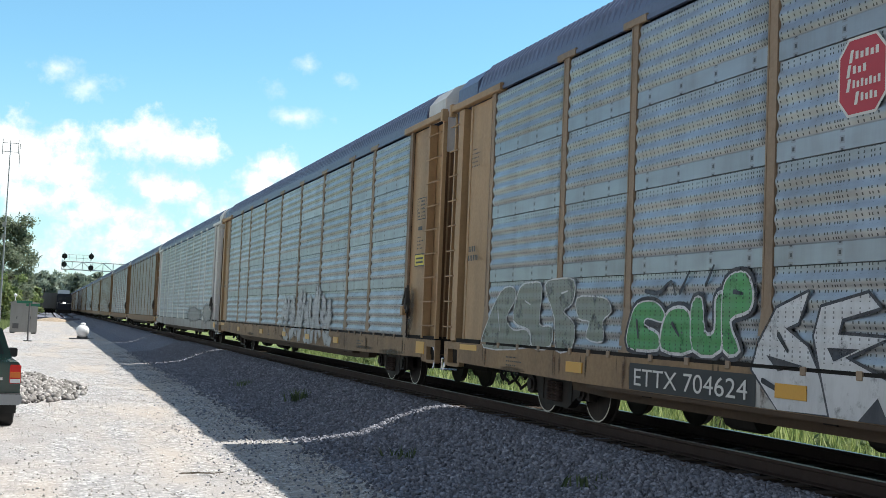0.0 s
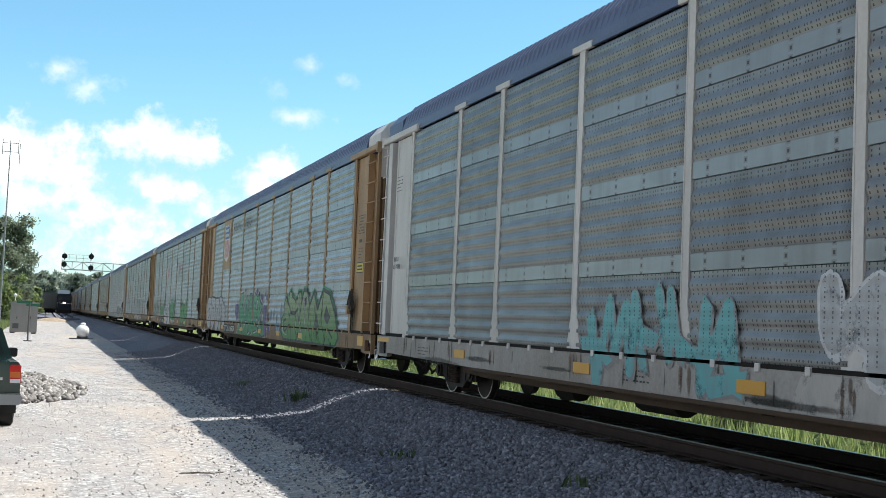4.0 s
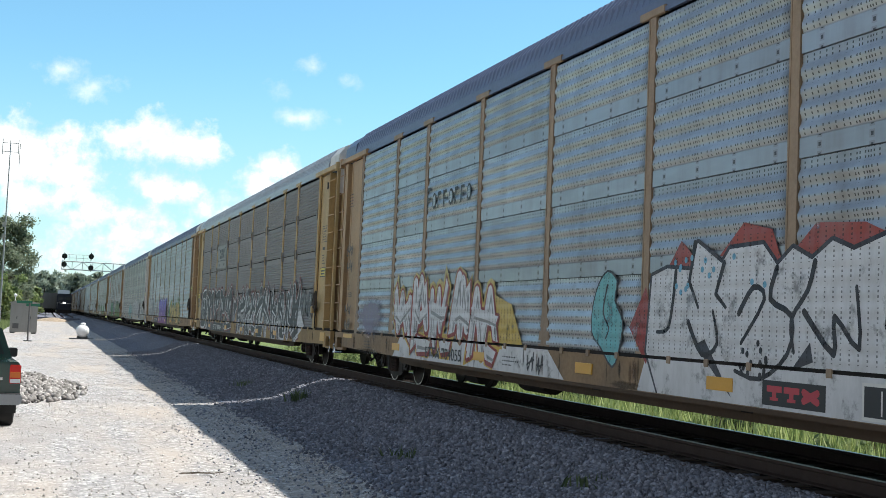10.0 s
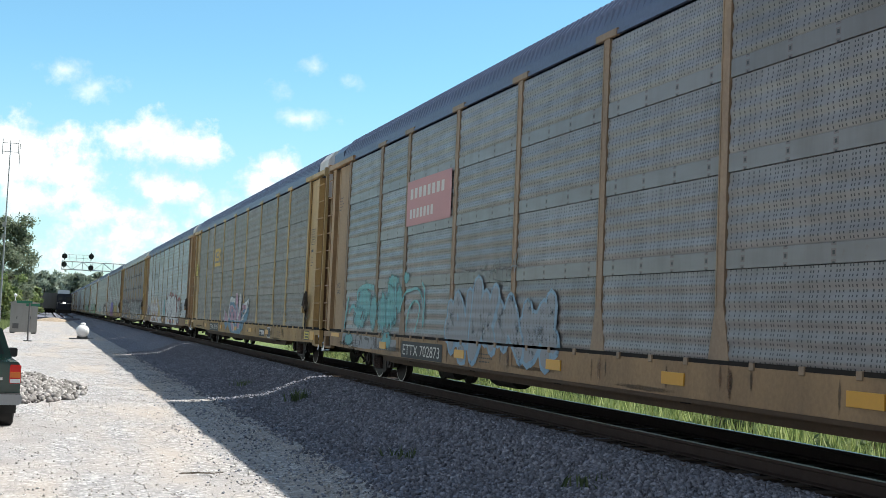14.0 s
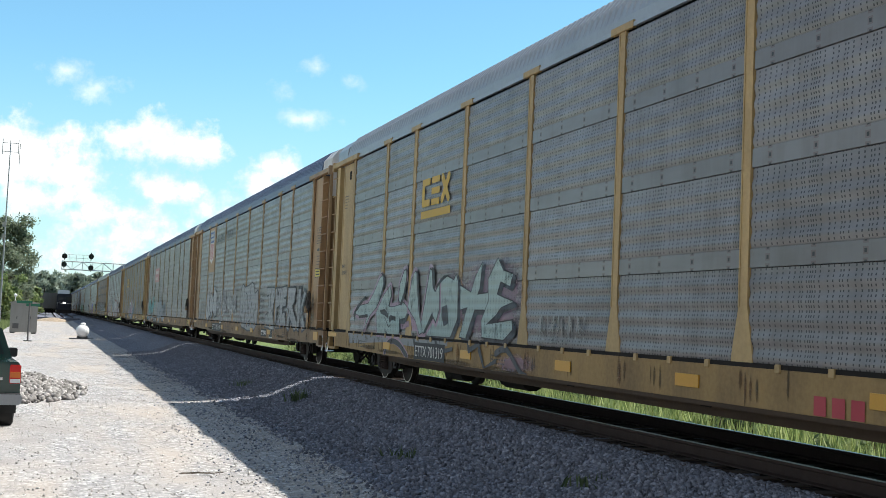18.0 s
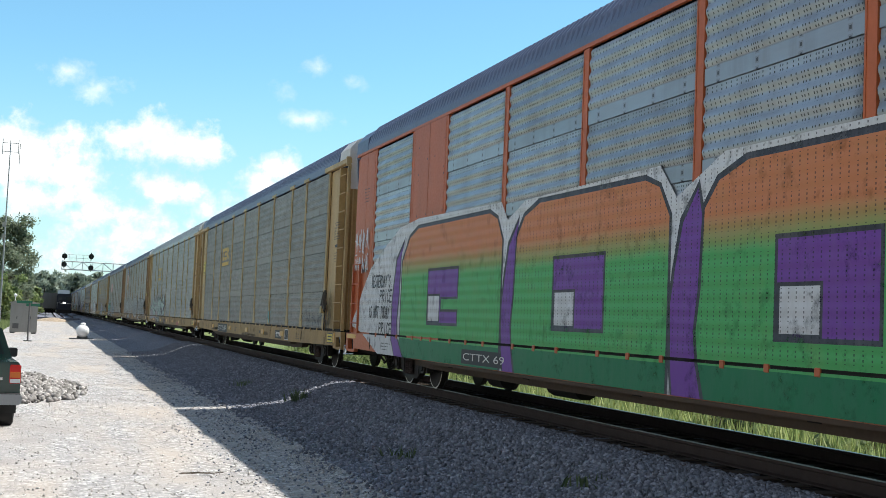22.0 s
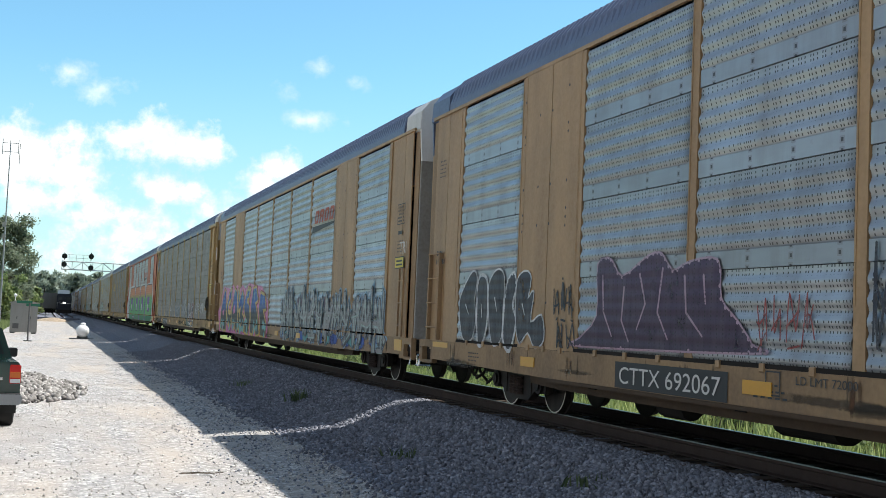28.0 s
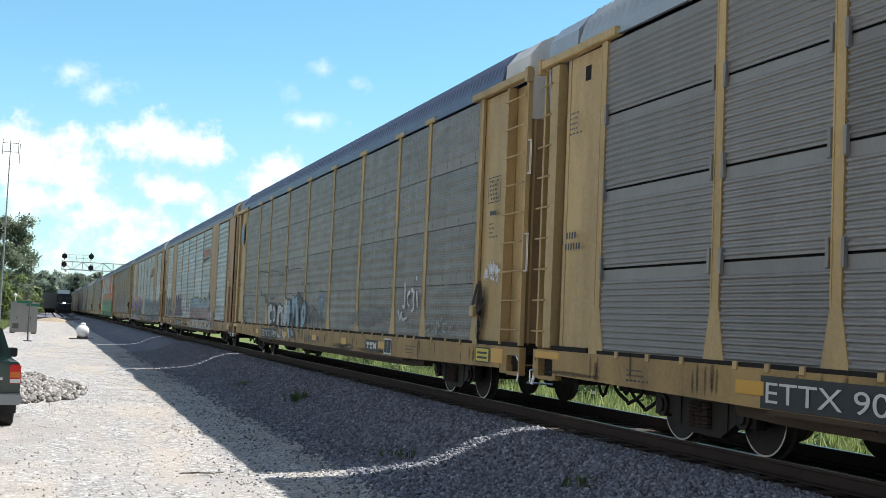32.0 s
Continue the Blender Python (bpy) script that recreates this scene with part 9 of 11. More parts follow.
drawn(C[9], [[(20.15, 2.16), (21.45, 2.14), (21.5, 1.82), (21.2, 1.42), (21.4, 1.22), (21.6, 0.88), (19.95, 0.94), (20.05, 1.28), (20.5, 1.36), (20.55, 1.96), (20.15, 1.92)], [(21.65, 2.12), (22.5, 2.12), (22.5, 1.64), (21.95, 1.54), (21.95, 1.2), (21.75, 0.96)], [(22.55, 2.12), (23.45, 2.16), (23.45, 1.88), (22.95, 1.82), (23.4, 1.78), (23.4, 1.6), (22.85, 1.56), (22.9, 1.36), (23.3, 1.4), (23.5, 1.0), (21.85, 0.92), (22.4, 1.28)], [(23.7, 2.1), (24.8, 2.1), (24.7, 1.7), (24.3, 1.6), (25.3, 1.0), (24.8, 0.9), (24.0, 1.3), (24.0, 0.9), (23.65, 0.95)], [(25.2, 2.1), (25.6, 2.1), (25.55, 1.6), (26.0, 2.05), (26.3, 1.95), (25.8, 1.5), (26.3, 1.0), (25.9, 0.9), (25.5, 1.3), (25.4, 0.9), (25.15, 0.95)]], S_DULLSILVER, S_DARK, 0.05, None, 0, [[(22.0, 2.0), (22.25, 2.02), (22.25, 1.8), (22.0, 1.76)], [(22.85, 2.0), (23.1, 2.0), (23.1, 1.82), (22.85, 1.8)], [(24.1, 1.95), (24.4, 1.95), (24.35, 1.75), (24.1, 1.75)]], S_GREY, label="dull silver block letters with dark smudged edges")
for i in range(5):
    tag(C[9], 18.75, 19.8 - 0.12 * (i % 2), 1.9 - 0.2 * i, 2.05 - 0.2 * i, S_DARK, 6, 0.016, 50 + i)

# car 10
three_blocks(C[10], 7.52, 9.25, 3.22, 3.97, P_YELLOW)
KYOTE = [[(8.75, 1.96), (9.25, 2.1), (9.65, 2.02), (9.75, 2.12), (9.85, 2.0), (9.9, 1.36), (9.55, 1.04), (8.05, 1.04), (8.2, 1.28), (8.55, 1.72)]]
KYOTE += [[(10.0, 1.92), (10.55, 1.8), (10.75, 2.06), (11.05, 2.28), (10.95, 1.86), (10.85, 1.76), (11.75, 1.8), (11.35, 1.52), (10.75, 1.52), (10.35, 1.04), (10.05, 1.06), (10.4, 1.56), (10.05, 1.52)],
          [(11.75, 2.32), (12.0, 2.12), (12.4, 2.06), (12.3, 1.88), (11.9, 1.96), (11.75, 1.76), (11.95, 1.72), (12.45, 1.64), (11.95, 1.56), (11.75, 1.44), (11.3, 1.28), (12.45, 1.36), (12.45, 1.22), (12.1, 1.06), (11.15, 1.08), (11.1, 1.34), (11.4, 1.66), (11.35, 2.0)]]
haze(C[10], [(9.6, 1.6, 0.8, 0.6), (10.9, 1.7, 0.8, 0.65), (12.0, 1.7, 0.75, 0.65), (12.6, 0.72, 0.8, 0.14)], S_LILAC)
drawn(C[10], [[(u + 0.11, z - 0.05) for u, z in q] for q in KYOTE], S_DARK, S_DARK, 0.035, label="dark depth of the painted letters")
drawn(C[10], KYOTE, S_MINT, S_BLACK, 0.02, None, 0, [[(9.05, 1.56), (9.35, 1.6), (9.45, 1.28), (9.2, 1.22), (9.05, 1.4)]], S_DARK, [[(7.75, 0.68), (7.95, 0.78), (8.85, 0.76), (9.7, 0.84)], [(10.5, 1.04), (10.55, 0.84), (11.15, 1.0)], [(11.05, 0.88), (11.3, 0.56), (11.8, 0.72)], [(11.8, 0.84), (12.25, 0.92), (12.8, 0.62), (13.1, 0.56)]], S_DARK, 0.10, label="pale mint wild letters with a pink glow", lift=3)
p = Paint()
p.poly([(2.22, 0.96), (3.69, 0.96), (5.01, 0.95), (9.41, 0.96), (9.41, 0.88), (7.6, 0.81), (5.16, 0.83), (2.34, 0.73)], S_PALESTEEL, 0.2)
p.line(rounded([(5.38, 0.61), (5.56, 0.82), (5.95, 0.9), (6.43, 0.83), (6.78, 0.7), (7.0, 0.60)]), 0.16, S_LILAC, 0.6).line(rounded([(5.4, 0.61), (5.58, 0.81), (5.95, 0.88), (6.43, 0.82), (6.78, 0.69), (7.0, 0.60)]), 0.11, S_DARK, 1.0).line([(7.35, 1.02), (7.51, 0.81), (7.71, 0.62)], 0.11, S_DARK, 1.2).line([(8.74, 0.98), (8.79, 0.84), (8.67, 0.75)], 0.12, S_DARK, 1.4)
p.put(C[10], "graffiti_patch", "pale band and dark loops sprayed over the sill")
MINT = "pale mint letter with black depth and a lilac glow"
drawn(C[10], [[(2.66, 1.44), (3.2, 1.59), (3.89, 1.63), (4.35, 1.87), (4.78, 2.17), (4.96, 2.22), (5.07, 2.06), (4.81, 1.73), (4.6, 1.56), (4.07, 1.38), (3.76, 1.16), (3.6, 1.04), (3.67, 1.15), (3.83, 1.34), (3.9, 1.41), (3.13, 1.37)], [(6.26, 1.71), (6.31, 2.02), (6.58, 2.28), (6.72, 2.3), (6.76, 2.12), (6.61, 1.83), (6.39, 1.62)]], S_MINT, S_BLACK, 0.016, S_LILAC, 0.07, [[(4.85, 2.27), (5.06, 2.26), (5.24, 2.08), (5.02, 1.79), (4.64, 1.56), (4.81, 1.73), (5.08, 2.02), (5.02, 2.19)], [(3.13, 1.37), (3.9, 1.39), (3.94, 1.34), (3.14, 1.31)], [(2.63, 1.4), (2.78, 1.21), (2.85, 1.44), (3.71, 1.77), (3.62, 1.81), (2.93, 1.59)], [(6.72, 2.35), (6.81, 2.27), (6.77, 1.88), (6.51, 1.59), (6.25, 1.6), (6.45, 1.65), (6.69, 1.94), (6.76, 2.18)]], S_BLACK, label=MINT)
drawn(C[10], [[(4.71, 1.02), (4.61, 1.45), (4.82, 1.59), (5.16, 1.82), (5.62, 1.99), (5.76, 1.81), (5.58, 1.56), (5.91, 1.56), (6.27, 1.59), (6.62, 1.65), (6.85, 1.56), (6.9, 1.47), (6.75, 1.35), (6.41, 1.28), (6.36, 1.02), (4.86, 1.02)]], S_MINT, S_BLACK, 0.016, S_LILAC, 0.07, [[(4.9, 1.49), (5.25, 1.52), (5.53, 1.43), (5.56, 1.33), (5.26, 1.39), (4.98, 1.42)], [(5.6, 1.33), (5.72, 1.4), (6.1, 1.37), (6.11, 1.28), (5.86, 1.3), (5.67, 1.24)], [(5.62, 1.97), (5.79, 1.84), (5.62, 1.56), (5.54, 1.59), (5.7, 1.81)], [(6.35, 1.31), (6.75, 1.35), (7.06, 1.5), (7.07, 1.44), (6.75, 1.23), (6.47, 1.23), (6.48, 1.05), (6.39, 1.04)]], S_BLACK, [[(5.3, 1.35), (5.6, 1.15), (5.75, 1.2)]], S_BLACK, 0.025, [[(6.47, 1.23), (7.02, 1.3), (7.03, 1.18), (6.53, 1.12)], [(7.07, 1.47), (7.48, 1.39), (7.68, 1.2), (7.69, 1.12), (7.29, 1.1)]], S_LILAC, label=MINT)
drawn(C[10], [[(6.95, 1.56), (7.05, 1.82), (7.14, 2.1), (7.34, 2.24), (7.44, 2.2), (7.56, 1.86), (7.62, 1.53), (7.77, 1.31), (7.97, 1.1), (7.75, 1.05), (7.48, 1.31), (7.06, 1.5)], [(7.87, 1.31), (8.04, 1.69), (8.2, 2.11), (8.28, 2.27), (8.41, 2.23), (8.5, 1.94), (8.63, 1.84), (8.87, 2.0), (8.9, 1.5), (8.73, 1.28), (8.57, 1.38), (8.4, 1.27), (8.06, 1.08), (7.92, 1.1)]], S_MINT, S_BLACK, 0.016, S_LILAC, 0.07, [[(7.42, 2.25), (7.54, 2.23), (7.63, 1.92), (7.76, 1.53), (7.82, 1.31), (7.75, 1.39), (7.56, 1.75), (7.45, 2.09)], [(8.36, 2.3), (8.53, 2.25), (8.63, 1.94), (8.57, 1.84), (8.46, 1.95)], [(8.61, 1.89), (8.79, 2.01), (9.1, 2.12), (9.4, 2.12), (9.1, 2.05), (8.79, 1.93)], [(8.52, 1.48), (8.57, 1.38), (8.15, 1.08), (8.01, 1.08)]], S_BLACK, lift=5, label=MINT)
tag(C[10], 13.4, 15.0, 1.1, 1.45, S_CHALK, 5, 0.025, 53)
p = Paint()
bars(p, 19.9, 20.7, 0.56, 0.76, 3, P_RED, (), 4)
p.put(C[10], "owner_mark", "three faded red bars")

# car 11
three_blocks(C[11], 7.36, 9.1, 3.2, 3.9, P_YELLOW)
tag(C[11], 13.0, 15.3, 1.05, 1.75, S_FAINTCHALK, 3, 0.025, 54)
haze(C[11], [(18.52, 1.3, 0.15, 0.16), (18.58, 1.12, 0.1, 0.1)], S_TEAL)
drawn(C[11], [], S_TEAL, S_TEAL, lines=[[(18.82, 1.32), (18.84, 1.4), (18.9, 1.42), (18.97, 1.35), (18.91, 1.27), (18.87, 1.22), (18.87, 1.09)]], width=0.022, label="small turquoise mark")
bars_on_sill = Paint()
bars(bars_on_sill, 16.95, 17.44, 0.70, 0.80, 6, LETTER_DARK, (), 2, 0.6)
bars_on_sill.put(C[11], "stencil_mark", "dark stencilled bars on the sill")
tag(C[11], 23.6, 27.0, 1.0, 1.5, S_DARK, 5, 0.025, 55)

# car 12: the mural
p = Paint()
p.poly([(0.5, 1.15), (1.0, 1.5), (1.5, 1.95), (2.1, 2.4), (3.0, 2.75), (4.3, 3.15), (5.5, 3.25), (9.9, 3.2), (10.2, 2.9), (10.9, 3.15), (15.0, 3.2), (15.4, 2.8), (16.4, 3.2), (20.1, 3.2), (20.6, 2.6), (21.4, 3.15), (26.2, 3.25), (26.9, 2.6), (27.3, 1.9), (28.3, 1.7), (28.2, 1.1), (27.2, 0.9), (26.9, 0.56), (2.9, 0.56), (1.5, 1.0)], S_WHITE, 0)
for a, b in ((4.55, 10.0), (10.45, 15.25), (15.85, 20.35), (21.0, 26.45)):
    arch = [(a, 0.55), (b, 0.55), (b, 2.6), (b - 0.25, 2.95), (b - 0.6, 3.06), (a + 1.0, 3.06), (a + 0.45, 2.9), (a, 2.45)]
    grow = [(a - 0.06, 0.55), (b + 0.06, 0.55), (b + 0.06, 2.62), (b - 0.22, 3.0), (b - 0.6, 3.13), (a + 0.95, 3.13), (a + 0.4, 2.96), (a - 0.06, 2.48)]
    p.poly(grow, S_DARK, 1).poly(arch, S_MURAL, 2)
    p.poly([(a, 0.585), (b, 0.585), (b, 0.93), (a, 0.95)], S_MURAL_DARK, 3)
for a, b, c, d in ((3.75, 4.1, 4.9, 4.35), (9.9, 10.1, 10.75, 10.5), (15.15, 15.3, 16.15, 15.9), (20.3, 20.5, 21.35, 21.05)):
    p.poly([(a + 0.35, 2.55), (b + 0.6, 2.95), (d + 0.12, 2.6), (d + 0.08, 1.75), (d + 0.0, 1.3), (d + 0.06, 0.95), (c - 0.05, 0.55), (b + 0.08, 0.55), (a + 0.16, 0.9), (a + 0.12, 1.6), (a + 0.2, 2.0)], S_DARK, 3)
    p.poly([(a + 0.42, 2.5), (b + 0.58, 2.86), (d + 0.07, 2.55), (d + 0.02, 1.75), (d - 0.06, 1.3), (d, 0.95), (c - 0.12, 0.58), (b + 0.12, 0.58), (a + 0.22, 0.9), (a + 0.18, 1.6), (a + 0.27, 2.0)], S_MURAL_VIOLET, 4)
for a, b in ((6.3, 7.95), (12.05, 13.6), (17.4, 18.9), (22.75, 24.6)):
    p.rect(a - 0.05, b + 0.05, 1.23, 2.27, S_DARK, 3).rect(a, b, 1.28, 2.22, S_MURAL_VIOLET, 4)
    if a in (6.3, 22.75):
        p.rect(a + 0.75, b + 0.06, 1.48, 1.74, S_DARK, 5).rect(a + 0.8, b + 0.07, 1.52, 1.70, S_MURAL, 6)
    p.rect(a + 0.0, a + 0.72, 1.28, 1.80, S_DARK, 5).rect(a + 0.05, a + 0.68, 1.31, 1.76, S_WHITE, 6)
tagged(p.put(C[12], "mural", "green, orange and purple block lettering with a white glow"), kind="stuff")
number_panel(C[12], "CTTX 69", 8.3, 10.4, 0.62, 0.86)
for text, u0, u1, z0 in (("YESTERDAY'S", 2.25, 3.75, 1.98), ("PRICE", 2.95, 3.9, 1.66), ("IS NOT TODAY'S", 2.1, 4.0, 1.33), ("PRICE", 2.95, 3.95, 0.98)):
    tag(C[12], u0, u1, z0, z0 + 0.24, S_BLACK, w=0.035, seed=len(text), text=text, label="black handwritten graffiti words")
tag(C[12], 0.62, 1.85, 2.75, 3.3, S_WHITE, 4, 0.035, 56)
tag(C[12], 0.62, 1.85, 2.35, 2.72, S_WHITE, 4, 0.035, 57)
slanted_blocks(C[12], 18.95, 21.3, 3.45, 4.02)
words(C[12], "TRI", 27.55, 28.0, 2.62, 2.86, LETTER_WHITE)
tag(C[12], 26.7, 28.2, 1.0, 1.9, S_BLACK, 4, 0.035, 58)

haze(C[12], [(18.05, 0.78, 0.13, 0.09), (18.2, 0.72, 0.12, 0.05)], S_ORANGE)
# car 13
p = Paint()
p.rect(1.38, 1.98, 1.640, 1.920, LETTER_DARK, 1).rect(1.395, 1.965, 1.655, 1.905, SIGN_YELLOW, 2)
p.put(C[13], "height_notice", "yellow notice panel with a black edge")
words(C[13], "THIS CAR", 1.52, 1.84, 1.80, 1.865, LETTER_DARK, "black lettering", 0.006)
words(C[13], "EXCESS HEIGHT", 1.43, 1.93, 1.695, 1.76, LETTER_DARK, "black lettering", 0.006)
round_emblem(C[13], 1.60, 4.2, 0.40)
tag(C[13], 8.6, 9.4, 1.1, 1.6, S_DARK, 2, 0.03, 59)
haze(C[13], [(1.6, 0.78, 1.0, 0.14), (3.4, 0.76, 1.2, 0.15), (5.2, 0.78, 1.0, 0.15)], S_SOOT, "dark grime over the leading part of the sill")
tag(C[13], 2.6, 6.0, 0.64, 0.92, S_DARK, 5, 0.04, 95)
drawn(C[13], [], S_WHITE, S_WHITE, lines=[[(10.76, 1.97), (10.63, 1.87), (10.88, 1.82), (10.87, 1.95), (10.76, 1.97)], [(10.77, 1.83), (10.46, 1.59), (10.67, 1.44)], [(10.77, 1.83), (11.13, 1.55), (11.18, 1.37)], [(10.78, 1.75), (10.81, 1.32)], [(10.54, 1.36), (11.11, 1.35)]], width=0.04, label="white sprayed mark")
drawn(C[13], [[(13.1, 1.15), (13.12, 1.75), (13.35, 1.8), (13.55, 1.45), (13.72, 1.5), (13.7, 1.12)], [(13.75, 1.1), (13.8, 1.45), (14.2, 1.52), (14.3, 1.3), (14.2, 1.05)], [(14.3, 1.05), (14.35, 1.6), (14.6, 1.75), (14.75, 1.6), (14.6, 1.4), (14.8, 1.05)], [(14.85, 1.15), (14.9, 1.5), (15.3, 1.6), (15.55, 1.45), (15.5, 1.15), (15.2, 1.05)]], S_FAINTBLUE, S_WHITE, 0.014, lines=[[(13.4, 1.5), (13.4, 1.2)], [(14.0, 1.35), (14.0, 1.15)], [(15.2, 1.45), (15.2, 1.2)]], line_paint=S_WHITE, width=0.018, soft=True, label='faint blue bubble letters with wobbly white edges')
drawn(C[13], [[(16.92, 1.88), (17.12, 1.91), (17.52, 1.91), (17.77, 1.78), (17.82, 1.67), (18.15, 1.73), (18.21, 1.44), (18.09, 1.14), (17.87, 1.13), (16.68, 1.1), (16.59, 1.53), (16.88, 1.58)]], S_PALESTEEL, S_PALESTEEL, 0.02, lines=[[(17.0, 1.5), (17.02, 1.2)], [(17.35, 1.75), (17.36, 1.3)], [(17.75, 1.5), (17.72, 1.2)]], line_paint=S_FAINTCHALK, width=0.05, soft=True, label="washed-out silver letters")
tag(C[13], 16.02, 16.65, 1.52, 1.8, S_WHITE, 4, 0.016, 90)
tag(C[13], 18.0, 18.55, 1.72, 2.0, S_WHITE, 4, 0.018, 91)
tag(C[13], 18.25, 18.66, 1.28, 1.6, S_WHITE, 3, 0.016, 92)
haze(C[13], [(15.8, 0.76, 1.1, 0.10), (17.6, 0.78, 1.0, 0.10), (21.2, 0.75, 0.4, 0.1)], S_FAINTCHALK)
drawn(C[13], [[(18.67, 1.12), (18.69, 1.3), (18.85, 1.52), (18.92, 1.45), (18.88, 1.16), (19.01, 0.99), (19.57, 0.83), (19.73, 0.64), (19.51, 0.59), (19.11, 0.67), (18.85, 0.87)]], S_MOSS, S_WHITE, 0.018, label="dull green stroke with a white edge")
drawn(C[13], [[(19.08, 1.0), (19.02, 1.45), (19.12, 1.63), (19.47, 1.75), (19.54, 1.66), (19.49, 1.45), (19.54, 1.25), (19.52, 1.0)]], S_DARK, S_WHITE, 0.018, S_BLACK, 0.015, soft=True, label="grey letter with a white edge")
drawn(C[13], [[(19.56, 1.62), (19.62, 1.71), (20.02, 1.71), (20.06, 1.56), (19.81, 1.56), (19.8, 1.35), (20.01, 1.12), (19.92, 1.0), (19.58, 1.0)]], S_PALESTEEL, S_WHITE, 0.018, S_BLACK, 0.015, soft=True, label="pale blue-grey letter with a white edge")
drawn(C[13], [[(20.07, 1.56), (20.16, 1.71), (20.52, 1.74), (20.54, 1.65), (20.53, 1.2), (20.4, 1.17), (20.05, 1.19), (20.0, 1.36), (20.11, 1.39)], [(20.0, 0.86), (20.13, 1.03), (20.4, 1.17), (20.73, 1.11), (20.93, 0.96), (21.01, 0.72), (20.7, 0.63), (20.3, 0.61)]], S_ROSE, S_WHITE, 0.018, S_BLACK, 0.015, soft=True, label="faded dark pink letter with a white edge")
drawn(C[13], [[(20.63, 1.65), (21.01, 1.78), (21.04, 1.71), (20.94, 1.53), (20.92, 1.05), (20.72, 1.1), (20.63, 1.27)]], S_DULLSILVER, S_WHITE, 0.018, S_BLACK, 0.015, soft=True, label="pale grey letter with a white edge")
drawn(C[13], [[(21.04, 1.05), (21.04, 1.59), (21.19, 1.72), (21.43, 1.78), (21.66, 1.74), (21.78, 1.59), (21.74, 1.23), (21.78, 1.0), (21.71, 0.85), (21.63, 0.84), (21.52, 1.11)]], S_ROSE, S_WHITE, 0.022, S_BLACK, 0.02, [[(21.22, 1.22), (21.17, 1.46), (21.32, 1.62), (21.55, 1.65), (21.6, 1.41), (21.46, 1.2), (21.39, 1.41), (21.3, 1.28)], [(21.55, 1.2), (21.72, 1.2), (21.74, 0.9), (21.64, 0.66)]], S_DARK, [[(21.25, 1.3), (21.2, 1.46), (21.34, 1.58), (21.5, 1.52)], [(21.45, 1.25), (21.5, 1.42)]], S_WHITE, 0.02, soft=True, label="faded dark pink letter with a white edge and a black inside")
drawn(C[13], [], S_WHITE, S_WHITE, lines=[[(22.47, 1.28), (22.57, 1.39), (22.59, 1.31)], [(22.65, 1.31), (22.61, 1.48), (22.75, 1.59), (22.83, 1.56), (22.78, 1.48), (22.64, 1.42), (22.85, 1.4), (23.22, 1.4)], [(22.91, 1.75), (22.96, 1.59), (22.9, 1.42)], [(23.11, 1.72), (23.07, 1.64), (23.25, 1.56), (23.29, 1.38)], [(23.09, 1.8), (23.18, 1.91), (23.28, 1.95)], [(23.36, 1.58), (23.38, 1.74), (23.44, 1.78), (23.48, 1.69), (23.47, 1.56)], [(23.43, 1.48), (23.44, 1.43)]], width=0.035, label="white handwritten tag")
drawn(C[13], [], S_WHITE, S_WHITE, lines=[[(23.51, 1.59), (23.87, 1.58)], [(23.51, 1.44), (23.92, 1.44)], [(23.68, 1.94), (23.71, 1.68)], [(23.66, 1.58), (23.7, 1.46)], [(23.91, 1.73), (23.94, 1.49), (24.03, 1.51), (24.06, 1.71)], [(24.32, 1.73), (24.21, 1.68), (24.18, 1.54), (24.29, 1.48), (24.38, 1.49)], [(24.03, 1.34), (24.18, 1.38), (24.6, 1.37)], [(23.0, 1.25), (23.09, 1.28), (23.27, 1.24)]], width=0.04, label="white handwritten tag")
tag(C[13], 24.5, 26.2, 1.3, 1.75, S_WHITE, 4, 0.035, 63)

# car 14
p = Paint()
p.poly([(1.3, 1.4), (2.15, 1.68), (2.3, 2.05), (2.65, 2.35), (3.6, 2.3), (4.5, 2.25), (5.2, 2.4), (5.6, 2.25), (6.2, 2.38), (6.8, 2.2), (7.4, 2.35), (8.1, 2.2), (8.9, 2.4), (10.0, 2.3), (11.5, 2.25), (12.8, 1.7), (12.9, 0.56), (1.9, 0.58), (1.75, 0.9)], S_PINK, 0)
p.put(C[14], "graffiti_patch", "pink ground sprayed behind letters")
AGANS = [[(3.0, 2.2), (3.35, 2.12), (3.45, 1.64), (3.75, 1.16), (3.65, 0.68), (3.0, 0.68), (2.95, 0.98), (2.5, 0.96), (2.65, 0.68), (2.15, 0.8), (2.2, 1.44), (2.65, 1.88)],
         [(4.7, 2.2), (4.9, 2.2), (4.8, 1.8), (4.25, 1.68), (4.15, 1.4), (4.75, 1.32), (5.15, 1.68), (5.1, 1.2), (4.8, 0.76), (4.1, 0.98), (3.6, 1.44), (3.7, 1.68), (4.2, 2.0)],
         [(5.65, 2.2), (6.15, 2.1), (6.4, 1.62), (6.6, 1.12), (6.5, 0.64), (6.05, 0.84), (5.95, 1.0), (5.65, 1.04), (5.2, 0.98), (5.05, 1.28), (5.35, 1.72)]]
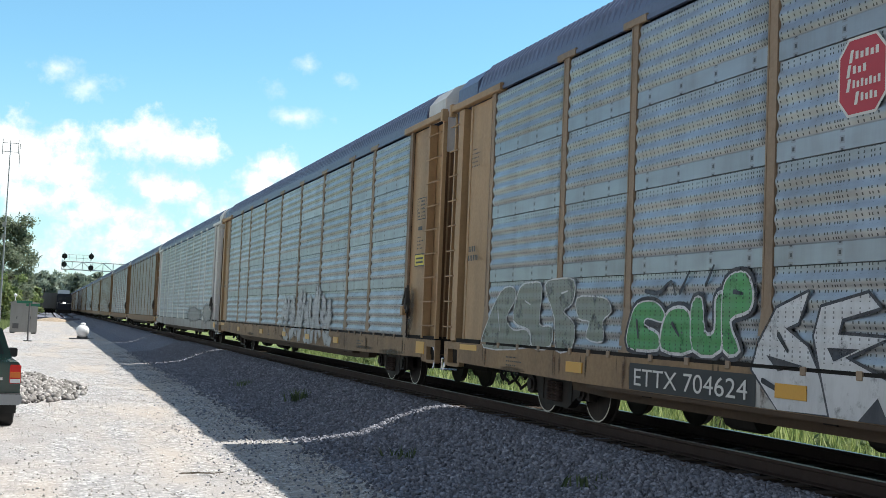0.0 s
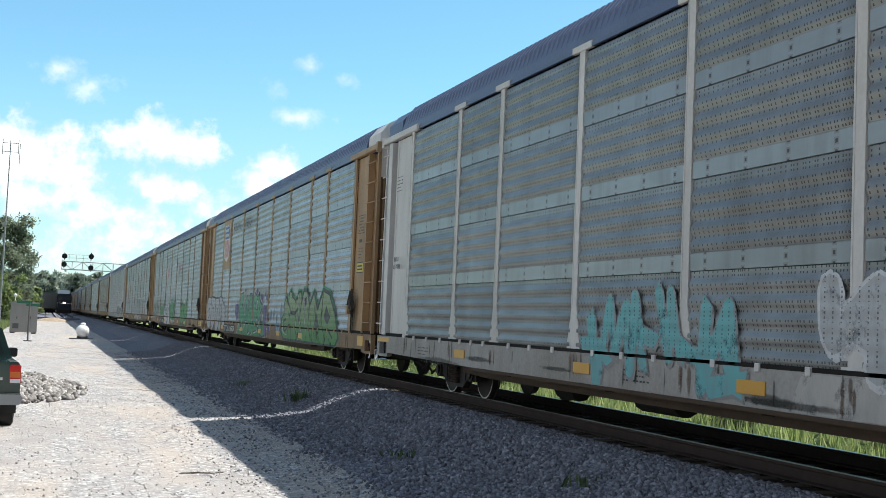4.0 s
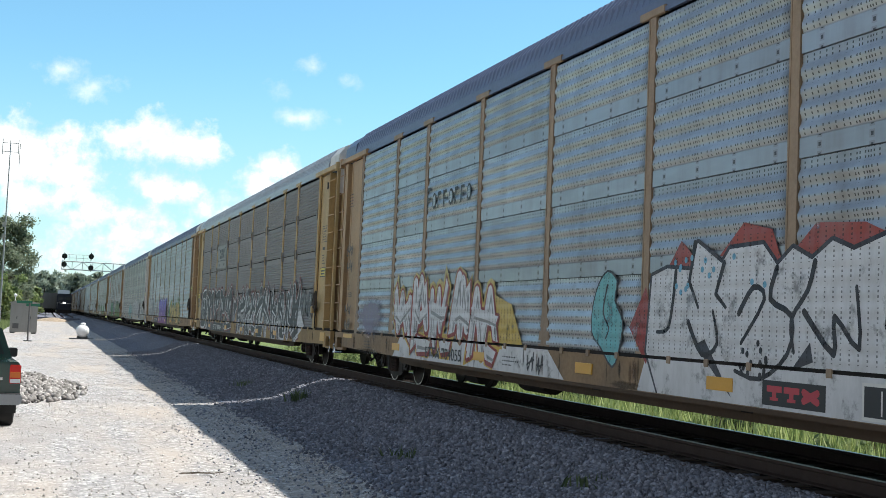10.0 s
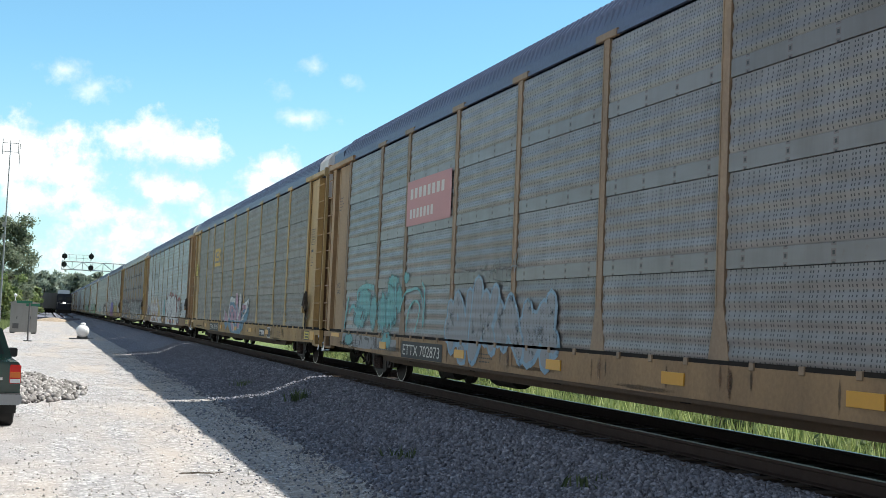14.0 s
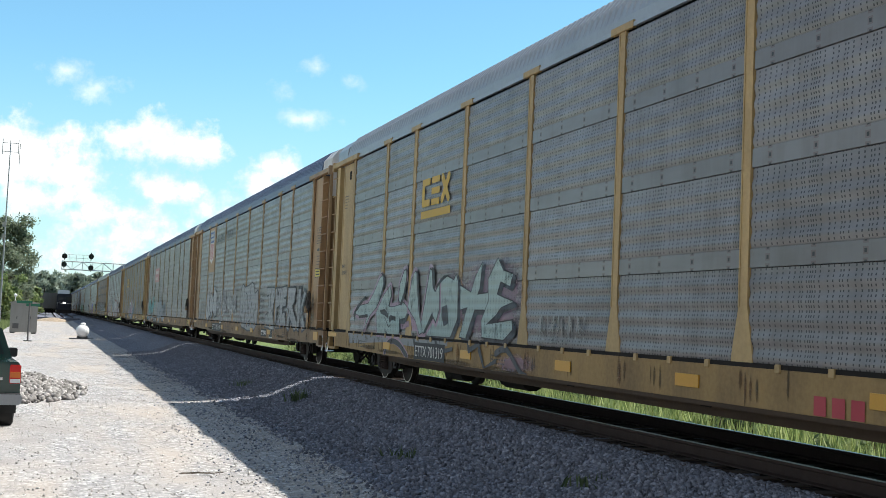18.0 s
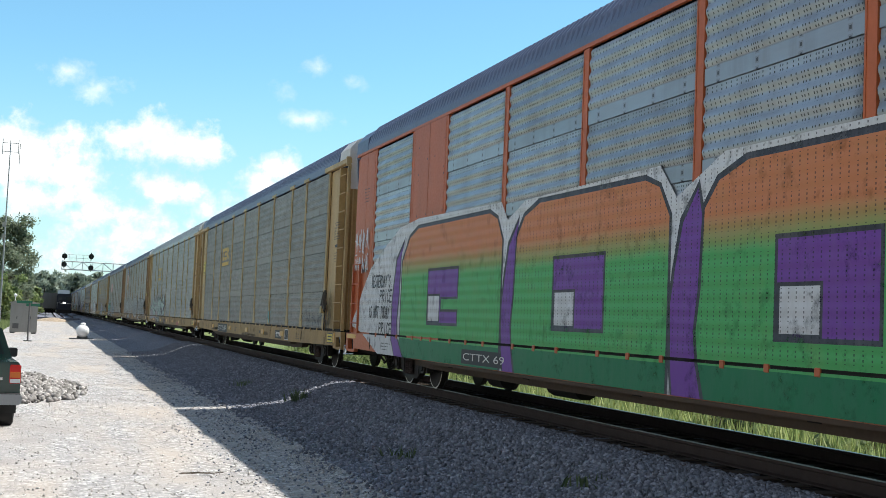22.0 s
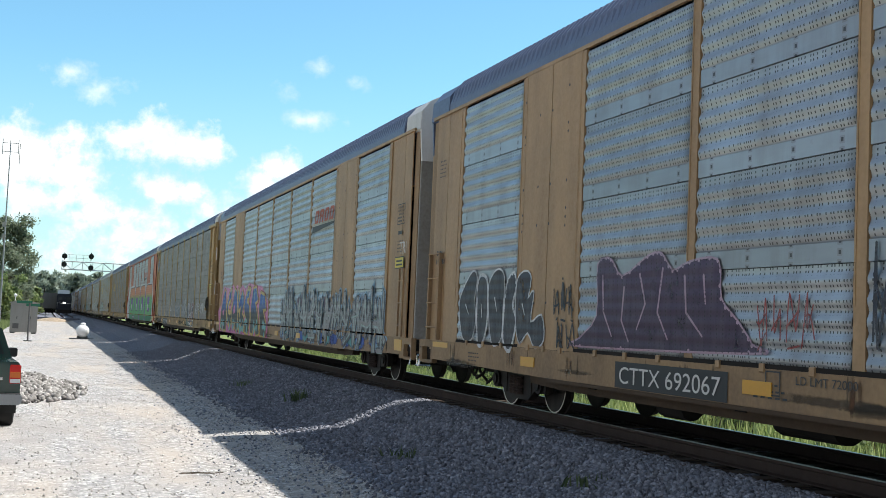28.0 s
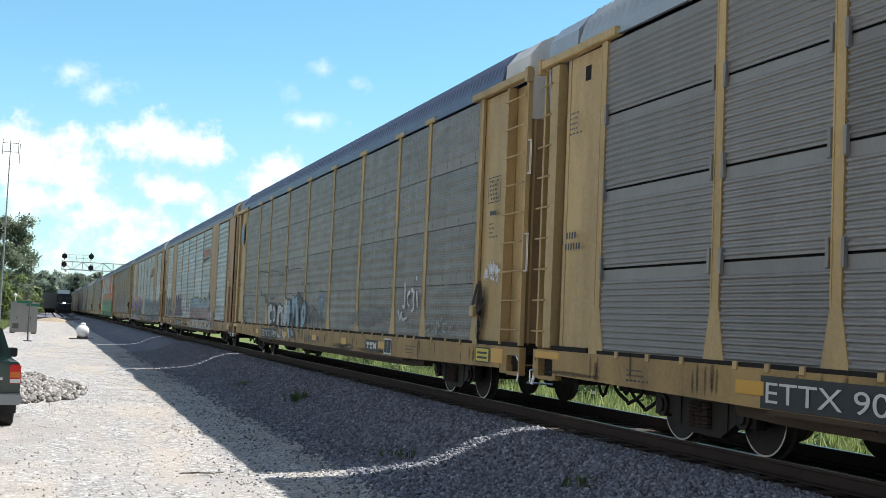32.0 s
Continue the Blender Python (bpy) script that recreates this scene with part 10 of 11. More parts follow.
AGANS += [[(6.5, 2.16), (6.75, 2.1), (6.85, 1.62), (7.15, 1.06), (7.1, 0.64), (6.75, 0.84), (6.6, 1.32), (6.4, 1.9)],
          [(7.5, 2.12), (7.85, 1.92), (7.9, 1.64), (7.65, 1.32), (8.05, 1.16), (8.15, 0.74), (7.55, 0.84), (7.35, 1.08), (7.05, 1.12), (7.35, 1.6), (6.8, 1.44), (6.75, 1.66)],
          [(8.4, 2.0), (8.8, 2.2), (9.3, 2.16), (9.0, 1.8), (8.65, 1.76), (9.1, 1.6), (9.4, 1.2), (9.1, 0.66), (8.4, 0.7), (8.3, 1.0), (8.8, 1.1), (8.25, 1.32), (8.1, 1.6)],
          [(9.9, 2.15), (10.5, 2.2), (10.9, 1.8), (10.4, 1.7), (10.9, 1.3), (11.4, 0.7), (10.8, 0.62), (10.3, 1.1), (10.1, 0.66), (9.6, 0.7), (9.6, 1.6)],
          [(11.4, 2.0), (12.2, 1.9), (12.5, 1.5), (11.9, 1.5), (12.6, 1.0), (12.5, 0.62), (11.7, 0.64), (11.5, 1.1), (11.2, 1.5)]]
drawn(C[14], AGANS, S_INK, S_YELLOW, 0.09, S_RED, 0.03, [[(2.65, 1.38), (3.2, 1.46), (2.95, 1.2)], [(5.6, 1.55), (5.85, 1.62), (5.95, 1.34), (5.55, 1.3)]], S_PINK, [[(3.1, 2.1), (3.15, 1.85)], [(4.8, 2.15), (4.85, 1.75)], [(5.8, 2.1), (5.8, 1.95)], [(6.0, 2.08), (6.05, 1.85)], [(6.6, 2.1), (6.62, 1.75)], [(7.6, 2.05), (7.6, 1.7)], [(8.75, 2.15), (8.7, 1.9)], [(9.1, 2.1), (9.0, 1.95)], [(10.2, 2.1), (10.2, 1.8)], [(10.5, 2.1), (10.5, 1.95)], [(11.9, 1.9), (11.9, 1.65)]], S_TEAL, 0.1, label="black and blue wild letters edged yellow on pink")
rr = random.Random(5)
for k, q in enumerate(AGANS):
    lo = sum(a for a, b in q if b < 1.1) / max(1, len([1 for a, b in q if b < 1.1]))
    p = Paint()
    for i in range(7):
        u, z = lo + rr.uniform(-0.42, 0.42), rr.uniform(0.68, 1.05)
        a = rr.uniform(0.08, 0.16)
        p.poly([(u - a, z), (u - a * 0.5, z - a * 0.9), (u + a * 0.7, z - a * 0.8), (u + a, z + a * 0.4), (u + a * 0.1, z + a)], S_TEAL, 14 + 0.1 * i)
    p.put(C[14], "graffiti_stones", "turquoise pebbles painted at the foot of a letter")
graffiti(C[14], 15.0, 26.6, 0.6, 2.0, S_GREY, S_DARK, S_PALEBLUE, count=12, w=0.16, seed=65, rim=0.035, aura=0.05, inner=S_MINT)
haze(C[14], [(15.6 + i * 1.1, 1.2 + 0.25 * (i % 3), 0.4, 0.2) for i in range(10)], S_LILAC)
haze(C[14], [(15.5 + i * 1.3, 0.78, 0.55, 0.16) for i in range(9)], S_BLUE)
haze(C[14], [(16.1 + i * 2.6, 0.76, 0.4, 0.14) for i in range(4)], S_TEAL, "", 1)
slanted_blocks(C[14], 18.98, 21.6, 3.52, 4.1)
words(C[14], "TRI", 27.55, 28.0, 2.62, 2.86, LETTER_WHITE)

# car 15
p = Paint()
for a, b, c, d in ((11.80, 12.05, 0.71, 0.725), (11.80, 12.05, 0.935, 0.95), (11.80, 11.815, 0.71, 0.95), (12.035, 12.05, 0.71, 0.95)):
    p.rect(a, b, c, d, LETTER_DARK, 4)
p.put(C[15], "stencil_frame", "thin dark stencilled frame")
words(C[15], "LD LMT 72000", 12.3, 13.2, 0.84, 0.92, LETTER_DARK, "dark stencilled load limit", 0.006)
drawn(C[15], [[(2.66, 1.53), (2.79, 1.82), (3.26, 2.14), (3.48, 2.03), (3.39, 1.7), (3.48, 1.37), (3.31, 1.04), (2.89, 1.05)], [(3.52, 1.7), (3.59, 2.03), (3.82, 2.07), (4.0, 1.91), (4.03, 1.32), (3.83, 0.97), (3.6, 1.02)], [(4.05, 1.8), (4.21, 2.06), (4.49, 2.14), (4.72, 2.0), (4.7, 1.54), (4.65, 1.07), (4.25, 1.03)], [(4.77, 1.59), (4.87, 1.95), (5.13, 2.07), (5.22, 1.84), (5.11, 1.59), (5.27, 1.34), (5.05, 0.9), (4.75, 1.07)], [(5.24, 1.69), (5.3, 1.99), (5.59, 2.08), (5.79, 1.98), (5.7, 1.68), (5.91, 1.78), (5.83, 1.34), (6.22, 1.44), (6.33, 1.11), (6.02, 0.99), (5.74, 1.2), (5.44, 1.04), (5.28, 1.29)]], S_DARK, S_WHITE, 0.03, lines=[[(3.0, 1.6), (3.15, 1.45)], [(3.75, 1.6), (3.8, 1.4)], [(4.35, 1.7), (4.45, 1.5)], [(5.5, 1.6), (5.6, 1.45)]], line_paint=S_WHITE, width=0.03, soft=True, label="black bubble letters edged white")
tag(C[15], 6.6, 7.3, 1.4, 1.9, S_BLACK, 3, 0.03, 67)
tag(C[15], 6.7, 7.4, 0.9, 1.35, S_BLACK, 2, 0.03, 68)
drawn(C[15], [[(7.52, 1.15), (8.01, 1.45), (7.99, 2.1), (8.36, 2.15), (8.68, 1.93), (9.32, 2.15), (9.65, 2.17), (9.92, 1.97), (10.29, 2.05), (10.87, 2.05), (10.95, 1.65), (11.28, 1.41), (11.55, 1.18), (11.5, 1.11), (7.53, 1.06)]], S_PLUM, S_LILAC, 0.025, lines=[[(8.15, 1.95), (8.2, 1.5), (8.45, 1.2)], [(8.75, 1.8), (8.7, 1.4), (8.9, 1.15)], [(9.15, 1.95), (9.3, 1.6), (9.1, 1.3)], [(9.7, 2.0), (9.6, 1.5), (9.85, 1.2)], [(10.2, 1.9), (10.25, 1.5), (10.6, 1.25)], [(10.6, 1.9), (10.65, 1.6)]], line_paint=S_LILAC, width=0.035, soft=True, label="dark plum letters with a pale edge and pinkish strokes")
tag(C[15], 11.6, 12.6, 1.2, 1.7, S_RED, 4, 0.02, 70)
tag(C[15], 13.3, 14.6, 1.2, 2.1, S_DARK, 3, 0.03, 71)
p = Paint()
p.poly([(15.0, 0.56), (22.6, 0.56), (22.9, 0.9), (22.8, 1.3), (22.3, 1.5), (22.2, 1.03), (15.0, 1.03)], S_SILLGREY, 0)
p.put(C[15], "graffiti_patch")
def flag_letters(car):
    """Blue over red letters run together, with pale rims, dark slits and a striped arrow."""
    fill = spray("red_to_blue_spray", (0.29, 0.11, 0.085), (0.20, 0.35, 0.45), 1.46, 1.58, wear=0.75)
    p = Paint()
    top = [(15.0, 1.78), (15.35, 1.89), (15.9, 1.92), (16.22, 2.07), (16.53, 1.96), (16.85, 1.98), (17.1, 1.94), (17.45, 2.0), (17.75, 1.94), (18.2, 2.0), (18.5, 1.86), (18.71, 1.76), (18.97, 1.97), (19.3, 1.9), (19.56, 1.83), (19.85, 1.88), (20.15, 1.84), (20.17, 1.94), (20.6, 1.92), (20.91, 1.9), (21.2, 1.82), (22.05, 2.19)]
    body = top + [(22.3, 1.75), (21.55, 1.06), (15.0, 1.04), (15.1, 1.4), (14.95, 1.55)]
    p.line(top, 0.19, S_YELLOW, 0.3)
    p.poly([(22.05, 2.21), (22.4, 2.08), (22.45, 1.7), (21.75, 0.98), (21.5, 1.02), (22.2, 1.72)], S_DARK, 0.9)
    for i in range(6):
        u, z = 21.75 + i * 0.11, 1.16 + i * 0.11
        p.line([(u, z), (u + 0.08, z + 0.02 + 0.015 * i)], 0.045, S_SILVER, 1.2)
    ring = body + [body[0]]
    p.line(ring, 0.12, S_DARK, 0.7).line(ring, 0.05, S_WHITE, 1.0).poly(body, fill, 1.6)
    for u, zt in ((15.3, 1.8), (16.1, 1.94), (16.85, 1.78), (17.42, 1.84), (18.35, 1.66), (19.15, 1.84), (19.92, 1.8), (20.42, 1.86), (20.88, 1.84), (21.3, 1.74)):
        loop = rounded([(u - 0.24, 1.08), (u - 0.25, zt - 0.2), (u - 0.1, zt), (u + 0.1, zt), (u + 0.25, zt - 0.2), (u + 0.24, 1.12)])
        p.line(loop, 0.10, S_DARK, 2.4).line([(a - 0.012, b + 0.02 * math.sin(9 * a + 23 * b)) for a, b in loop], 0.036, S_WHITE, 3.0)
        p.line([(u + 0.02, 1.06), (u - 0.03, 1.3 + 0.1 * math.sin(5 * u))], 0.05, S_SILVER, 2.7)
    for u, zt in ((16.85, 1.5), (17.44, 1.62), (18.4, 1.45), (19.2, 1.4), (19.95, 1.42), (20.88, 1.5)):
        slit = [(u, 1.16), (u - 0.08, 1.26), (u - 0.07, zt - 0.06), (u, zt + 0.03), (u + 0.07, zt - 0.06), (u + 0.08, 1.26)]
        p.line(slit + [slit[0]], 0.05, S_WHITE, 3.6).poly(slit, S_DARK, 4.2)
    for q in ([(15.1, 0.98), (15.45, 0.66), (15.6, 0.98)], [(15.9, 1.0), (16.3, 0.68)], [(18.6, 1.0), (18.9, 0.64)], [(19.1, 1.0), (19.3, 0.66)], [(19.5, 1.0), (19.75, 0.72), (20.0, 1.0)], [(20.9, 0.98), (21.1, 0.7), (21.4, 0.64)]):
        p.line(q, 0.11, S_DARK, 2.4).line([(a + 0.07, b) for a, b in q], 0.035, S_WHITE, 3.0)
    for u in (17.35, 20.45):
        arc = [(u + 0.5 * math.cos(math.pi * i / 8), 0.6 + 0.25 * math.sin(math.pi * i / 8)) for i in range(9)]
        p.line(arc, 0.06, S_DARK, 2.4)
        for i in range(1, 8):
            p.line([(arc[i][0], 0.57), arc[i]], 0.05, S_DARK, 2.7)
    arrow = [(21.55, 0.72), (22.15, 0.82), (22.5, 0.98), (22.62, 1.18), (22.35, 1.46), (21.95, 1.2), (21.75, 0.98)]
    p.line(arrow + [arrow[0]], 0.12, S_DARK, 5.0).poly(arrow, S_LILAC, 5.6)
    for i in range(7):
        p.line([(21.6 + i * 0.14, 0.62 + i * 0.035), (21.66 + i * 0.14, 0.74 + i * 0.035)], 0.06, S_DARK, 6.2)
    p.put(car, "graffiti", "blue and red letters with pale rims and a striped arrow")
    q = Paint()
    q.rect(22.74, 23.16, 0.65, 0.95, LETTER_WHITE, 8).rect(22.765, 23.135, 0.665, 0.935, PLATE_BLACK, 9).rect(22.93, 22.945, 0.75, 0.93, LETTER_WHITE, 10).rect(22.77, 23.13, 0.735, 0.75, LETTER_WHITE, 10)
    q.put(car, "service_panel", "black service panel with a white rim")


flag_letters(C[15])
tag(C[15], 23.15, 24.0, 1.05, 1.36, S_DARK, 6, 0.03, 83)
tag(C[15], 22.2, 22.9, 1.12, 1.42, S_WHITE, 4, 0.02, 84)
tag(C[15], 21.5, 23.5, 1.0, 1.4, S_WHITE, 5, 0.03, 73)
tag(C[15], 24.3, 26.0, 1.1, 1.8, S_CHALK, 3, 0.035, 74)
slanted_blocks(C[15], 19.2, 21.6, 3.55, 4.12)

# car 16
round_emblem(C[16], 1.60, 4.2, 0.36)
haze(C[16], [(3.0, 1.2, 0.35, 0.3), (19.6, 1.3, 1.2, 0.22), (21.0, 1.4, 0.7, 0.18)], S_FAINTCHALK)
def smoky_letters(car):
    """Thick silver letters with dark rims before a row of larger, nearly washed-out ones."""
    p = Paint()
    for q in ([(5.58, 2.62), (5.69, 2.73), (7.39, 2.66), (7.61, 2.51), (7.83, 2.7), (8.82, 2.65), (9.07, 2.64), (9.25, 2.51), (10.12, 2.52), (10.23, 2.41), (10.26, 1.86)],
              [(8.69, 2.64), (8.72, 2.3), (8.65, 1.93)], [(10.15, 2.62), (10.17, 2.75), (10.6, 2.75), (10.69, 2.55), (10.82, 2.63), (12.11, 2.65), (12.5, 2.62), (12.68, 2.42), (12.61, 1.82)],
              [(12.89, 1.81), (13.27, 2.18), (13.58, 2.2), (13.72, 2.11), (13.6, 1.74), (13.55, 1.53)], [(5.55, 1.05), (5.5, 1.9), (5.58, 2.62)], [(2.5, 1.1), (2.45, 1.94), (3.1, 2.09), (3.7, 2.07), (4.85, 2.04)], [(3.3, 1.5), (3.6, 1.5), (4.6, 1.5), (5.2, 1.04)]):
        p.line(q, 0.035, S_DARK, 0.5, 0, (1.1, 0.8))
    p.put(car, "graffiti", "dark outlines of older letters")
    drawn(car, [[(7.57, 1.23), (7.6, 1.55), (7.98, 1.67), (8.28, 1.55), (8.32, 1.44), (8.01, 1.4), (8.02, 1.2), (8.31, 1.13), (8.04, 1.03), (7.7, 1.08)], [(8.38, 1.44), (8.55, 1.63), (8.82, 1.59), (8.96, 1.48), (8.94, 1.15), (8.68, 1.05), (8.46, 1.14)], [(9.19, 1.02), (9.25, 1.45), (9.48, 1.63), (9.88, 1.56), (10.11, 1.52), (10.14, 1.02), (9.96, 1.02), (9.82, 1.38), (9.59, 1.34), (9.52, 1.02)]], S_SILVER, S_DARK, 0.06, None, 0, [[(8.58, 1.42), (8.75, 1.45), (8.76, 1.2), (8.6, 1.2)]], S_DARK, [[(7.45, 1.0), (8.5, 0.9), (9.2, 0.95), (10.2, 0.95)]], S_DARK, 0.05, soft=True, label="silver letters with dark rims")
    drawn(car, [[(10.29, 1.02), (10.19, 1.45), (10.39, 1.76), (10.67, 1.79), (10.75, 1.59), (10.68, 1.19), (10.58, 1.02)], [(9.05, 0.86), (9.38, 0.88), (9.47, 0.77), (10.02, 0.68), (9.64, 0.64), (9.23, 0.69)], [(10.08, 0.91), (10.3, 0.92), (10.74, 0.64), (10.54, 0.61), (10.17, 0.74)], [(10.93, 0.91), (11.12, 0.95), (11.33, 0.71), (11.21, 0.63)]], S_SILVER, S_DARK, 0.035, soft=True, label="silver letter feet with dark rims")
    drawn(car, [], S_DARK, S_DARK, 0, None, 0, [[(7.34, 2.08), (7.76, 1.91), (8.06, 1.83), (8.65, 1.89), (8.62, 1.8), (7.97, 1.79)], [(5.99, 2.2), (6.37, 1.98), (7.14, 2.0), (7.28, 1.67), (7.02, 1.68), (6.83, 1.89), (6.14, 1.94)]], S_DARK, [[(6.0, 1.6), (6.2, 1.2), (6.6, 1.1)], [(9.1, 1.95), (9.2, 1.75)], [(13.57, 1.32), (13.52, 1.48), (13.65, 1.56), (13.76, 1.48), (13.71, 1.32)], [(13.79, 1.48), (13.91, 1.56), (13.96, 1.38)], [(14.08, 1.48), (14.12, 1.61), (14.4, 1.53), (14.7, 1.46), (14.56, 1.29), (14.33, 1.29)], [(13.92, 1.23), (14.01, 1.08), (14.13, 1.08)], [(13.58, 1.24), (13.76, 1.17), (13.84, 1.27)]], S_DARK, 0.04, label="dark smudged strokes between the letters")


smoky_letters(C[16])
drawn(C[16], [[(10.71, 1.16), (10.66, 1.46), (10.88, 1.72), (11.0, 1.78), (11.15, 1.59), (11.11, 1.02)], [(11.45, 1.78), (11.67, 1.86), (11.82, 1.71), (11.79, 1.02), (11.62, 1.02)], [(11.87, 1.77), (12.21, 1.88), (12.32, 1.79), (12.28, 1.53), (12.51, 1.36), (12.46, 1.02), (12.14, 1.02), (12.04, 1.47)], [(12.86, 1.47), (13.0, 1.67), (13.24, 1.69), (13.39, 1.53), (13.35, 1.21), (13.08, 0.98), (12.88, 0.97), (12.82, 1.25)], [(11.44, 0.92), (11.8, 0.92), (11.87, 0.75), (11.57, 0.72)]], S_PALEBLUE, S_DARK, 0.04, soft=True, label="pale blue letters with dark edges")
drawn(C[16], [], S_DARK, S_DARK, 0, None, 0, [[(12.09, 1.97), (12.37, 2.0), (12.54, 1.82), (12.89, 1.81), (12.95, 1.64), (12.61, 1.47), (12.51, 1.36), (12.28, 1.59)], [(11.28, 1.59), (11.53, 1.53), (11.86, 0.98), (12.28, 0.59), (11.99, 0.69), (11.56, 0.97)], [(13.01, 1.39), (13.12, 1.5), (13.22, 1.42), (13.19, 1.29), (13.07, 1.25)], [(11.08, 1.65), (11.33, 1.71), (11.53, 1.59), (11.29, 1.34), (11.22, 1.46)]], S_DARK, [[(12.7, 1.0), (12.78, 1.4), (12.95, 1.7)], [(13.4, 1.0), (13.45, 1.5)], [(12.37, 0.89), (12.69, 0.88), (12.64, 0.73)]], S_DARK, 0.05, lift=7, label="heavy dark strokes over the blue letters")
tag(C[16], 13.3, 15.2, 0.62, 0.84, S_DARK, 7, 0.025, 78)
tag(C[16], 13.6, 14.6, 1.1, 1.6, S_DARK, 2, 0.04, 82)
haze(C[16], [(15.2, 1.68, 0.35, 0.35)], S_PALEBLUE)
tag(C[16], 14.9, 15.6, 1.05, 1.4, S_DARK, 3, 0.03, 83)
drawn(C[16], [], S_WHITE, S_WHITE, lines=[[(22.73, 2.03), (22.77, 1.79), (22.75, 1.56), (22.64, 1.58)], [(23.09, 1.84), (22.95, 1.79), (22.96, 1.64), (23.09, 1.58)], [(23.22, 1.89), (23.38, 1.83), (23.32, 1.71), (23.41, 1.56), (23.25, 1.48)], [(23.55, 1.83), (23.62, 1.56)], [(23.5, 2.12), (23.52, 2.08)], [(22.34, 1.48), (22.49, 1.32), (22.57, 1.45), (22.67, 1.32), (22.93, 1.35)]], width=0.07, label="white sprayed tag")
tag(C[16], 24.1, 25.8, 1.1, 1.4, S_CHALK, 5, 0.03, 80)
tag(C[16], 27.2, 27.9, 2.0, 2.25, S_WHITE, 3, 0.05, 81)
# ---- the parked pickup ----
CAR_GREEN = plain("dark_green_car_paint", (0.012, 0.045, 0.035), 0.18)
CAR_GREEN.node_tree.nodes["Principled BSDF"].inputs["Coat Weight"].default_value = 0.8
RUBBER = plain("black_tyre_rubber", (0.02, 0.02, 0.02), 0.85)
LAMP_RED = plain("red_lamp_lens", (0.55, 0.02, 0.015), 0.15)
LAMP_AMBER = plain("amber_lamp_lens", (0.65, 0.16, 0.03), 0.15)
LAMP_WHITE = plain("clear_lamp_lens", (0.7, 0.7, 0.68), 0.15)
BUMPER = plain("grey_steel_bumper", (0.30, 0.31, 0.32), 0.35, 0.7)
GLASS = plain("tinted_car_glass", (0.02, 0.03, 0.03), 0.06)
pk = tagged(new("pickup_truck"), "dark green pickup truck parked on the gravel, seen from behind", "truck")
pk.matrix_world = pose(-1.24, 22.0, -0.875, 0, 0, 5)
bed = part("bed", Build().prism([(-0.86, 0.52), (0.86, 0.52), (0.90, 0.62), (0.895, 0.95), (0.87, 1.14), (0.84, 1.17), (-0.84, 1.17), (-0.87, 1.14), (-0.895, 0.95), (-0.90, 0.62)], 0.06, 2.0).mesh("bed", CAR_GREEN), pk)
part("tailgate", Build().box(-0.70, 0.70, 0.02, 0.07, 0.64, 1.15, 0.02).mesh("tailgate", CAR_GREEN), pk)
part("tailgate_handle", Build().box(-0.12, 0.12, 0.0, 0.02, 0.96, 1.04, 0.01).mesh("tailgate_handle", RUBBER), pk)
part("badge", Build().box(0.48, 0.60, 0.01, 0.02, 0.86, 0.90).mesh("badge", CHROME), pk)
for s in (-1, 1):
    lamp = part("tail_lamp", Build().box(*sorted((s * 0.71, s * 0.895)), 0.0, 0.1, 0.80, 1.12, 0.02).mesh("tail_lamp", LAMP_RED), pk, (0, 0, 0), "red, amber and clear tail lamp")
    part("indicator", Build().box(*sorted((s * 0.72, s * 0.885)), -0.008, 0.0, 0.90, 1.0).mesh("indicator", LAMP_AMBER), lamp)
    part("reversing_lens", Build().box(*sorted((s * 0.72, s * 0.885)), -0.008, 0.0, 0.81, 0.875).mesh("reversing_lens", LAMP_WHITE), lamp)
bump = part("bumper", Build().box(-0.92, 0.92, -0.14, 0.05, 0.44, 0.62, 0.04).mesh("bumper", BUMPER), pk)
part("step_pad", Build().box(-0.9, 0.9, -0.13, 0.03, 0.62, 0.635).mesh("step_pad", RUBBER), bump)
part("licence_plate", Build().box(-0.15, 0.15, -0.15, -0.141, 0.47, 0.60).mesh("licence_plate", LETTER_WHITE), pk)
cab = part("cab", Build().prism([(-0.86, 0.5), (0.86, 0.5), (0.89, 0.95), (0.86, 1.16), (0.66, 1.70), (0.55, 1.76), (-0.55, 1.76), (-0.66, 1.70), (-0.86, 1.16), (-0.89, 0.95)], 2.05, 3.9).mesh("cab", CAR_GREEN), pk)
part("rear_window", Build().prism([(-0.72, 1.22), (0.72, 1.22), (0.58, 1.64), (-0.58, 1.64)], 2.035, 2.05).mesh("rear_window", GLASS), cab)
part("hood", Build().box(-0.84, 0.84, 3.9, 5.2, 0.5, 1.08, 0.06).mesh("hood", CAR_GREEN), pk)
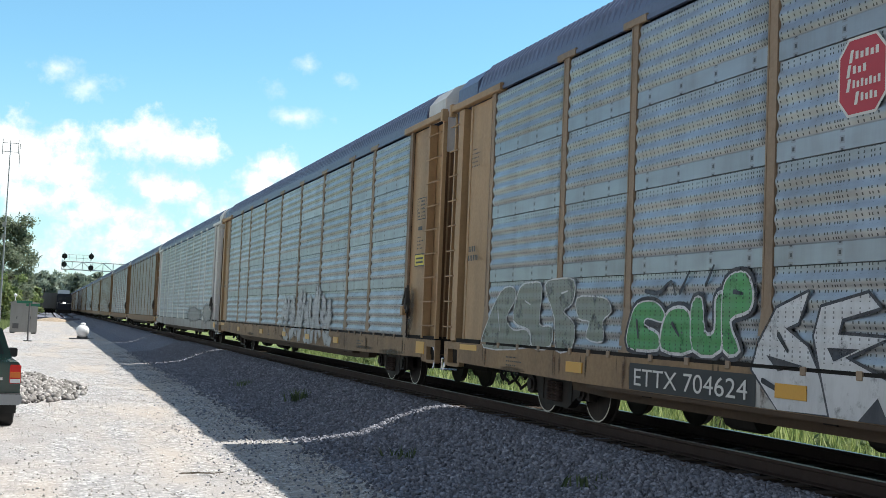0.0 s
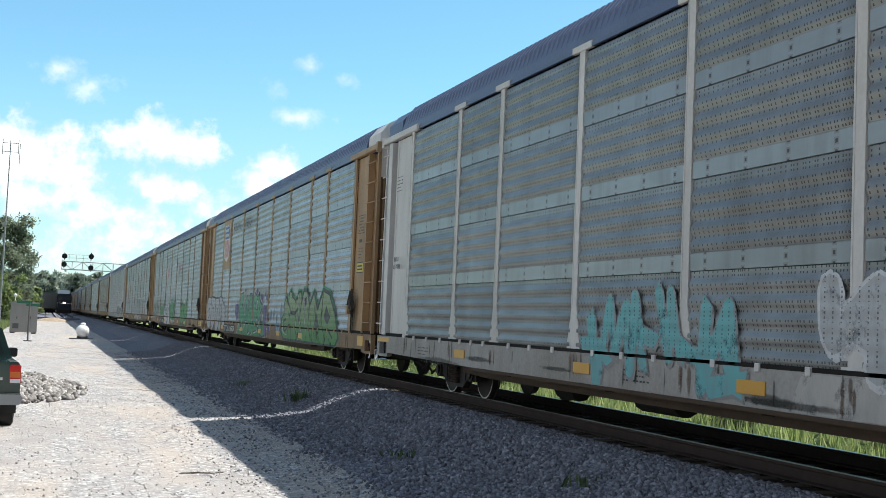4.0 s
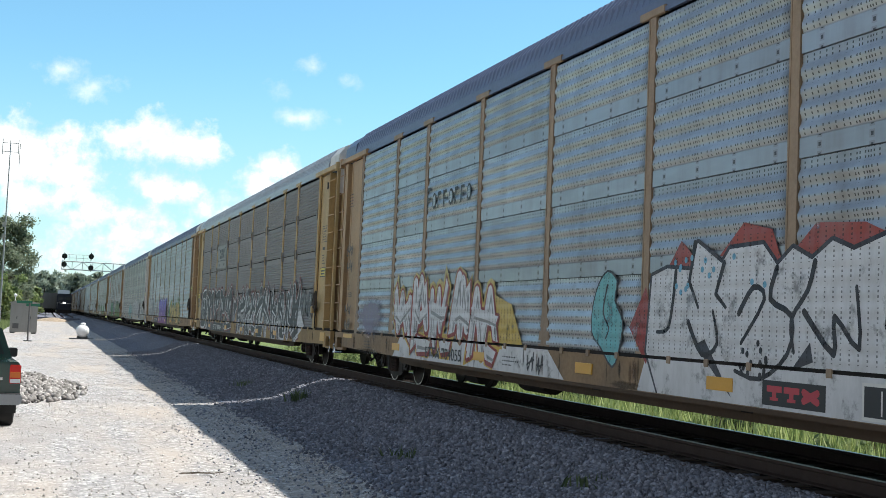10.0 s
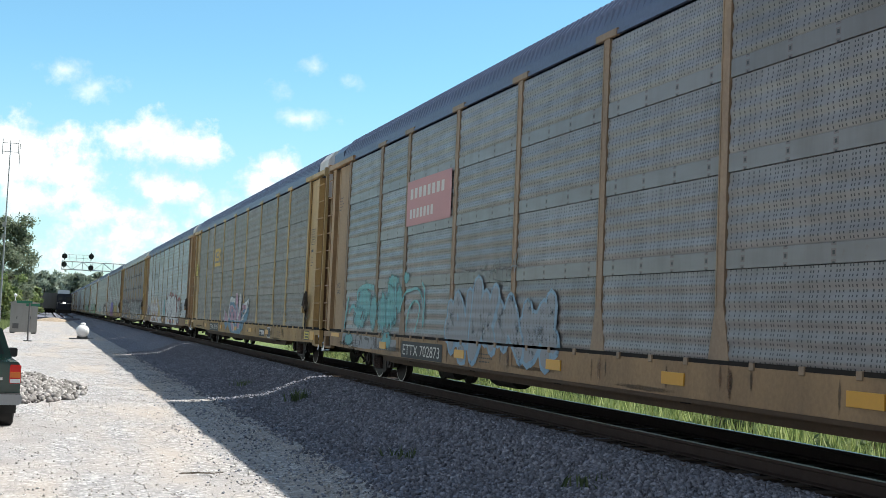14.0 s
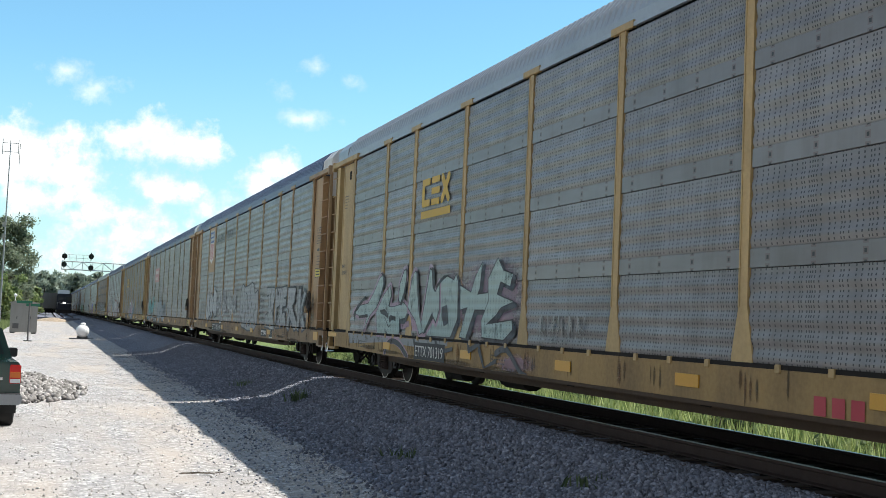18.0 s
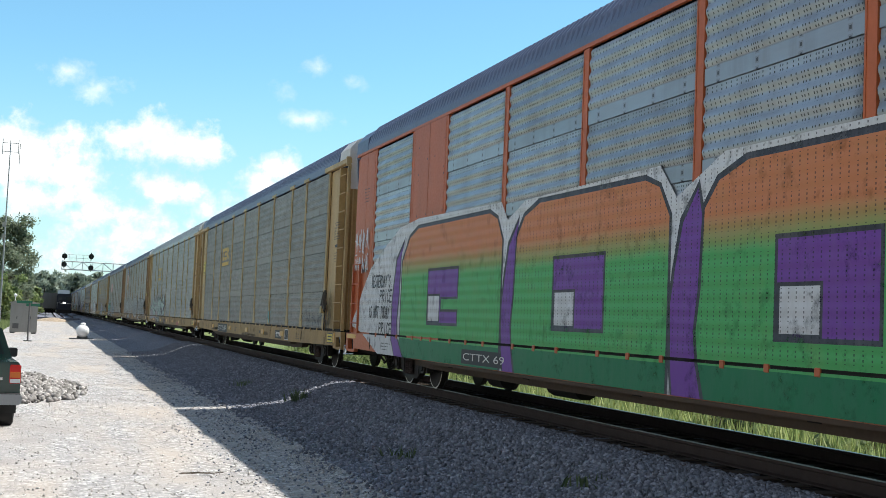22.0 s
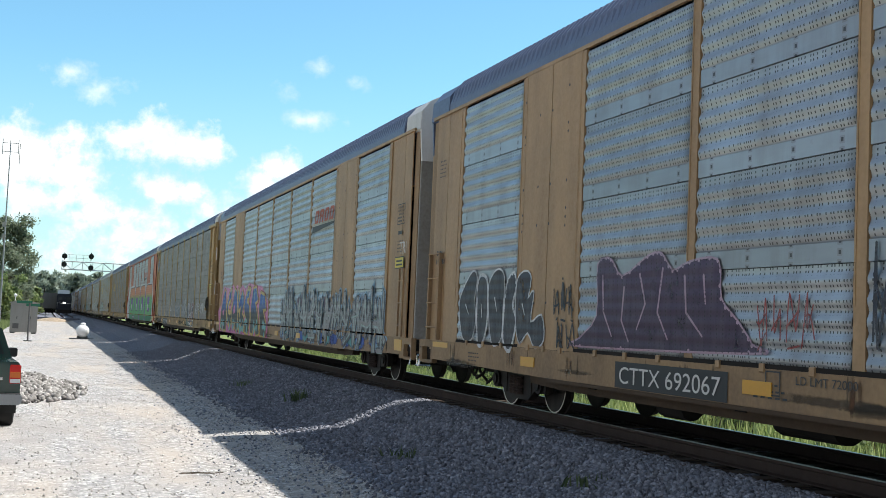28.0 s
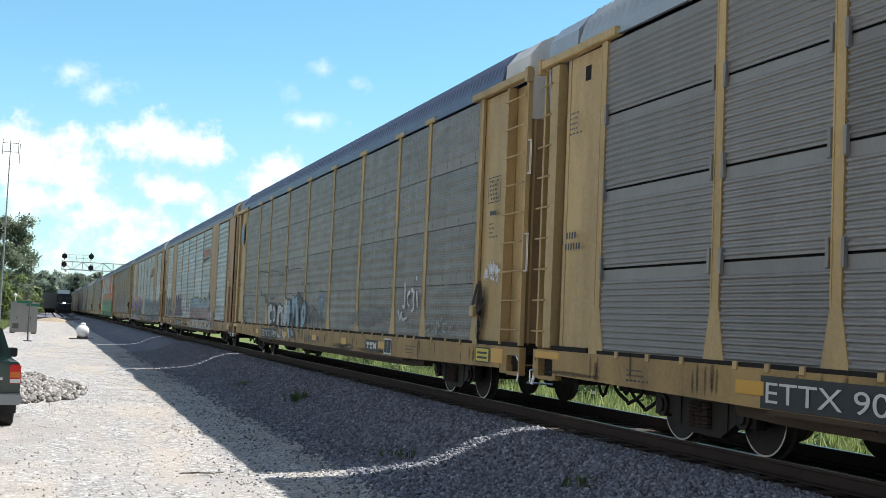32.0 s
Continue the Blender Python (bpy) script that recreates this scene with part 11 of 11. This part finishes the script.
for s in (-1, 1):
    part("mirror", Build().box(*sorted((s * 0.87, s * 1.05)), 3.45, 3.6, 1.12, 1.30, 0.03).mesh("mirror", RUBBER), cab)
    for y in (0.95, 4.25):
        wh = part("tyre", Build().lathe((s * 0.74, y, 0.36), [(-0.12, 0.24), (-0.125, 0.33), (-0.10, 0.36), (0.10, 0.36), (0.125, 0.33), (0.12, 0.24)], 24).mesh("tyre", RUBBER), pk)
        part("rim", Build().lathe((s * 0.74, y, 0.36), [(-0.11, 0.1), (-0.09, 0.235), (0.09, 0.235), (0.11, 0.1)], 18).mesh("rim", BUMPER), wh)
part("axle", Build().rod((-0.7, 0.95, 0.36), (0.7, 0.95, 0.36), 0.06, 8).mesh("axle", BLACK), pk)
part("mud_flap", Build().box(0.60, 0.88, 0.46, 0.475, 0.25, 0.6).mesh("mud_flap", RUBBER), pk)
part("fuel_tank", Build().box(-0.5, 0.45, 0.2, 0.7, 0.35, 0.55, 0.05).mesh("fuel_tank", BLACK), pk)


def motions():
    for index, car in MOVING:
        walk(car, [(float(t), pose(TRACK_X, JOINT_ONE + rolled(t) + slip - PITCH_LENGTH * (index - 1) - PITCH_LENGTH / 2, 0)) for t, slip in SLIP.items()])
    for index, w, dy in WHEELSETS:
        if not 0 <= index <= 17:
            continue
        rows, last = [], None
        for fr in range(0, 961):
            t = fr / 30
            ahead = JOINT_ONE + rolled(t) - PITCH_LENGTH * (index - 1)
            if fr == 0 or fr == 960 or 4 < ahead < 75:
                turn = -math.degrees(rolled(min(max(t, 0), 32)) / 0.42)
                if fr in (0, 960) and not 4 < ahead < 75:
                    turn = None
                rows.append([t, turn])
        first = next(r[1] for r in rows if r[1] is not None)
        final = [r[1] for r in rows if r[1] is not None][-1]
        for r in rows:
            if r[1] is None:
                r[1] = first if r[0] == 0 else final
        walk(w, [(t, pose(0, dy, 0.42, a)) for t, a in rows])
    for sheet, start, shift in ((CUMULUS, CUMULUS_POSE, 12.0), (WISPS, WISPS_POSE, 34.0)):
        walk(sheet, [(0.0, start), (32.0, start @ pose(shift, -shift * 0.25, 0))])


motions()
